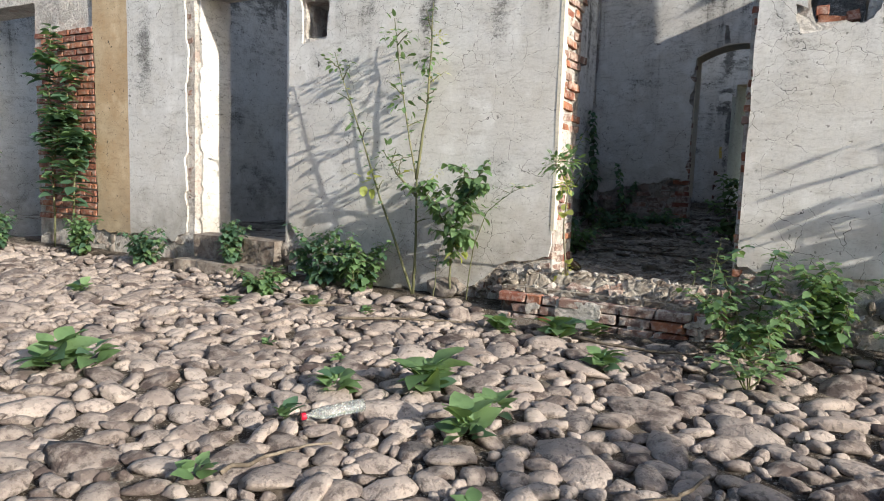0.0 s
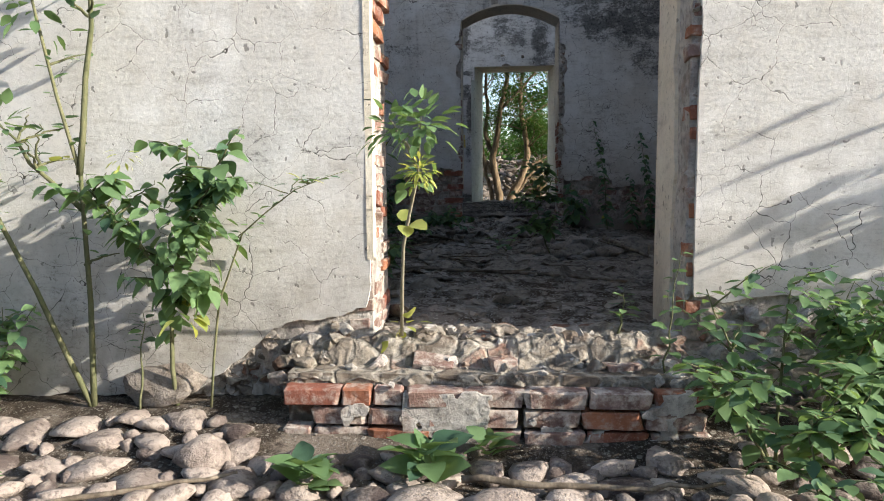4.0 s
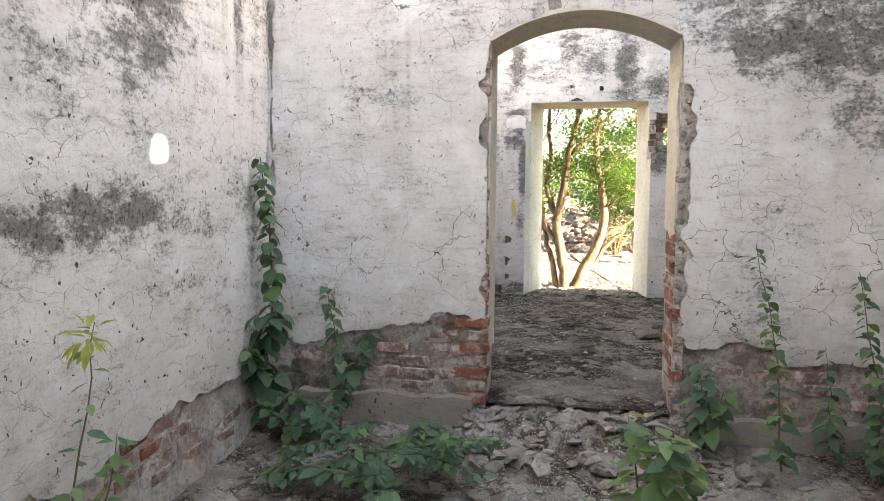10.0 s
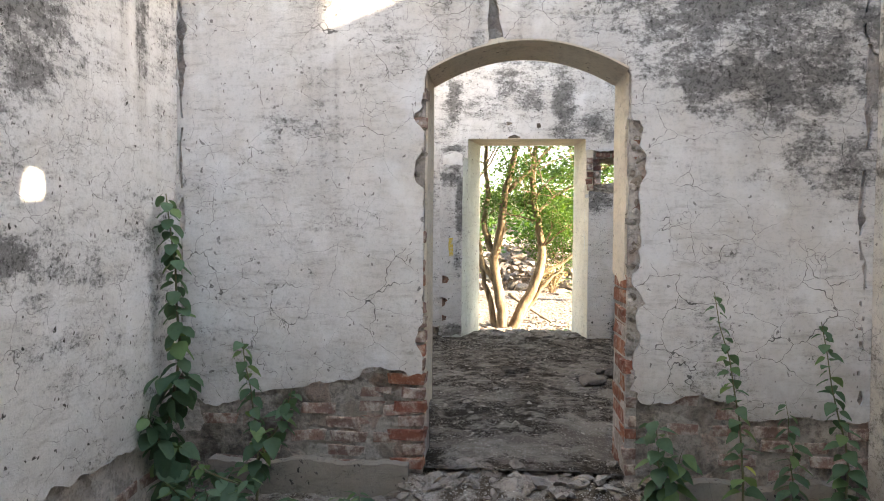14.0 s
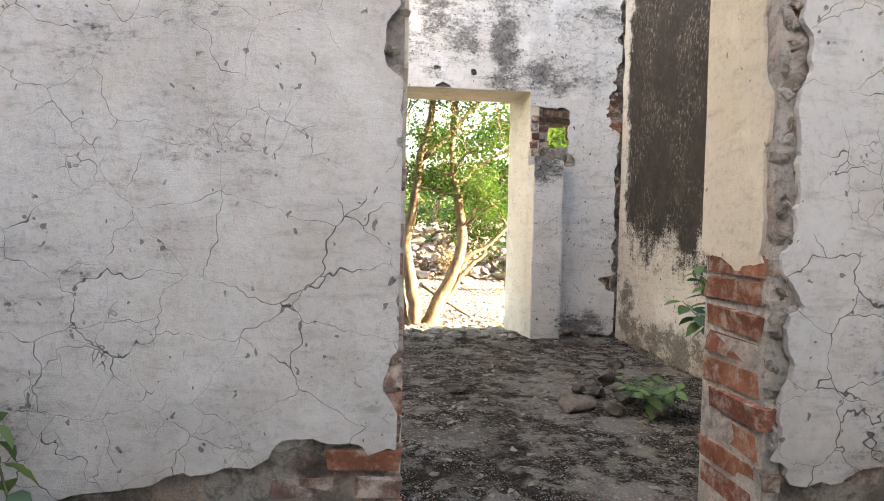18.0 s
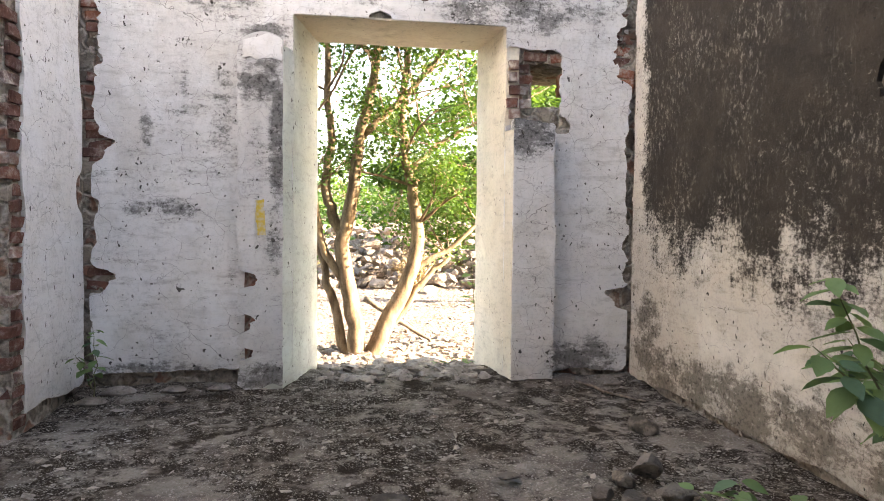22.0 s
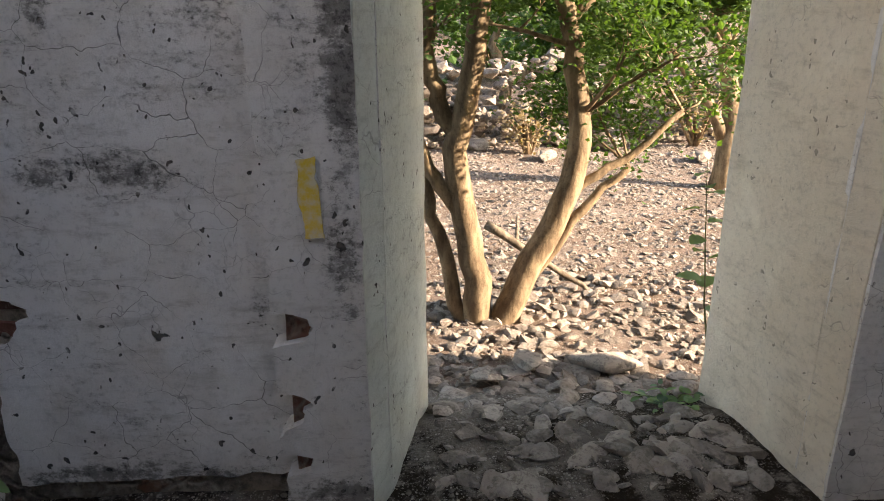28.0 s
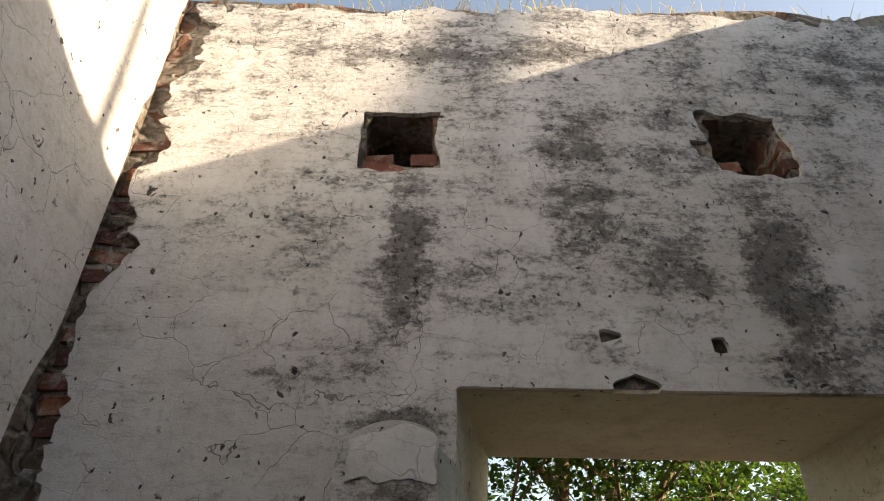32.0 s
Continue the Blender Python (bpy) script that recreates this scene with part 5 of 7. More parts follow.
for z, y, m_ in ((2.42, 7.83, BRICK), (2.5, 7.8, BRICK_OLD), (2.58, 7.77, BRICK_DARK)):
    lay_brick(wall_east2, (1.855, y, z), (0.12, 0.16, 0.07), rng, m_, 6)
# bare jamb of the west doorway
for k in range(27):
    z = 0.76 + k * COURSE
    d = 0.02 if k % 2 else 0.0
    for x in (-2.26, -2.48):
        lay_brick(wall_west2, (x, 9.285 + d + rng.gauss(0, 0.012), z), (0.2, 0.13, 0.066), rng, BRICK_DARK if rng.random() < 0.7 else BRICK_OLD, 3)
for z in np.arange(3.3, 5.5, COURSE):
    lay_brick(wall_middle, (-2.05 + rng.gauss(0, 0.02), 5.345, float(z) + 1.4) if z + 1.4 < 5.7 else (-2.05, 5.36, 5.6), (0.1, 0.1, 0.06), rng, BRICK_OLD, 4)

# steps of the street door
steps = tagged(new("brick_step"), "worn brick and rubble steps below the street door", "steps")
steps.location = (-0.45, -0.15, 0.0)


def under(ob, m):
    """Local pose of a part whose thing stands away from the origin."""
    return Matrix.Translation(-Vector(ob.parent.location)) @ m


for k in range(3):
    x = -1.33 + 0.12 * (k % 2)
    while x < 0.36:
        w = min(rng.choice((0.24, 0.25, 0.13)), 0.4 - x)
        if w > 0.06:
            b = lay_brick(steps, (0, 0, 0), (1, 1, 1), rng, BRICK_OLD if rng.random() < 0.85 else BRICK, 3)
            b.matrix_basis = under(b, pose(x + w / 2, -0.25 + rng.gauss(0, 0.008), 0.075 + k * 0.082, 0, 0, rng.gauss(0, 1.5)) @ Matrix.Diagonal((w - 0.012, 0.13, 0.07, 1)))
        x += w
for x, w in ((-1.15, 0.2), (-0.72, 0.22), (-0.42, 0.14), (0.08, 0.18)):
    b = lay_brick(steps, (0, 0, 0), (1, 1, 1), rng, BRICK_OLD)
    b.matrix_basis = under(b, pose(x, -0.1 + rng.gauss(0, 0.04), 0.315 + rng.gauss(0, 0.015), rng.gauss(0, 8), rng.gauss(0, 8), rng.gauss(0, 18)) @ Matrix.Diagonal((w * 0.8, 0.12, 0.055, 1)))
fill = field("step_fill", list(np.arange(-1.36, 0.44, 0.0125)), list(np.arange(-0.24, 0.3, 0.0125)), lambda x, y: 0.275 + 0.13 * smooth(-0.13, 0.0, y + 0.05 * noise.noise(Vector((x * 6, 0, 0)))) + 1.3 * lumps(x * 1.6, y * 1.6) + 0.016 * noise.turbulence(Vector((x * 17, y * 17, 2.0)), 3, True) - 0.1 * smooth(0.3, 0.45, x) , CORE, False)
fill.parent = steps
for u0, u1, seed_, cut in ((-1.34, 0.4, 3.0, 0.22), (-1.34, 0.4, 8.0, 0.34)):
    crust = sheet("mortar", "y", -0.314 - 0.006 * (cut > 0), -1, u0, u1, 0.0, 0.4, lambda u, v, s=seed_, c=cut: np.minimum(0.1 * vnoise(u, v, 5.0, 4, s) - 0.1 * c, 0.3 - 0.03 * (c > 0) + 0.05 * vnoise(u, v * 0, 6.0, 3, 2.0 + s) - v), 0.05, MORTAR, 0.02, 0.022, parent=steps, label="lime mortar smeared over the bricks")
    crust["kind"] = "stuff"
    crust.matrix_basis = Matrix.Translation(-Vector(steps.location))
fill.matrix_basis = Matrix.Translation(-Vector(steps.location))
core_ = prism("step_core", [(-1.32, -0.235), (0.38, -0.235), (0.38, 0.02), (-1.32, 0.02)], 0.0, 0.315, CORE, steps, "", 0.02)
core_.matrix_basis = Matrix.Translation(-Vector(steps.location))
ROCKS = [rock_data(k, 0.7, 2, 0.5, DARKSTONE) for k in range(6)]
STEP_ROCKS = [rock_data(50 + k, 0.7, 2, 0.6, MORTAR if k < 2 else CORE) for k in range(6)]
PALE_ROCKS = [rock_data(30 + k, 0.65, 2, 0.5, PALESTONE) for k in range(6)]
for k in range(280):
    x = rng.uniform(-1.4, 0.42)
    y = rng.choice((rng.uniform(-0.22, -0.02), rng.uniform(0.0, 0.14)))
    r = rng.choice((0.025, 0.03, 0.04, 0.05, 0.06, 0.09, 0.13))
    s_ = new("stone", rng.choice(STEP_ROCKS))
    s_.parent = steps
    s_.matrix_basis = under(s_, pose(x, y, (0.285 if y < -0.12 else 0.31) + (0.085 if y > 0 else 0) + rng.gauss(0, 0.012), rng.uniform(0, 30), rng.uniform(0, 30), rng.uniform(0, 360)) @ Matrix.Diagonal((1.3 * r, r, r, 1)))

side_step = tagged(new("stone_step"), "eroded stone block step below a side door", "steps")
side_step.location = (-4.5, -0.15, 0)
blk = prism("block", [(-5.2, -0.34), (-3.92, -0.3), (-3.9, 0.1), (-5.2, 0.1)], 0.0, 0.2, BLOCK, side_step, "", 0.05)
blk.matrix_basis = Matrix.Translation(-Vector(side_step.location))
blk = prism("block", [(-5.15, -0.12), (-3.95, -0.1), (-3.95, 0.2), (-5.2, 0.2)], 0.18, 0.46, BLOCK, side_step, "", 0.05)
blk.matrix_basis = Matrix.Translation(-Vector(side_step.location))
# footing stones showing under the plaster
for k in range(150):
    x = rng.choice((rng.uniform(-2.1, -1.2), rng.uniform(0.42, 3.2), rng.uniform(-4.0, -3.2), rng.uniform(-8, -5.4), rng.uniform(-3.4, -1.2)))
    z = rng.uniform(0.05, 0.42)
    r = rng.uniform(0.07, 0.17)
    s_ = new("stone", rng.choice(ROCKS + PALE_ROCKS))
    s_.parent = wall_front
    s_.matrix_basis = pose(x, 0.04, z, rng.uniform(-20, 20), rng.uniform(0, 360), 0) @ Matrix.Diagonal((r * 1.25, r * 0.6, r, 1))

# small stones and lumps of mortar held in the broken edges
LUMPS = [rock_data(70 + k, 0.8, 1, 0.6, MORTAR if k < 3 else CORE) for k in range(5)]


def lump(wall, x, y, z, r):
    s_ = new("stone", rng.choice(LUMPS))
    s_.parent = wall
    s_.matrix_basis = pose(x, y, z, rng.uniform(0, 360), rng.uniform(0, 360), 0) @ Matrix.Diagonal((r * 1.3, r, r, 1))


for k in range(70):
    lump(wall_middle, rng.uniform(0.37, 0.44), 5.29 + rng.uniform(0, 0.02), rng.uniform(1.1, 3.0), rng.uniform(0.03, 0.07))
for k in range(46):
    lump(wall_middle, rng.uniform(-0.9, -0.83), 5.29 + rng.uniform(0, 0.02), rng.uniform(1.1, 2.9), rng.uniform(0.03, 0.06))
for k in range(80):
    lump(wall_front, rng.uniform(-1.03, -1.0), rng.uniform(0.1, 0.46), rng.uniform(0.42, 3.2), rng.uniform(0.03, 0.06))
for k in range(60):
    lump(wall_front, rng.uniform(0.385, 0.42), rng.uniform(0.02, 0.2), rng.uniform(0.5, 3.1), rng.uniform(0.03, 0.07))
for k in range(64):
    x = rng.uniform(-1.75, -1.05)
    lump(wall_front, x, rng.uniform(0.015, 0.045), rng.uniform(0.08, 0.18 + 0.28 * min(1.0, (x + 1.75) / 0.5)), rng.uniform(0.05, 0.11))
for k in range(60):
    lump(wall_front, rng.uniform(0.42, 1.7), rng.uniform(0.0, 0.03), rng.uniform(0.08, 0.55), rng.uniform(0.05, 0.13))
for k in range(50):
    lump(wall_end, rng.uniform(-2.12, -2.02), 10.262, rng.uniform(1.3, 5.0), rng.uniform(0.03, 0.07))
for k in range(40):
    lump(wall_end, rng.uniform(1.6, 1.74), 10.262, rng.uniform(0.9, 4.8), rng.uniform(0.03, 0.07))

# ---- cobbles ----
rng = random.Random(21)
placed, grid = [], {}


def room_for(x, y, r):
    gi, gj = int(x // 0.4), int(y // 0.4)
    for a in range(gi - 1, gi + 2):
        for b in range(gj - 1, gj + 2):
            for px, py, pr in grid.get((a, b), ()):
                if (px - x) ** 2 + (py - y) ** 2 < (0.84 * (pr + r)) ** 2:
                    return False
    grid.setdefault((gi, gj), []).append((x, y, r))
    placed.append((x, y, r))
    return True


for r0, r1, tries in ((0.11, 0.155, 260), (0.09, 0.12, 700), (0.062, 0.09, 7000), (0.045, 0.062, 13000), (0.022, 0.042, 22000)):
    for _ in range(tries):
        x, y = rng.uniform(-9.5, 3.6), rng.uniform(-5.9, -0.25)
        if y > -0.75 and r0 > 0.1 or (-1.5 < x < 0.5 and y > -0.45):
            continue
        room_for(x, y, rng.uniform(r0, r1))
COBBLE_SHAPES = [rock_data(60 + k, 0.6, 2, 0.34, COBBLE, 7) for k in range(16)]
joined = [rock_mesh(60 + k, 0.6, 2, 0.34, 7) for k in range(12)]
joined = [([tuple(v.co) for v in bm.verts], [[v.index for v in f.verts] for f in bm.faces]) for bm in joined]
V, F, near = [], [], 0
placed.sort(key=lambda p: (p[0] + 0.6) ** 2 * 0.6 + (p[1] + 2.3) ** 2)
for x, y, r in placed:
    turn = rng.uniform(0, 360)
    m = pose(x, y, street_z(x, y) + 0.008, rng.gauss(0, 9), rng.gauss(0, 9), turn) @ Matrix.Diagonal((3.05 * r, 2.65 * r, 0.62 * r + 0.075, 1))
    if near < 300 and r > 0.045:
        ob = new("cobble", rng.choice(COBBLE_SHAPES))
        ob.parent, ob.matrix_basis = street, m
        near += 1
    else:
        vs, fs = joined[rng.randrange(12)]
        n = len(V)
        V += [m @ Vector(p) for p in vs]
        F += [[i + n for i in f] for f in fs]
rest = mesh_object("cobble_field", V, F, COBBLES, street, "rounded river cobbles", smooth=True)
rest["kind"] = "stuff"


def scatter(name, label, places, shapes, material, category="stones"):
    """Many small stones joined into one."""
    V, F = [], []
    for x, y, z, r, flat in places:
        vs, fs = shapes[rng.randrange(len(shapes))]
        m = pose(x, y, z, rng.gauss(0, 15), rng.gauss(0, 15), rng.uniform(0, 360)) @ Matrix.Diagonal((2.2 * r, 1.8 * r, 2 * r * flat, 1))
        n = len(V)
        V += [m @ Vector(p) for p in vs]
        F += [[i + n for i in f] for f in fs]
    ob = mesh_object(name, V, F, material, None, "", smooth="worn")
    return tagged(ob, label, category, kind="stuff")


rough_shapes = []
for k in range(8):
    bm = rock_mesh(90 + k, 0.7, 1, 0.5)
    rough_shapes.append(([tuple(v.co) for v in bm.verts], [[v.index for v in f.verts] for f in bm.faces]))
    bm.free()
bedded_shapes = [joined[k] for k in range(8)]
scatter("floor_rubble", "small grey stones and plaster crumbs on the first floor", [(x, y, floor1_z(x, y), r, 0.6) for x, y, r in ((rng.uniform(-2.25, 1.65), rng.uniform(0.3, 5.2), rng.choice((0.006, 0.008, 0.012, 0.012, 0.018, 0.03, 0.045))) for _ in range(3600))], rough_shapes, DARKSTONE)
scatter("bedded_cobbles", "worn cobbles bedded flush in the dusty floor", [(x, y, floor1_z(x, y) - 0.012, r, 0.3) for x, y, r in ((rng.uniform(-2.2, 1.6), 0.5 + 4.5 * rng.random() ** 1.3, rng.uniform(0.06, 0.13)) for _ in range(420))], bedded_shapes, MOSSSTONE)
scatter("sill_rubble", "earthy stones heaped below the arched doorway", [(x, y, floor1_z(x, y) + 0.01, r, 0.6) for x, y, r in ((rng.uniform(-1.3, 0.9), rng.uniform(4.75, 5.3), rng.uniform(0.03, 0.1)) for _ in range(130))], rough_shapes, DARKSTONE)
scatter("doorstep_stones", "worn stones bedded in the sill of the arch", [(x, y, 0.63 + 0.05 * (y - 5.2) + rng.gauss(0, 0.02), r, 0.6) for x, y, r in ((rng.uniform(-0.8, 0.34), rng.uniform(5.2, 5.5), rng.uniform(0.03, 0.09)) for _ in range(110))], bedded_shapes, DARKSTONE)
scatter("inner_rubble", "flat stones and grit bedded in the inner floor", [(x, y, floor2_z(x, y) - 0.2 * r, r, 0.35) for x, y, r in ((rng.uniform(-2.1, 1.7), rng.uniform(5.75, 10.1), rng.choice((0.006, 0.008, 0.01, 0.012, 0.02, 0.03, 0.05))) for _ in range(3600))], rough_shapes, DARKSTONE)
scatter("threshold_rubble", "stones and crumbs on the rear threshold", [(x, y, floor2_z(x, min(y, 11.05)) - (0.1 if y > 11 else 0), r, 0.6) for x, y, r in ((rng.uniform(-0.6, 0.68), rng.uniform(10.2, 11.6), rng.choice((0.015, 0.02, 0.03, 0.05, 0.075, 0.09))) for _ in range(420))], bedded_shapes, DARKSTONE)
scatter("yard_rubble", "sunlit broken stones strewn round the tree foot", [(x, y, ground_z(x, y) + 0.01, r, 0.65) for x, y, r in ((rng.gauss(0.2, 0.8), 11.15 + 1.7 * rng.random(), rng.choice((0.03, 0.04, 0.05, 0.065, 0.08))) for _ in range(520))], rough_shapes, PALESTONE)
scatter("gravel", "pale sunlit rubble strewn over the yard", [(x, y, ground_z(x, y), r, 0.6) for x, y, r in ((rng.uniform(-2.2, 4.5), 11.0 + 7.5 * rng.random() ** 1.2, rng.choice((0.012, 0.016, 0.02, 0.025, 0.03, 0.04, 0.055))) for _ in range(15000))], rough_shapes, PALESTONE)
scatter("street_grit", "gravel and crumbs between the cobbles", [(x, y, street_z(x, y), r, 0.6) for x, y, r in ((rng.uniform(-6, 3), rng.uniform(-4.5, -0.2), rng.choice((0.006, 0.01, 0.014, 0.02))) for _ in range(2500))], rough_shapes, PALESTONE)
scatter("dry_stone_wall", "tumbled dry stone wall across the yard", [(x, 18.6 + rng.gauss(0, 0.35) + 0.1 * x, ground_z(x, 18.6) + h, r, 0.75) for x, h, r in ((rng.uniform(-5, 9), 1.25 * rng.random() ** 1.4, rng.choice((0.05, 0.07, 0.09, 0.12, 0.16, 0.2))) for _ in range(1800))], rough_shapes, PALESTONE)


def lone_stone(name, label, x, y, z, size, shape, turn=0, tip=(0, 0), category="stone"):
    ob = new(name, shape)
    ob.matrix_basis = pose(x, y, z, tip[0], tip[1], turn) @ Matrix.Diagonal((*size, 1))
    return tagged(ob, label, category)


BIG = [rock_data(200 + k, 0.6, 3, 0.28, DARKSTONE) for k in range(5)]
BLACK_BIG = [rock_data(240 + k, 0.6, 3, 0.3, BLACKSTONE) for k in range(5)]
PALE_BIG = [rock_data(220 + k, 0.5, 3, 0.3, PALESTONE) for k in range(4)]
lone_stone("boulder", "rounded grey stone at the foot of the facade", -1.58, -0.52, 0.08, (0.26, 0.24, 0.26), COBBLE_SHAPES[2])
lone_stone("boulder", "whitish boulder built into the wall foot", -1.95, -0.06, 0.2, (0.55, 0.3, 0.42), PALE_BIG[0])
lone_stone("stone", "flat white stone lying on the earth floor", 0.735, 4.33, 0.49, (0.2, 0.12, 0.09), PALE_BIG[1], 70)
for x, y, w, d, h, k in ((0.37, 3.72, 0.4, 0.3, 0.34, 0), (0.86, 3.33, 0.5, 0.26, 0.34, 1), (0.33, 3.16, 0.4, 0.22, 0.26, 2), (0.58, 2.97, 0.34, 0.2, 0.2, 3), (0.12, 4.18, 0.4, 0.24, 0.28, 4), (-0.3, 4.1, 0.3, 0.2, 0.18, 1), (-0.98, 2.71, 0.26, 0.18, 0.16, 2), (-0.05, 3.2, 0.2, 0.14, 0.12, 0), (0.16, 2.84, 0.2, 0.15, 0.14, 3), (0.37, 2.84, 0.22, 0.16, 0.12, 4), (1.0, 2.08, 0.24, 0.2, 0.24, 2), (-2.05, 4.0, 0.3, 0.22, 0.3, 0), (-1.75, 3.45, 0.3, 0.2, 0.2, 1), (1.3, 2.62, 0.36, 0.2, 0.14, 3), (1.2, 3.7, 0.3, 0.2, 0.16, 2)):
    lone_stone("stone", "rounded grey stone half buried in the earth floor", x, y, floor1_z(x, y) + 0.035, (w, d, h), BIG[k], 17 * k - 25)
for x, y, s in ((-1.13, 0.81, 0.12), (-1.02, 0.9, 0.1), (-1.2, 1.0, 0.14)):
    lone_stone("stone", "broken lump of pale plaster on the floor", x, y, floor1_z(x, y) + 0.03, (s, s, s), PALE_BIG[2])
for x, y, s, k in ((0.5, 7.62, 0.24, 0), (0.74, 7.9, 0.2, 1), (0.72, 7.5, 0.17, 2), (0.93, 7.95, 0.17, 3), (0.88, 7.7, 0.15, 0), (1.08, 7.62, 0.13, 4), (0.66, 8.05, 0.14, 1), (0.82, 8.2, 0.12, 2), (1.02, 7.85, 0.11, 4), (0.62, 7.75, 0.1, 3), (1.0, 7.4, 0.15, 1), (1.3, 9.0, 0.2, 2), (0.3, 8.3, 0.11, 3), (-0.25, 8.1, 0.16, 0)):
    lone_stone("stone", "dark rounded stone on the inner floor", x, y, floor2_z(x, y) + 0.04, (s * 1.25, s, s * (0.6 if x < 0.4 else 1.0)), BLACK_BIG[k], 60 * k)
lone_stone("stone", "rough dark lump of rubble on the inner floor", 0.95, 8.22, 0.77, (0.19, 0.16, 0.24), BLACK_BIG[3], 20)
for x, y, s in ((-1.9, 10.05, 0.3), (-1.55, 10.06, 0.22), (-2.0, 9.85, 0.25), (-1.25, 10.05, 0.2), (1.55, 10.0, 0.18)):
    lone_stone("stone", "fallen piece of masonry at the foot of the wall", x, y, floor2_z(x, y) + 0.02, (s, s * 0.5, s * 0.4), BIG[1])
lone_stone("slab", "brown stone slab lying beyond the rear doorway", 0.38, 11.45, 0.6, (0.5, 0.26, 0.2), BIG[4], -15)
for x, y, s in ((-0.05, 11.5, 0.3), (-0.3, 11.3, 0.2), (0.1, 11.2, 0.22), (0.75, 11.25, 0.2), (-0.5, 11.1, 0.3), (0.65, 11.0, 0.24), (0.2, 10.75, 0.22)):
    lone_stone("stone", "grey stone lying on the rear threshold", x, y, 0.6 if y > 11 else 0.68, (s, s * 0.7, s * 0.5), BIG[int(s * 50) % 5], s * 900)
for x, y, s in ((1.2, 17.2, 0.5), (2.2, 17.8, 0.7), (0.3, 17.9, 0.6), (3.3, 17.0, 0.5), (-0.6, 18.0, 0.6), (1.6, 18.2, 0.8)):
    lone_stone("boulder", "pale boulder by the tumbled yard wall", x, y, ground_z(x, y) + 0.15 * s, (s, s * 0.8, s * 0.8), PALE_BIG[int(s * 10) % 4], s * 500)
for x, z, w in ((0.86, 2.3, 0.18), (0.98, 2.32, 0.08), (0.8, 2.37, 0.08)):
    lay_brick(wall_front, (x, 0.12, z), (w, 0.12, 0.066), rng, BRICK, 5)

# ---- plants ----
LEAF_SHAPES = {}


def leaf_data(kind, material, k):
    """One leaf, 1 long, along +y with its face up. kinds: oval, narrow, broad, round."""
    key = kind, material.name, k
    if key in LEAF_SHAPES:
        return LEAF_SHAPES[key]
    rng = random.Random(k * 7 + len(kind))
    wide, early, full = {"oval": (0.27, 0.8, 0.9), "narrow": (0.16, 0.85, 0.9), "broad": (0.38, 0.66, 0.85), "round": (0.42, 0.85, 0.6)}[kind]
    bend, fold = rng.uniform(0.1, 0.35), rng.uniform(0.1, 0.3)
    V, F = [], []
    for i in range(9):
        y = i / 8
        z = -bend * y * y
        w = max(0.012, wide * max(0.0, math.sin(math.pi * y ** early)) ** full * rng.uniform(0.94, 1.06)) if i < 8 else 0.0
        V += [(-w, y, z + fold * w + rng.gauss(0, 0.012)), (rng.gauss(0, 0.008), y, z), (w, y, z + fold * w + rng.gauss(0, 0.012))]
    for i in range(8):
        a = 3 * i
        F += [(a, a + 1, a + 4, a + 3), (a + 1, a + 2, a + 5, a + 4)]
    me = bpy.data.meshes.new("leaf")
    me.from_pydata(V, [], F)
    me.materials.append(material)
    me.polygons.foreach_set("use_smooth", [True] * len(F))
    LEAF_SHAPES[key] = me
    return me


def facing(p, d, up, size):
    """A pose that lays a leaf at p along d."""
    y = d.normalized()
    x = y.cross(up)
    x = x.normalized() if x.length > 0.05 else Vector((1, 0, 0))
    z = x.cross(y)
    m = Matrix((x, y, z)).transposed().to_4x4()
    return Matrix.Translation(p) @ m @ Matrix.Scale(size, 4)


def along(points, t):
    k = min(len(points) - 2, int(t * (len(points) - 1)))
    f = t * (len(points) - 1) - k
    return Vector(points[k]).lerp(Vector(points[k + 1]), f)


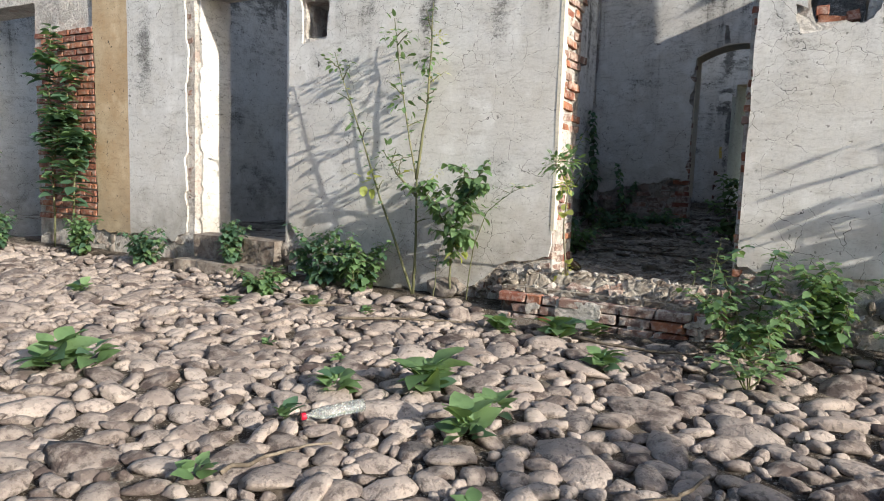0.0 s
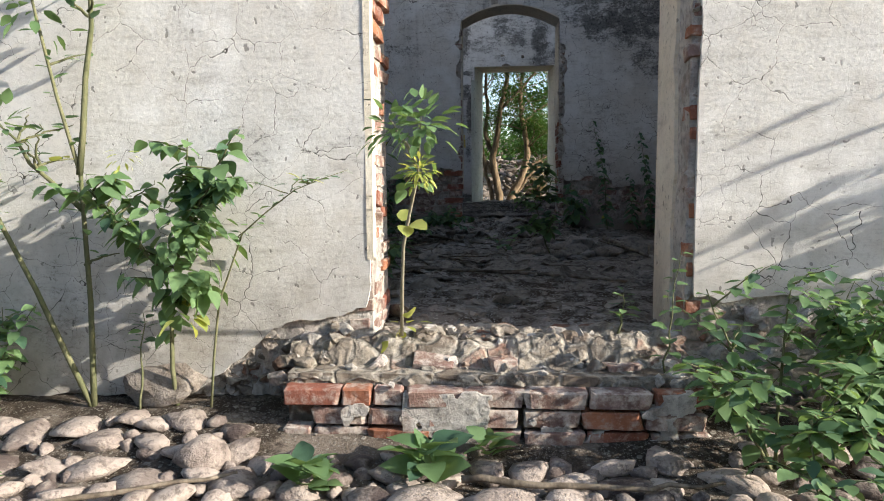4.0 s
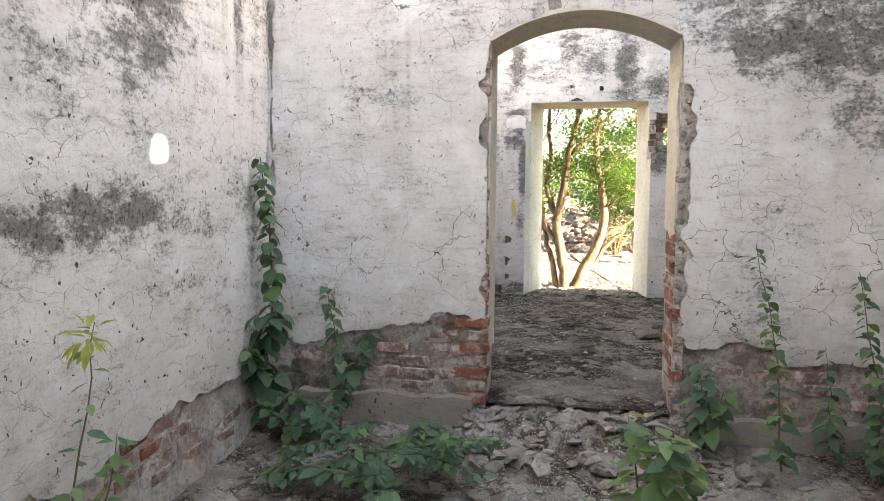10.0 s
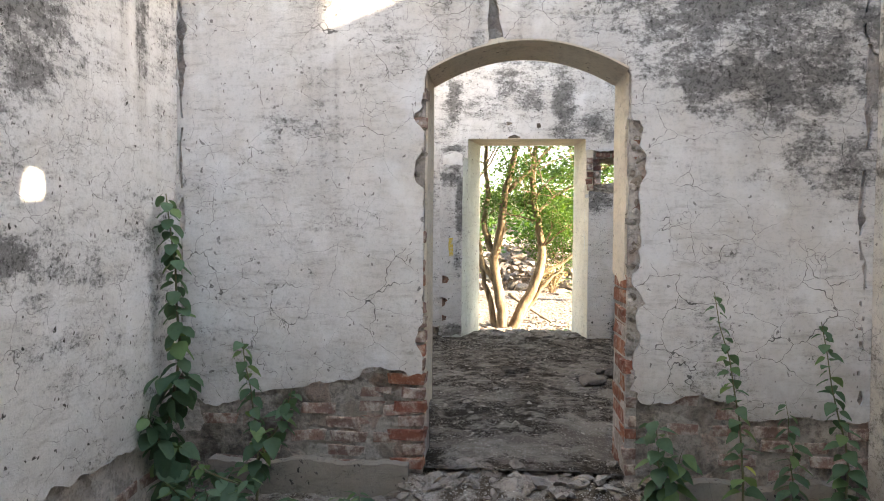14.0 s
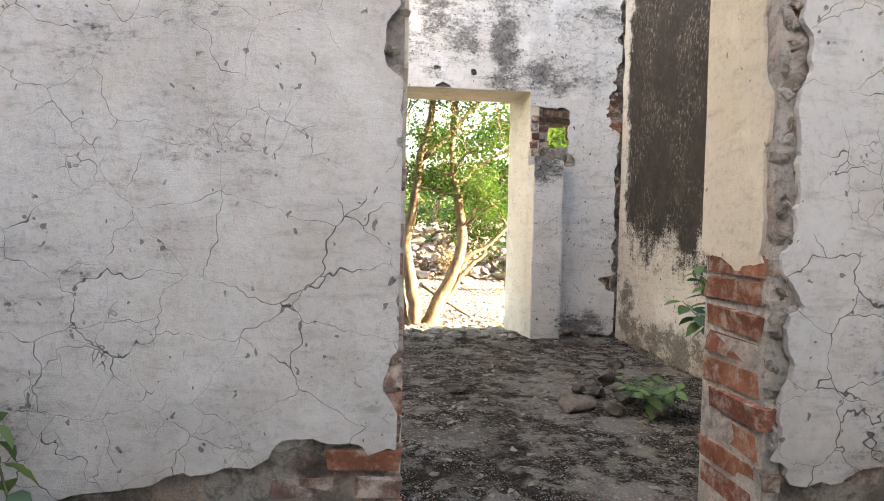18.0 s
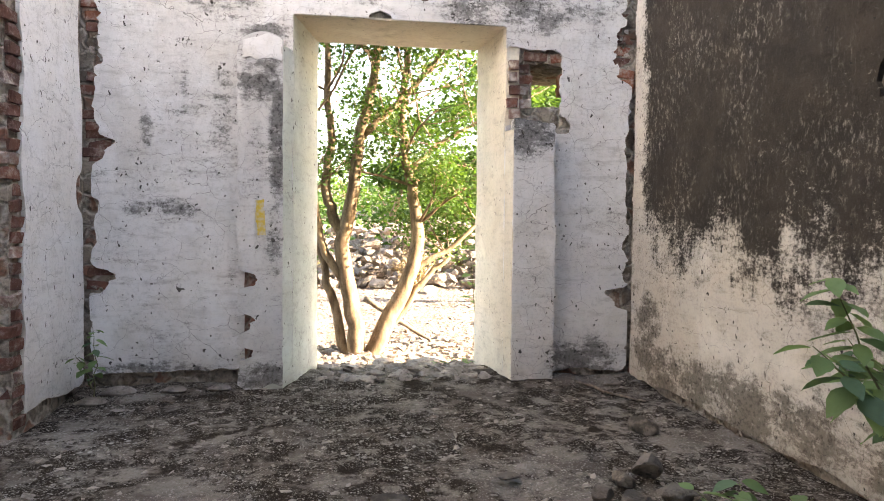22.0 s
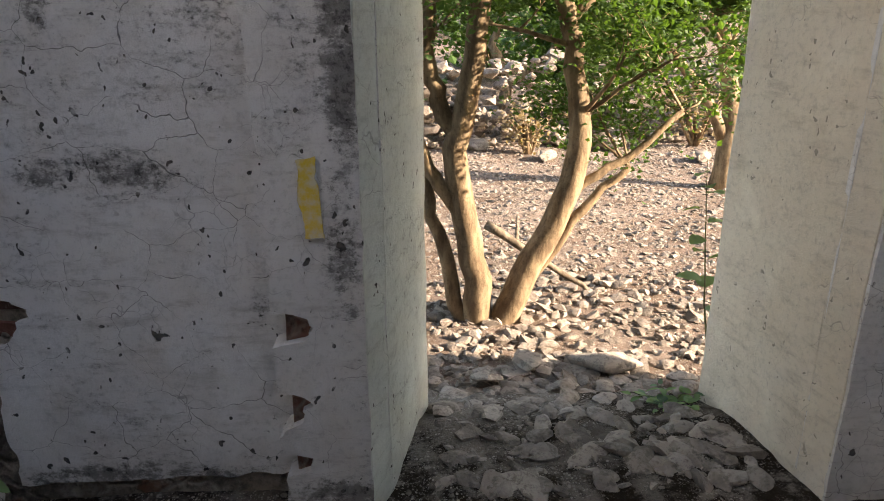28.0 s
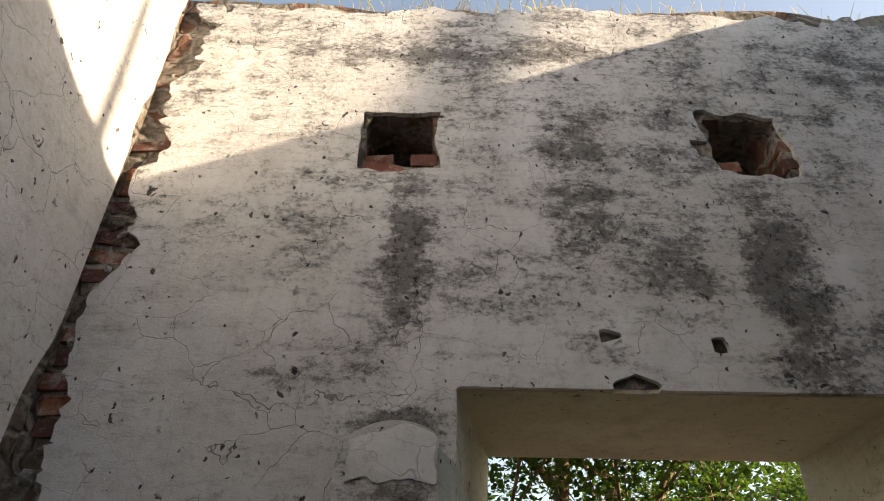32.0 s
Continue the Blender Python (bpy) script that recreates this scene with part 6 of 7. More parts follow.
def plant(name, label, base, stems, leaf=(0.05, 0.09), gap=0.035, start=0.15, kind="oval", mats=((LEAF, 1.0),), seed=1, droop=0.2, thick=0.008, single=True, tufts=(), group="", category="plant", twigs=0, stalk=STEM):
    """A weed: stems as lists of points from the base, leaves spiralling along them. tufts: (centre, radius, count, kind, material, leaf size)."""
    rng = random.Random(seed)
    top = tagged(new(name), label, category, group)
    top.location = base
    spots = []
    lines = [[Vector(p) for p in s] for s in stems]
    for s in list(lines):
        for _ in range(twigs):
            t = rng.uniform(0.3, 0.95)
            p = along(s, t)
            d = Vector((rng.gauss(0, 1), rng.gauss(0, 1), rng.uniform(0.1, 0.9))).normalized() * rng.uniform(0.1, 0.26)
            lines.append([p, p + d * 0.5 + Vector((0, 0, 0.01)), p + d])
    for n, s in enumerate(lines):
        r = thick if n < len(stems) else thick * 0.5
        bm = bmesh.new()
        fine = [along(s, k / 8) + Vector((rng.gauss(0, 0.006), rng.gauss(0, 0.006), 0)) * (k > 0) for k in range(9)]
        tube(bm, fine, [r * (1 - 0.75 * k / 8) for k in range(9)], 6)
        part("stem", bm, stalk, top)
        length = sum((b - a).length for a, b in zip(fine, fine[1:]))
        count = max(2, int(length * (1 - start) / gap))
        a0 = rng.uniform(0, 6.3)
        for k in range(count):
            t = start + (1 - start) * (k + rng.random() * 0.6) / count if n < len(stems) else 0.25 + 0.75 * (k + 0.5) / count
            p = along(fine, min(t, 0.999))
            az = a0 + k * 2.4 + rng.gauss(0, 0.3)
            d = Vector((math.cos(az), math.sin(az), rng.gauss(0.35 - droop, 0.25)))
            size = rng.uniform(*leaf) * (1.15 - 0.5 * t)
            spots.append((p + d.normalized() * 0.012, d, size, kind, None))
    for c, rad, cnt, kd, mt, sz in tufts:
        for _ in range(cnt):
            d = Vector((rng.gauss(0, 1), rng.gauss(0, 1), rng.gauss(0.2, 0.8))).normalized()
            spots.append((Vector(c) + d * rad * rng.uniform(0.2, 1.0), d + Vector((0, 0, -droop)), rng.uniform(*sz), kd, mt))
    heap = {}
    for p, d, size, kd, mt in spots:
        if mt is None:
            q, mt = rng.random(), mats[-1][0]
            for m_, share in mats:
                if q < share:
                    mt = m_
                    break
        me = leaf_data(kd, mt, rng.randrange(5))
        m = facing(p, d, Vector((rng.gauss(0, 0.25), rng.gauss(0, 0.25), 1)), size)
        if single:
            ob = new("leaf", me)
            ob.parent, ob.matrix_basis = top, m
        else:
            V, F = heap.setdefault(mt.name, ([], []))
            n = len(V)
            V += [m @ v.co for v in me.vertices]
            F += [[i + n for i in f.vertices] for f in me.polygons]
    for nm, (V, F) in heap.items():
        mesh_object("foliage", V, F, bpy.data.materials[nm], top, smooth=True)
    return top


GREEN = ((LEAF, 0.55), (LEAF_B, 0.92), (YELLOW, 1.0))
COOL = ((LEAF_B, 0.75), (LEAF, 1.0))
FRESH = ((LEAF, 0.8), (LEAF_B, 1.0))
# street side
plant("wild_tobacco", "tall spindly weed with sparse grey-green leaves against the facade", (-2.25, -0.12, 0.1), [
    [(0, 0, 0), (0.01, -0.02, 0.5), (0.02, -0.03, 1.05), (-0.12, -0.05, 1.7), (-0.24, -0.05, 2.45)],
    [(0.02, -0.03, 1.05), (0.1, -0.04, 1.6), (0.14, -0.05, 2.1), (0.16, -0.05, 2.55)],
    [(0, 0, 0), (-0.22, -0.03, 0.55), (-0.47, -0.05, 1.15), (-0.68, -0.05, 1.7), (-0.9, -0.05, 2.2)],
    [(0.02, -0.02, 0.9), (-0.15, -0.1, 1.1), (-0.28, -0.12, 1.3)]],
    leaf=(0.05, 0.09), gap=0.045, start=0.35, mats=GREEN, seed=2, thick=0.014, twigs=5,
    tufts=(((0.2, -0.05, 2.25), 0.08, 14, "narrow", YELLOW, (0.03, 0.05)), ((0.17, -0.05, 1.95), 0.07, 12, "narrow", YELLOW, (0.03, 0.05)), ((-0.24, -0.12, 1.25), 0.12, 16, "oval", LEAF, (0.05, 0.08)), ((-0.5, -0.06, 1.0), 0.09, 8, "round", YELLOW, (0.07, 0.1)), ((-0.85, -0.05, 2.1), 0.15, 16, "oval", LEAF, (0.05, 0.08)), ((-0.2, -0.06, 2.3), 0.2, 24, "oval", LEAF, (0.05, 0.08)), ((0.12, -0.06, 2.1), 0.2, 24, "oval", LEAF, (0.05, 0.08)), ((-0.1, -0.1, 1.75), 0.18, 18, "oval", LEAF, (0.05, 0.08)), ((-0.65, -0.06, 1.55), 0.15, 14, "oval", LEAF, (0.05, 0.08))))
plant("wild_tobacco", "bushy green weed with dense oval leaves by the facade", (-1.86, -0.12, 0.1), [
    [(0, 0, 0), (0.0, -0.02, 0.4), (0.05, -0.04, 0.7), (0.1, -0.04, 0.95), (0.12, -0.04, 1.2)],
    [(0.02, -0.04, 0.7), (0.16, -0.08, 0.9), (0.28, -0.08, 1.0)],
    [(0.02, -0.04, 0.6), (-0.15, -0.12, 0.85), (-0.28, -0.12, 1.0)],
    [(0.05, -0.04, 0.75), (0.2, -0.1, 0.95), (0.28, -0.1, 1.08)]],
    leaf=(0.065, 0.11), gap=0.018, start=0.22, kind="broad", mats=FRESH, seed=3, thick=0.011, droop=0.8, twigs=7,
    tufts=(((0.06, -0.06, 0.8), 0.26, 80, "oval", LEAF, (0.06, 0.1)), ((0.1, -0.05, 0.6), 0.14, 34, "broad", LEAF, (0.075, 0.115)), ((0.1, -0.08, 0.42), 0.07, 5, "broad", YELLOW, (0.07, 0.095)), ((-0.1, -0.15, 1.1), 0.06, 14, "narrow", YELLOW, (0.03, 0.05))))
plant("wild_tobacco", "thin arching shoot with sparse small leaves", (-1.7, -0.14, 0.1), [[(0, 0, 0), (0.06, -0.02, 0.5), (0.2, -0.06, 0.8), (0.42, -0.08, 0.98), (0.66, -0.08, 1.06)]], leaf=(0.04, 0.07), gap=0.03, start=0.45, mats=GREEN, seed=6, thick=0.006, twigs=5)
plant("weed", "small leafy sprig beside the taller weeds", (-2.02, -0.15, 0.1), [[(0, 0, 0), (0.02, 0, 0.25), (0.04, 0, 0.45)]], leaf=(0.06, 0.09), gap=0.016, start=0.6, mats=COOL, seed=4, thick=0.006)
plant("wild_tobacco", "young weed with leafy crown and yellow pods in the doorway", (-0.87, 0.03, 0.42), [
    [(0, 0, 0), (0.03, -0.2, 0.32), (0.07, -0.32, 0.54), (0.11, -0.42, 0.67), (0.14, -0.5, 0.74), (0.16, -0.56, 0.83), (0.16, -0.6, 0.93)],
    [(0.14, -0.5, 0.74), (0.08, -0.56, 0.85), (0.03, -0.58, 0.93)]],
    leaf=(0.05, 0.085), gap=0.035, start=0.5, mats=((LEAF, 0.8), (LEAF_B, 1.0)), seed=5, thick=0.009, stalk=TWIG,
    tufts=(((0.16, -0.59, 0.88), 0.14, 60, "oval", LEAF, (0.045, 0.075)), ((0.06, -0.57, 0.87), 0.12, 30, "oval", LEAF, (0.045, 0.075)), ((0.15, -0.57, 0.72), 0.065, 60, "narrow", YELLOW, (0.03, 0.045)), ((0.12, -0.48, 0.68), 0.06, 5, "round", LEAF, (0.06, 0.085)), ((0.05, -0.32, 0.52), 0.06, 3, "round", YELLOW, (0.06, 0.08)), ((0.02, -0.05, 0.05), 0.1, 10, "oval", YELLOW, (0.05, 0.08))))
for k, (x, y, w, h) in enumerate(((-3.15, -0.28, 0.4, 0.62), (-2.78, -0.26, 0.3, 0.55), (-3.55, -0.62, 0.3, 0.3), (-5.65, -0.35, 0.4, 0.45), (-6.95, -0.3, 0.4, 0.55), (-8.8, -0.6, 0.5, 1.5), (-8.4, -0.5, 0.4, 0.6), (1.0, -0.3, 0.3, 0.62), (1.55, -0.45, 0.3, 0.4), (-4.45, -0.2, 0.15, 0.5))):
    rk = random.Random(40 + k)
    plant("weed_bush", "low leafy weed at the foot of the facade", (x, y, street_z(x, y) if k != 9 else 0.19), [[(0, 0, 0), (rk.gauss(0, w * 0.35), rk.gauss(0, 0.08), h * 0.5), (rk.gauss(0, w * 0.6), rk.gauss(0, 0.12), h * rk.uniform(0.7, 1.0))] for _ in range(11)],
          leaf=(0.06, 0.105), gap=0.017, start=0.15, kind="broad", droop=0.6, mats=FRESH if k % 3 else COOL, seed=50 + k, thick=0.006, single=k in (0, 1, 7), group="weeds along the facade")
for k, (x, y, z, h) in enumerate(((-7.65, -0.2, 0.1, 2.8), (-7.3, -0.18, 0.1, 2.4))):
    plant("climbing_weed", "tall leafy weed growing up the brick pier", (x, y, z), [[(0, 0, 0), (0.05 + 0.1 * k, -0.02, h * 0.4), (-0.05, 0.0, h * 0.7), (0.02, 0.02, h)], [(0.03, 0, h * 0.4), (0.25, -0.05, h * 0.55), (0.4, -0.05, h * 0.62)]],
          leaf=(0.12, 0.2), gap=0.02, start=0.2, kind="broad", mats=COOL, seed=70 + k, thick=0.015, single=False, twigs=14)
plant("weed_bush", "sprawling fresh green weed beside the steps", (0.56, -0.5, 0.03), [
    [(0, 0, 0), (-0.1, 0.05, 0.35), (-0.25, 0.05, 0.68)], [(0, 0, 0), (0.05, 0.1, 0.4), (0.1, 0.15, 0.72)], [(0, 0, 0), (0.2, -0.05, 0.35), (0.45, 0.0, 0.7)], [(0, 0, 0), (-0.15, -0.1, 0.25), (-0.3, -0.12, 0.42)],
    [(0, 0, 0), (0.12, -0.3, 0.3), (0.15, -0.55, 0.12)], [(0, 0, 0), (0.0, -0.25, 0.3), (-0.05, -0.45, 0.1)], [(0, 0, 0), (0.3, 0.1, 0.4), (0.5, 0.15, 0.6)]],
    leaf=(0.065, 0.11), gap=0.017, start=0.25, mats=FRESH, seed=80, kind="oval", thick=0.008, droop=0.5, twigs=7)
plant("weed_bush", "leafy weed spreading over the cobbles", (0.62, -1.2, 0.03), [[(0, 0, 0), (0.1 * math.cos(a), 0.12 * math.sin(a), 0.16), (0.26 * math.cos(a), 0.26 * math.sin(a), 0.2)] for a in (0.2, 1.3, 2.4, 3.6, 4.7, 5.6)], leaf=(0.06, 0.1), gap=0.02, start=0.25, mats=FRESH, seed=81, thick=0.006)
# bush out of view, added to throw shade over the cobbles on the right
plant("weed_bush", "unseen tall bush added to shade the near cobbles", (4.3, -3.9, 0.0), [[(0, 0, 0), (0.3 * math.cos(a), 0.4 * math.sin(a), 0.9), (0.5 * math.cos(a), 0.7 * math.sin(a), 1.9)] for a in (0, 0.8, 1.6, 2.4, 3.2, 4.0, 4.8, 5.6)], leaf=(0.12, 0.2), gap=0.02, start=0.1, kind="broad", mats=FRESH, seed=84, thick=0.015, single=False, twigs=8)
plant("sapling", "thin leafy sprout beside the door jamb", (0.25, -0.17, 0.3), [[(0, 0, 0), (0.02, 0.02, 0.25), (0.06, 0.03, 0.52)]], leaf=(0.04, 0.07), gap=0.025, start=0.15, kind="round", mats=FRESH, seed=82, thick=0.005)
plant("weed", "small plant rooted on the threshold", (0.1, 0.08, 0.42), [[(0, 0, 0), (0.02, 0, 0.1), (0.03, 0, 0.2)]], leaf=(0.06, 0.1), gap=0.012, start=0.3, mats=FRESH, seed=83, thick=0.006)
for k, (x, y, h) in enumerate(((2.1, -0.34, 1.55), (2.75, -0.4, 2.1), (3.3, -0.45, 2.5), (2.45, -0.3, 1.7))):
    plant("wild_tobacco", "slender leafy weed beside the facade", (x, y, 0.03), [[(0, 0, 0), (0.05, 0.02, h * 0.5), (-0.05, 0.03, h)], [(0.04, 0, h * 0.45), (0.2, 0, h * 0.7), (0.3, 0, h * 0.9)]], leaf=(0.14, 0.22), gap=0.06, start=0.3, mats=GREEN, seed=90 + k, thick=0.012, single=False, twigs=4, group="weeds along the facade")


def rosette(label, x, y, r, seed, n=9):
    rk = random.Random(seed)
    top = tagged(new("rosette_weed"), label, "plant", "weeds among the cobbles")
    top.location = (x, y, street_z(x, y) + 0.02)
    n = int(1.6 * n)
    for k in range(n):
        a = k * 2.4 + rk.gauss(0, 0.3)
        d = Vector((math.cos(a), math.sin(a), rk.uniform(0.1, 1.05)))
        ob = new("leaf", leaf_data("broad", LEAF if rk.random() < 0.85 else LEAF_B, rk.randrange(5)))
        ob.parent, ob.matrix_basis = top, facing(Vector((d.x * 0.12 * r, d.y * 0.12 * r, 0.55 * r * k / n)), d, Vector((rk.gauss(0, 0.4), rk.gauss(0, 0.4), 1)), r * rk.uniform(0.4, 0.85))
    return top


for k, (x, y, r, n) in enumerate(((-0.86, -2.2, 0.25, 14), (-0.36, -2.72, 0.2, 11), (-0.38, -2.4, 0.14, 7), (-1.25, -2.48, 0.19, 10), (-2.78, -3.06, 0.26, 13), (-2.62, -2.95, 0.2, 8), (-1.12, -0.66, 0.18, 12), (-0.7, -0.57, 0.21, 12), (-0.48, -0.42, 0.14, 7), (-0.2, -1.2, 0.16, 14), (-1.2, -2.92, 0.12, 6), (-1.59, -2.02, 0.08, 5), (-2.2, -2.0, 0.08, 5), (-3.4, -1.2, 0.12, 7), (-2.9, -0.75, 0.13, 9), (-0.05, -3.25, 0.1, 5), (-4.9, -1.6, 0.15, 8), (-1.05, -3.55, 0.12, 6), (-2.3, -0.75, 0.1, 8))):
    rosette("broad-leaved green weed between the cobbles", x, y, r, 120 + k, n)

# first room
plant("climbing_weed", "tall weed with large heart-shaped leaves in the corner", (-2.2, 4.98, 0.5), [[(0, 0, 0), (-0.05, 0.02, 0.4), (0.02, 0.03, 0.9), (0.0, 0.03, 1.4), (-0.06, 0.03, 1.8)], [(-0.02, 0.02, 0.3), (-0.08, -0.1, 0.5), (-0.05, -0.18, 0.62)]], leaf=(0.09, 0.145), gap=0.02, start=0.08, kind="round", mats=COOL, seed=131, thick=0.012, droop=1.0,
      tufts=(((0.0, 0.0, 0.7), 0.14, 16, "broad", LEAF_B, (0.1, 0.16)), ((0.0, 0.0, 0.35), 0.12, 12, "broad", LEAF_B, (0.1, 0.15))))
plant("weed", "leafy weed at the foot of the white wall", (-1.72, 4.97, 0.55), [[(0, 0, 0), (0.0, 0, 0.4), (-0.08, 0, 0.95)], [(0, 0, 0.25), (0.15, -0.03, 0.5), (0.22, -0.05, 0.68)], [(0, 0, 0.1), (-0.2, -0.08, 0.2), (-0.3, -0.1, 0.28)]], leaf=(0.085, 0.13), gap=0.018, start=0.25, kind="broad", mats=COOL, seed=132, thick=0.008, droop=0.9)
plant("weed_bush", "low dark green weed by the wall", (-1.95, 4.85, 0.5), [[(0, 0, 0), (0.14 * math.cos(a), 0.1 * math.sin(a), 0.15), (0.24 * math.cos(a), 0.18 * math.sin(a), 0.27)] for a in (0, 1.2, 2.4, 3.6, 5)], leaf=(0.09, 0.13), gap=0.016, mats=COOL, seed=133, droop=0.6, thick=0.005)
plant("leafy_branch", "long leafy branch sprawling over the floor", (-1.95, 4.25, 0.5), [[(0, 0, 0.03), (0.4, 0.05, 0.13), (0.85, 0.18, 0.2), (1.3, 0.3, 0.22)], [(0.3, 0.04, 0.1), (0.55, -0.1, 0.14), (0.85, -0.16, 0.1)], [(0.5, 0.08, 0.14), (0.8, 0.3, 0.2), (1.1, 0.4, 0.18)], [(0.1, 0, 0.06), (0.2, 0.2, 0.15), (0.45, 0.3, 0.2)], [(0.8, 0.17, 0.2), (1.0, 0.05, 0.18), (1.25, 0.05, 0.12)]], leaf=(0.07, 0.115), gap=0.013, start=0.04, kind="oval", mats=COOL, seed=134, thick=0.008, droop=0.7, twigs=4)
plant("weed", "tall pale green weed with lobed leaves on the floor", (0.08, 3.25, 0.45), [[(0, 0, 0), (-0.08, 0, 0.2), (-0.14, 0, 0.5), (-0.2, 0, 0.88)], [(-0.12, 0, 0.42), (-0.02, 0.03, 0.55), (0.03, 0.03, 0.7)], [(-0.12, 0, 0.4), (-0.25, -0.02, 0.5), (-0.34, -0.02, 0.58)], [(-0.08, 0, 0.2), (-0.2, -0.03, 0.24), (-0.26, -0.03, 0.27)], [(-0.04, 0, 0.1), (0.0, 0.02, 0.25), (0.02, 0.02, 0.4)], [(-0.14, 0, 0.5), (-0.05, -0.05, 0.75), (-0.08, -0.05, 0.83)], [(-0.14, 0, 0.5), (0.06, 0.0, 0.52), (0.1, 0.0, 0.5)]], leaf=(0.09, 0.15), gap=0.0085, start=0.3, kind="oval", mats=FRESH, seed=135, thick=0.007, droop=0.55)
plant("weed", "slender weed with paired leaves before the wall", (0.87, 4.8, 0.56), [[(0, 0, 0), (-0.02, 0.02, 0.4), (-0.08, 0.02, 0.8), (-0.19, 0.0, 1.25)]], leaf=(0.07, 0.105), gap=0.024, start=0.02, kind="broad", mats=((LEAF_B, 0.8), (LEAF, 0.93), (YELLOW, 1.0)), seed=136, droop=0.7, thick=0.007)
plant("weed", "slender weed with dark leaves near the corner", (1.36, 4.8, 0.54), [[(0, 0, 0), (0.0, 0.02, 0.35), (-0.06, 0.02, 0.7), (-0.16, 0.0, 1.13)]], leaf=(0.07, 0.11), gap=0.02, start=0.05, kind="broad", mats=((LEAF_B, 0.85), (LEAF, 1.0)), seed=137, droop=0.8, thick=0.007)
plant("weed", "small weed against the damp wall foot", (1.2, 5.05, 0.6), [[(0, 0, 0), (0.0, 0.02, 0.25), (-0.04, 0.03, 0.6)]], leaf=(0.09, 0.13), gap=0.018, start=0.05, mats=COOL, seed=138, droop=0.8, thick=0.005)
plant("weed", "grey-green weed beside the brick jamb", (0.52, 5.05, 0.6), [[(0, 0, 0), (-0.02, 0.0, 0.25), (-0.06, 0.0, 0.5)], [(0, 0, 0.05), (0.06, 0, 0.2), (0.1, 0, 0.32)]], leaf=(0.11, 0.17), gap=0.02, start=0.1, kind="broad", mats=COOL, seed=139, droop=0.8, thick=0.006)
plant("weed_bush", "low spreading weed in the corner", (1.52, 4.92, 0.5), [[(0, 0, 0), (0.1 * math.cos(a), 0.1 * math.sin(a), 0.12), (0.22 * math.cos(a), 0.2 * math.sin(a), 0.15)] for a in (0.4, 1.8, 3, 4.2, 5.4)], leaf=(0.1, 0.15), gap=0.016, mats=COOL, seed=140, droop=0.5, thick=0.005)
plant("weed", "leafy sprig growing from the wall foot", (-2.22, 3.35, 0.5), [[(0, 0, 0), (0.06, 0, 0.3), (0.1, 0.02, 0.58)]], leaf=(0.08, 0.12), gap=0.02, start=0.45, mats=FRESH, seed=141, droop=0.6, thick=0.006)
plant("weed_bush", "leafy weed on the earth floor", (-1.25, 1.4, 0.44), [[(0, 0, 0), (0.12 * math.cos(a), 0.12 * math.sin(a), 0.2), (0.27 * math.cos(a), 0.25 * math.sin(a), 0.3)] for a in (0, 0.9, 1.9, 2.8, 3.8, 4.9, 5.6)], leaf=(0.085, 0.13), gap=0.014, mats=FRESH, seed=142, droop=0.5, thick=0.006)
plant("weed_bush", "green weed by the west wall", (-1.93, 2.85, 0.45), [[(0, 0, 0), (0.12 * math.cos(a), 0.12 * math.sin(a), 0.2), (0.25 * math.cos(a), 0.25 * math.sin(a), 0.3)] for a in (0, 1.2, 2.4, 3.6, 4.9)], leaf=(0.1, 0.15), gap=0.016, mats=COOL, seed=143, droop=0.5, thick=0.006)
plant("weed_bush", "green weed near the east wall", (1.2, 2.75, 0.45), [[(0, 0, 0), (0.12 * math.cos(a), 0.12 * math.sin(a), 0.18), (0.24 * math.cos(a), 0.24 * math.sin(a), 0.26)] for a in (0, 1.2, 2.4, 3.6, 4.9)], leaf=(0.1, 0.16), gap=0.015, mats=FRESH, seed=144, droop=0.5, thick=0.006)
plant("weed", "small weed on the floor", (-0.32, 3.42, 0.45), [[(0, 0, 0), (0.05, 0, 0.1), (0.1, 0, 0.16)], [(0, 0, 0), (-0.08, 0, 0.1), (-0.14, 0, 0.14)]], leaf=(0.07, 0.11), gap=0.02, mats=FRESH, seed=145, thick=0.005)
plant("climbing_weed", "pale weed with narrow leaves just inside the door", (-1.32, 0.95, 0.42), [[(0, 0, 0), (0.05, 0.02, 0.5), (0.12, 0.05, 0.95), (0.22, 0.08, 1.25)], [(0.05, 0.02, 0.5), (0.2, 0.1, 0.8), (0.26, 0.12, 1.0)]], leaf=(0.08, 0.13), gap=0.028, start=0.35, kind="narrow", mats=((LEAF, 0.7), (YELLOW, 1.0)), seed=146, thick=0.007, droop=0.5)
# sapling kept out of view; its arm is shaped to cast a shadow streak
plant("sapling", "unseen sapling added to cast a branch shadow on the middle wall", (3.86, 4.56, 0.0), [[(0, 0, 0), (0.02, 0.03, 2.6), (0, 0, 5.45)], [(0, 0, 5.4), (0, -0.05, 5.8), (0, -0.12, 6.0), (0, -0.3, 5.95), (0, -0.53, 5.76)], [(0, -0.08, 5.85), (0, -0.16, 6.05), (0, -0.2, 6.2)], [(0, -0.02, 5.6), (0.02, 0.04, 5.75), (0.02, 0.08, 5.85)]], leaf=(0.08, 0.13), gap=0.02, start=0.55, kind="oval", mats=COOL, seed=147, thick=0.035, droop=0.4, single=False, category="tree",
      tufts=(((0, -0.1, 5.9), 0.12, 60, "oval", LEAF_B, (0.08, 0.13)), ((0, -0.36, 5.86), 0.07, 30, "oval", LEAF_B, (0.08, 0.13))))
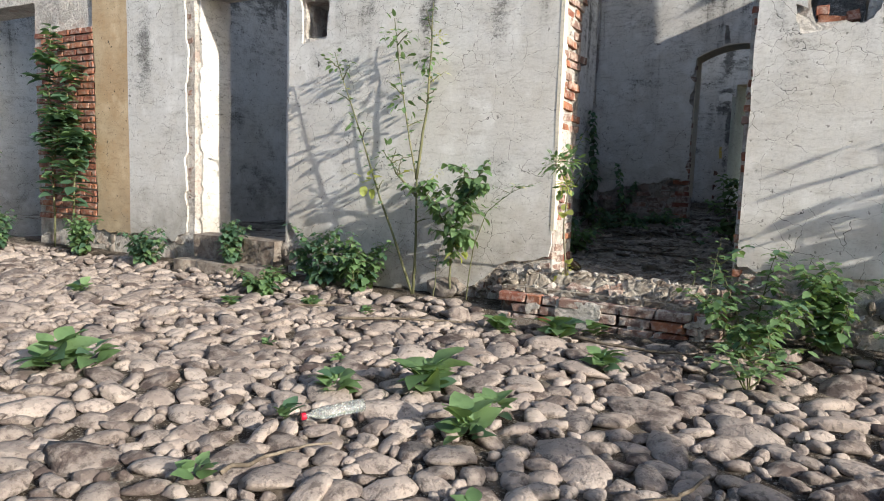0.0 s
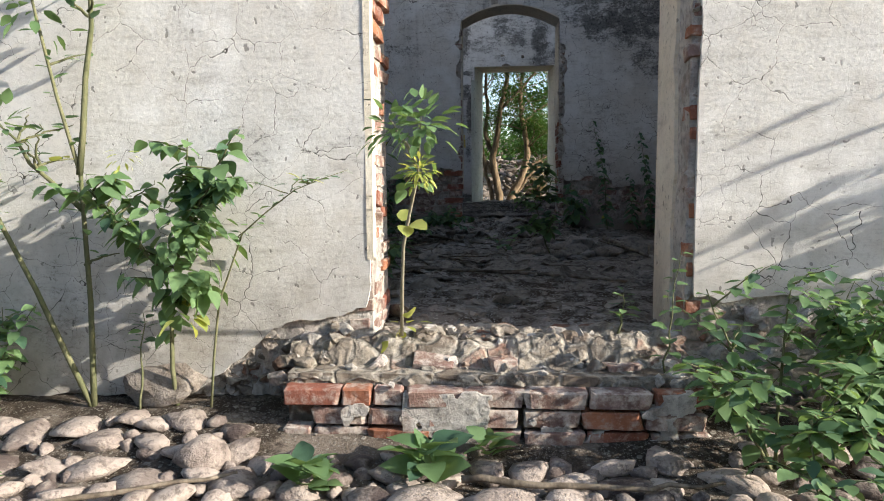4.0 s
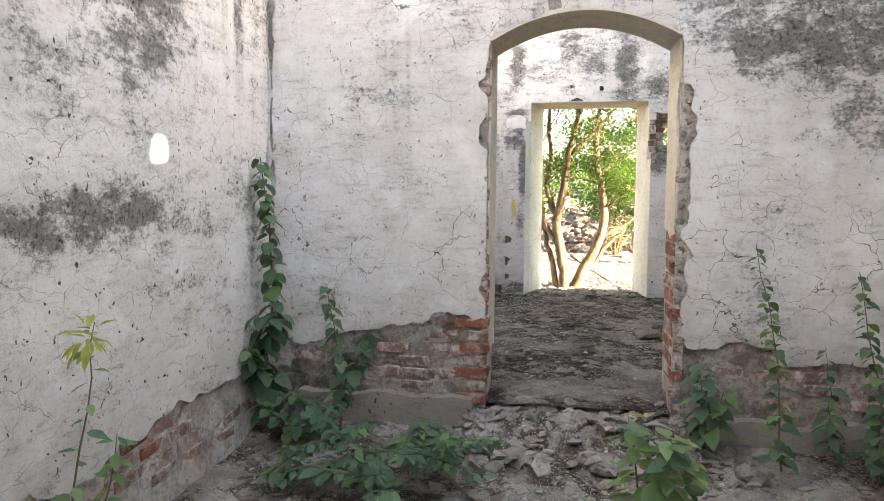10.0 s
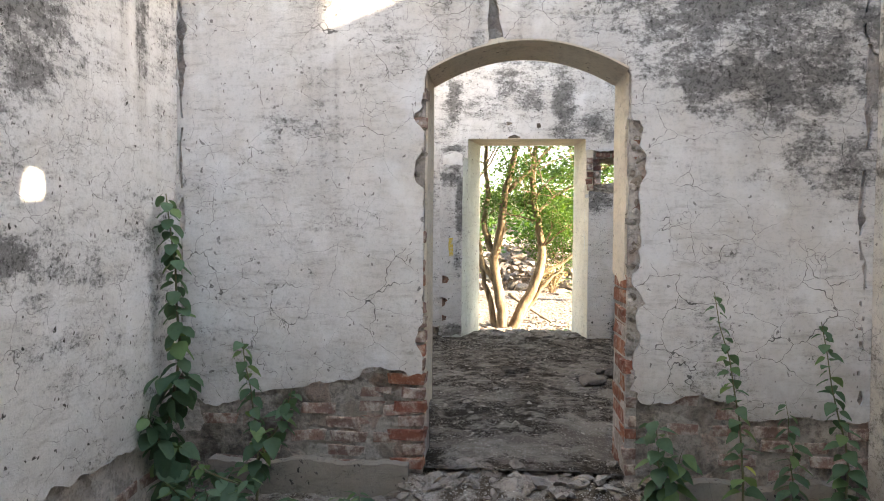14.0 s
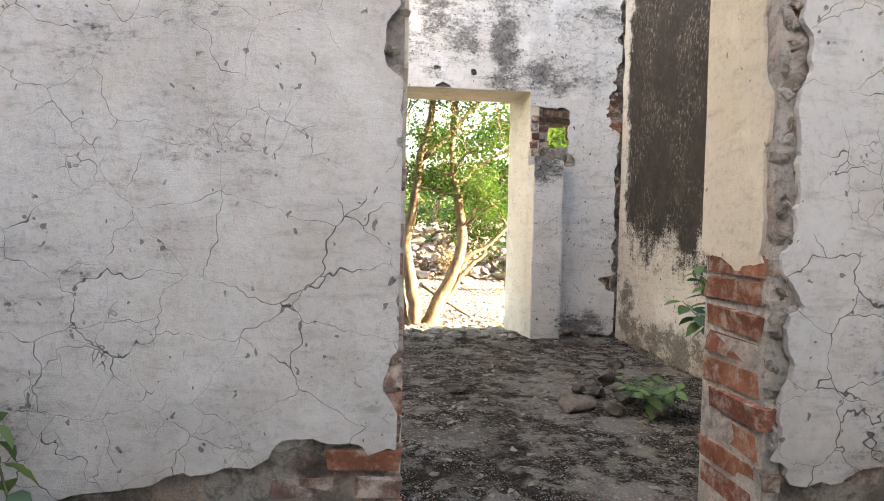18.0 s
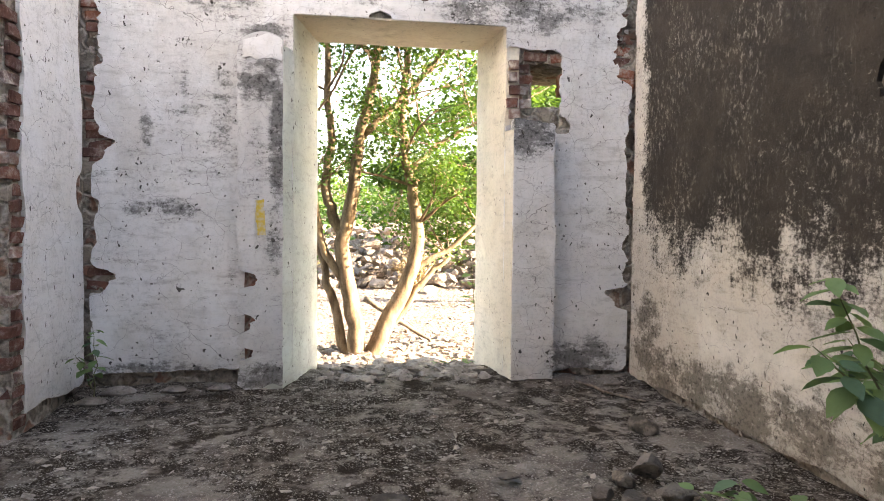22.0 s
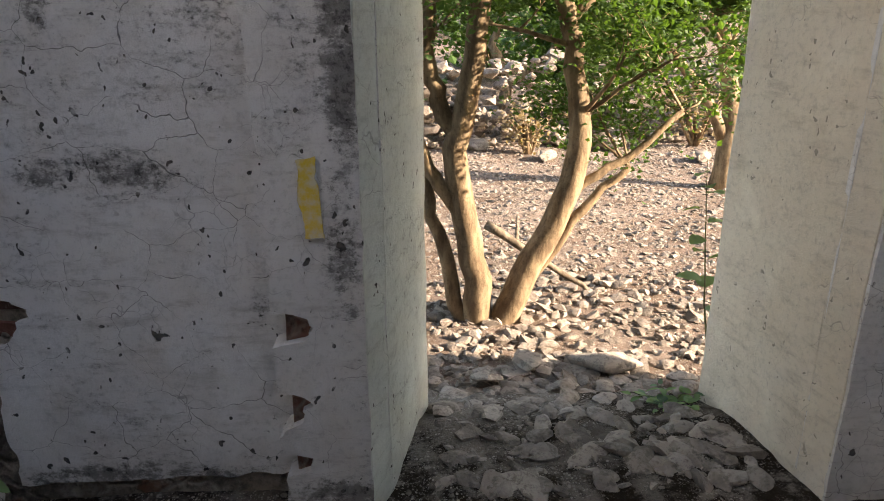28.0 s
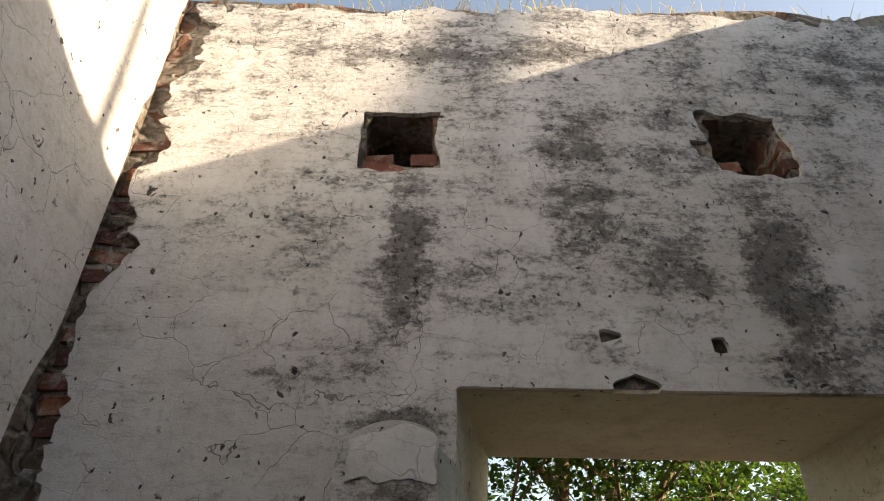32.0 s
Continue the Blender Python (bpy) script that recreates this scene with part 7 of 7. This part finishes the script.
plant("dead_weed", "withered straw-coloured weed by the west wall", (-1.95, 2.2, 0.44), [[(0, 0, 0), (0.16 * math.cos(a), 0.16 * math.sin(a), 0.2 + 0.03 * a), (0.34 * math.cos(a), 0.3 * math.sin(a), 0.22 + 0.05 * a)] for a in (0.2, 0.9, 1.7, 2.5, 3.3, 4.1, 4.9, 5.7)], leaf=(0.08, 0.15), gap=0.022, start=0.2, kind="narrow", mats=((STRAW, 0.7), (HAY, 1.0)), seed=148, droop=0.9, thick=0.005, single=False)
plant("wild_tobacco", "thin weed with hanging yellow pods by the west wall", (-2.08, 3.05, 0.46), [[(0, 0, 0), (-0.02, 0.02, 0.45), (0.02, 0.08, 0.85), (0.03, 0.12, 1.12)]], leaf=(0.06, 0.1), gap=0.05, start=0.3, mats=FRESH, seed=149, thick=0.006, droop=0.5, tufts=(((0.0, 0.12, 1.05), 0.07, 30, "narrow", YELLOW, (0.05, 0.09)),))
# second room and rear doorway
plant("weed", "bright green weed leaning from the mouldy wall", (1.55, 7.25, 0.72), [[(0, 0, 0), (-0.08, 0.1, 0.4), (-0.2, 0.2, 0.7), (-0.25, 0.3, 0.98)], [(-0.05, 0.08, 0.35), (-0.3, 0.1, 0.6), (-0.42, 0.15, 0.74)], [(0, 0, 0.2), (0.02, 0.3, 0.5), (0.0, 0.5, 0.7)]], leaf=(0.12, 0.19), gap=0.022, start=0.35, kind="oval", mats=FRESH, seed=151, droop=0.6, thick=0.007)
plant("weed_bush", "low green weed among the fallen stones", (1.0, 7.5, 0.7), [[(0, 0, 0), (0.1 * math.cos(a), 0.1 * math.sin(a), 0.14), (0.22 * math.cos(a), 0.22 * math.sin(a), 0.2)] for a in (0, 1.3, 2.5, 3.7, 5)], leaf=(0.1, 0.16), gap=0.018, mats=FRESH, seed=152, droop=0.5, thick=0.005)
plant("weed", "small weed in the far corner", (-1.98, 9.85, 0.7), [[(0, 0, 0), (0.02, 0, 0.25), (0.0, 0, 0.5)], [(0, 0, 0.1), (-0.06, 0, 0.25), (-0.1, 0, 0.32)]], leaf=(0.08, 0.12), gap=0.022, start=0.3, mats=FRESH, seed=153, droop=0.6, thick=0.005)
plant("weed", "fresh weed on the rear threshold", (0.52, 10.86, 0.63), [[(0, 0, 0), (0.08 * math.cos(a), 0.06 * math.sin(a), 0.08), (0.17 * math.cos(a), 0.12 * math.sin(a), 0.08)] for a in (0.3, 1.6, 2.9, 4.2, 5.5)], leaf=(0.06, 0.1), gap=0.018, mats=FRESH, seed=154, thick=0.004)
plant("climbing_weed", "leafy shoot outside the rear door jamb", (0.78, 11.02, 0.55), [[(0, 0, 0), (-0.03, 0.05, 0.5), (-0.08, 0.06, 0.9), (-0.1, 0.08, 1.25)]], leaf=(0.1, 0.15), gap=0.07, start=0.35, kind="round", mats=FRESH, seed=155, thick=0.006)

# ---- dry sticks ----


def stick(name, label, points, r, seed=0, forks=0):
    rk = random.Random(seed)
    bm = bmesh.new()
    pts = [along([Vector(p) for p in points], k / 10) + Vector((rk.gauss(0, 0.012), rk.gauss(0, 0.012), abs(rk.gauss(0, 0.004)))) for k in range(11)]
    tube(bm, pts, [r * (1 - 0.5 * k / 10) for k in range(11)], 7)
    me = bpy.data.meshes.new(name)
    bm.to_mesh(me)
    bm.free()
    me.materials.append(STICK)
    me.polygons.foreach_set("use_smooth", [True] * len(me.polygons))
    ob = tagged(new(name, me), label, "stick")
    for k in range(forks):
        bm = bmesh.new()
        p = pts[3 + 2 * k]
        d = Vector((rk.gauss(0, 0.15), rk.gauss(0, 0.15), 0.03))
        tube(bm, [p, p + d, p + d * 2], [r * 0.5, r * 0.4, r * 0.2], 5)
        part("twig", bm, STICK, ob)
    return ob


def on1(x, y, up=0.012):
    return (x, y, floor1_z(x, y) + up)


def on0(x, y, up=0.05):
    return (x, y, street_z(x, y) + up)


stick("stick", "long pale dry stick on the cobbles", [on0(-2.36, -1.13), on0(-1.85, -0.88), on0(-1.39, -0.65)], 0.014, 1)
stick("stick", "long pale dry stick before the steps", [on0(-0.6, -0.66), on0(-0.1, -0.7), on0(0.32, -0.7)], 0.014, 2)
stick("stick", "bent dry twig on the cobbles", [on0(-3.0, -1.0), on0(-2.75, -0.85), on0(-2.55, -0.7)], 0.01, 3)
stick("stick", "short dry stick on the cobbles", [on0(0.35, -3.0), on0(0.5, -2.8), on0(0.6, -2.5)], 0.012, 4)
stick("stick", "bent green stick between the cobbles", [on0(-0.95, -3.5), on0(-0.9, -3.3), on0(-0.8, -3.1)], 0.01, 5)
stick("branch", "long dead branch lying across the floor", [on1(-1.4, 2.16), on1(-0.85, 2.02), on1(-0.3, 1.8), on1(0.4, 1.32)], 0.016, 6, 2)
stick("branch", "dead branch lying across the floor", [on1(-1.25, 3.01), on1(-0.95, 2.85), on1(-0.75, 2.6), on1(-0.56, 2.41)], 0.012, 7, 1)
stick("branch", "thick dead branch propped on a stone", [on1(0.62, 3.52, 0.1), on1(0.74, 2.95, 0.07), on1(0.92, 2.39), on1(1.05, 2.0)], 0.02, 8, 2)
stick("branch", "thin dead branch on the floor", [on1(-1.98, 2.75), on1(-1.2, 2.8), on1(-0.49, 2.85)], 0.012, 9, 1)
stick("branch", "dead branch by the wall plants", [on1(-1.16, 4.8), on1(-0.8, 4.4), on1(-0.46, 4.03)], 0.013, 10)
stick("branch", "bent dry branch on the dusty floor", [on1(-1.84, 3.15), on1(-1.4, 3.5), on1(-1.03, 4.01)], 0.012, 17)
stick("branch", "dark dead branch on the floor", [on1(0.1, 4.45), on1(0.4, 4.35), on1(0.62, 4.2)], 0.012, 11)
stick("branch", "thin dead stem on the floor", [on1(-1.2, 1.6), on1(-1.0, 1.95), on1(-0.75, 2.1)], 0.01, 12)
stick("branch", "thin dead stem near the east wall", [on1(0.3, 3.0), on1(0.9, 3.3), on1(1.4, 3.2)], 0.012, 13)
for k in range(14):
    rk = random.Random(300 + k)
    x, y, a = rk.uniform(-1.9, 1.3), rk.uniform(1.2, 4.3), rk.uniform(0, 6.3)
    L = rk.uniform(0.15, 0.4)
    stick("twig", "small dry twig on the floor", [on1(x, y), on1(x + L * math.cos(a) / 2, y + L * math.sin(a) / 2), on1(x + L * math.cos(a), y + L * math.sin(a))], 0.005, 310 + k)
stick("stick", "dry stick at the foot of the end wall", [(1.28, 10.1, floor2_z(1.28, 10.1) + 0.015), (1.4, 9.8, floor2_z(1.4, 9.8) + 0.015), (1.55, 9.5, floor2_z(1.55, 9.5) + 0.015)], 0.012, 14)
stick("stick", "dry stick on the inner floor", [(-1.75, 7.9, 0.72), (-1.5, 7.85, 0.72), (-1.25, 7.8, 0.72)], 0.01, 15)
stick("log", "fallen dry branch behind the tree", [(-0.15, 12.65, 1.05), (0.2, 12.6, 0.82), (0.6, 12.55, 0.56)], 0.035, 16, 1)

# plastic bottle in the street
CLEAR = Nodes("clear_plastic", 0.12, 0.5)
CLEAR.b.inputs["Transmission Weight"].default_value = 0.85
CLEAR.b.inputs["IOR"].default_value = 1.2
CLEAR.put(CLEAR.b.inputs["Roughness"], CLEAR.ramp(CLEAR.noise(30.0), 0.3, 0.7, 0.05, 0.35))
CLEAR.colour((0.85, 0.88, 0.86))
REDCAP = Nodes("red_plastic", 0.4, 0.4)
REDCAP.colour(REDCAP.mix(REDCAP.ramp(REDCAP.noise(60.0), 0.4, 0.7), (0.5, 0.01, 0.03), (0.38, 0.01, 0.03)))


def lathe(profile, sides=20, squash=1.0):
    bm = bmesh.new()
    rings = [[bm.verts.new((r * math.cos(k * math.tau / sides), r * math.sin(k * math.tau / sides) * squash, z)) for k in range(sides)] for r, z in profile]
    for a, b in zip(rings, rings[1:]):
        for k in range(sides):
            bm.faces.new((a[k], a[(k + 1) % sides], b[(k + 1) % sides], b[k]))
    bm.faces.new(rings[0][::-1])
    bm.faces.new(rings[-1])
    return bm


bottle = tagged(new("plastic_bottle"), "crushed clear plastic bottle with a red cap", "bottle")
bottle.matrix_basis = pose(-0.96, -2.84, street_z(-0.96, -2.84) + 0.075, 93, 0, -32)
bm = lathe([(0.03, -0.13), (0.038, -0.125), (0.04, -0.08), (0.034, -0.02), (0.04, 0.03), (0.037, 0.07), (0.026, 0.1), (0.014, 0.125), (0.013, 0.145)], 20, 0.72)
for v in bm.verts:
    v.co += 0.004 * noise.noise_vector(v.co * 25)
part("body", bm, CLEAR.mat, bottle, "crumpled clear plastic")
part("cap", lathe([(0.016, 0.146), (0.0165, 0.148), (0.0165, 0.165), (0.015, 0.167)], 20), REDCAP.mat, bottle, "red screw cap")

# paint mark on the pier
PAINT = Nodes("yellow_paint", 0.8, 0.2)
PAINT.colour(PAINT.mix(PAINT.ramp(PAINT.noise(30.0, detail=5.0), 0.35, 0.7), (0.6, 0.42, 0.05), (0.55, 0.5, 0.36)))
sheet("paint_mark", "y", 10.072, -1, -1.06, -0.9, 1.55, 2.05, lambda u, v: np.minimum(0.026 - np.abs(u + 0.975 + 0.08 * (v - 1.85)), 0.12 - np.abs(v - 1.9)) + ragged(u, v, 0.02, 16, 3), 0.01, PAINT.mat, 0.012, 0.001, parent=wall_end, label="smear of yellow paint")

# dry grass along the wall tops
rng = random.Random(77)


def grass(name, label, places, h, material=STRAW):
    V, F = [], []
    for x, y, z in places:
        a, L = rng.uniform(0, 6.3), h * rng.uniform(0.4, 1.2)
        lean = Vector((rng.gauss(0, 0.4), rng.gauss(0, 0.4), 1)).normalized()
        w = Vector((math.cos(a), math.sin(a), 0)) * 0.0035
        p = Vector((x, y, z))
        n = len(V)
        V += [p - w, p + w, p + lean * L * 0.6 + w * 0.7, p + lean * L + Vector((rng.gauss(0, 0.03), rng.gauss(0, 0.03), -0.02)), p + lean * L * 0.6 - w * 0.7]
        F += [(n, n + 1, n + 2, n + 4), (n + 4, n + 2, n + 3)]
    ob = mesh_object(name, V, F, material)
    return tagged(ob, label, "grass", kind="stuff")


grass("dry_grass", "straw-coloured dry grass along the wall top", [(rng.choice((rng.uniform(-2.1, 1.7), rng.gauss(-0.9, 0.2), rng.gauss(0.5, 0.3), rng.gauss(-0.3, 0.15))), 10.3 + rng.random() * 0.5, 5.44) for _ in range(2600)], 0.22)
grass("dry_tuft", "dry grass rooted above the broken side wall", [(1.72 + rng.random() * 0.3, 5.0 + rng.random() * 0.25, 4.68) for _ in range(250)], 0.16)

# ---- trees and scrub beyond ----
tree("tree", (2.9, 15.6, 0.55), [
    ([(0, 0, 0), (0.05, 0, 0.8), (-0.1, 0, 1.6), (-0.35, 0, 2.4), (-0.5, 0.1, 3.4)], 0.12, 0.05),
    ([(0, 0, 0.6), (-0.4, -0.1, 1.2), (-0.9, -0.2, 1.7), (-1.4, -0.3, 2.2)], 0.07, 0.035),
    ([(0.05, 0, 0.5), (0.5, 0, 1.3), (0.9, 0.1, 2.3), (1.2, 0.2, 3.4)], 0.09, 0.04)], 5, "leafy yard tree with bright green foliage", size=0.085)
tree("tree", (-3.3, 15.4, 0.55), [
    ([(0, 0, 0), (0.1, 0, 0.9), (0.2, 0, 1.7), (0.3, 0, 2.4), (0.3, 0.1, 3.0)], 0.12, 0.05),
    ([(0, 0, 0.5), (0.5, -0.1, 1.2), (0.9, -0.2, 1.8), (1.2, -0.2, 2.3)], 0.08, 0.035),
    ([(0, 0, 0.4), (-0.5, 0, 1.3), (-0.8, 0.1, 2.6)], 0.08, 0.035)], 6, "leafy yard tree on a forked trunk", size=0.085)
tree("tree", (1.0, 20.5, 0.8), [
    ([(0, 0, 0), (0.1, 0, 0.7), (-0.2, 0, 1.3), (0.0, 0, 1.9)], 0.13, 0.05),
    ([(0, 0, 0.5), (0.8, 0, 1.1), (1.3, 0, 1.7)], 0.09, 0.04)], 7, "low spreading tree behind the yard wall", size=0.11)
tree("tree", (5.2, 19.8, 0.8), [
    ([(0, 0, 0), (-0.1, 0, 1.2), (0.2, 0, 2.2), (0.0, 0, 3.2)], 0.16, 0.06),
    ([(0, 0, 0.9), (-0.9, 0, 1.6), (-1.5, 0, 2.3)], 0.1, 0.04)], 8, "broad tree behind the yard wall", size=0.13)
# tree east of the house; its boughs shade the top of the end wall
tree("tree", (7.6, 8.0, 0.0), [
    ([(0, 0, 0), (0.1, 0, 2.5), (-0.1, 0, 5.0), (0.0, 0.1, 7.6), (0.1, 0.2, 9.9)], 0.2, 0.06, 9.0),
    ([(-0.1, 0, 5.0), (-0.7, -0.2, 7.2), (-1.1, -0.3, 9.2)], 0.1, 0.04, 9.0),
    ([(0, 0, 4.6), (0.4, 0.7, 7.0), (0.5, 0.9, 9.6)], 0.1, 0.04, 9.0)], 9, "tall leafy tree standing east of the ruin", size=0.12, clear=-50.0)


def scrub(name, label, x, y, w, h, seed, material=LEAF_T, size=0.12, n=1500):
    rk = random.Random(seed)
    top = tagged(new(name), label, "bush", "scrub on the far slope")
    top.location = (x, y, ground_z(x, y))
    places = []
    for k in range(9):
        a, lean = rk.uniform(0, 6.3), rk.uniform(0.15, 0.75)
        tip = Vector((math.cos(a) * w * lean, math.sin(a) * w * lean, h * rk.uniform(0.6, 1.0)))
        bm = bmesh.new()
        tube(bm, [(0, 0, -0.05), tip * 0.5 + Vector((0, 0, h * 0.1)), tip], [0.04, 0.025, 0.01], 5)
        part("limb", bm, BARK, top)
        for _ in range(n // 9):
            c = tip * rk.uniform(0.45, 1.08)
            g = 0.22 * w
            places.append((c + Vector((rk.gauss(0, g), rk.gauss(0, g), rk.gauss(0, g * 0.8))), 0))
    V, F = leaf_cloud([p for p in places if p[0].z > 0.02], size, rk)
    mesh_object("crown", V, F, material, top)
    return top


for k, (x, y, w, h) in enumerate(((-1.6, 19.6, 1.5, 1.6), (2.6, 21.5, 1.8, 2.0), (-4.5, 19.5, 2.0, 2.4), (7.2, 20.5, 2.2, 3.0), (-2.5, 24, 2.4, 2.0), (1.5, 25.5, 2.4, 1.8), (5.0, 25, 2.8, 3.0), (-7, 24, 3, 3), (9.5, 25, 3, 4), (-4.5, 31, 3.4, 2.4), (0.0, 32, 3.4, 2.0), (4.6, 33, 3.6, 2.6), (9.5, 33, 3.6, 4.0), (-10, 32, 3.6, 3.6), (1.0, 17.6, 0.5, 0.7), (-1.2, 17.4, 0.6, 0.6), (3.6, 18.0, 0.8, 0.9))):
    scrub("scrub", "sunlit green scrub on the dry slope" if k < 14 else "dry brush beside the tumbled wall", x, y, w, h, 400 + k, LEAF_T if k < 14 else HAY, 0.16 if k < 14 else 0.07, 2200 if k < 14 else 500)
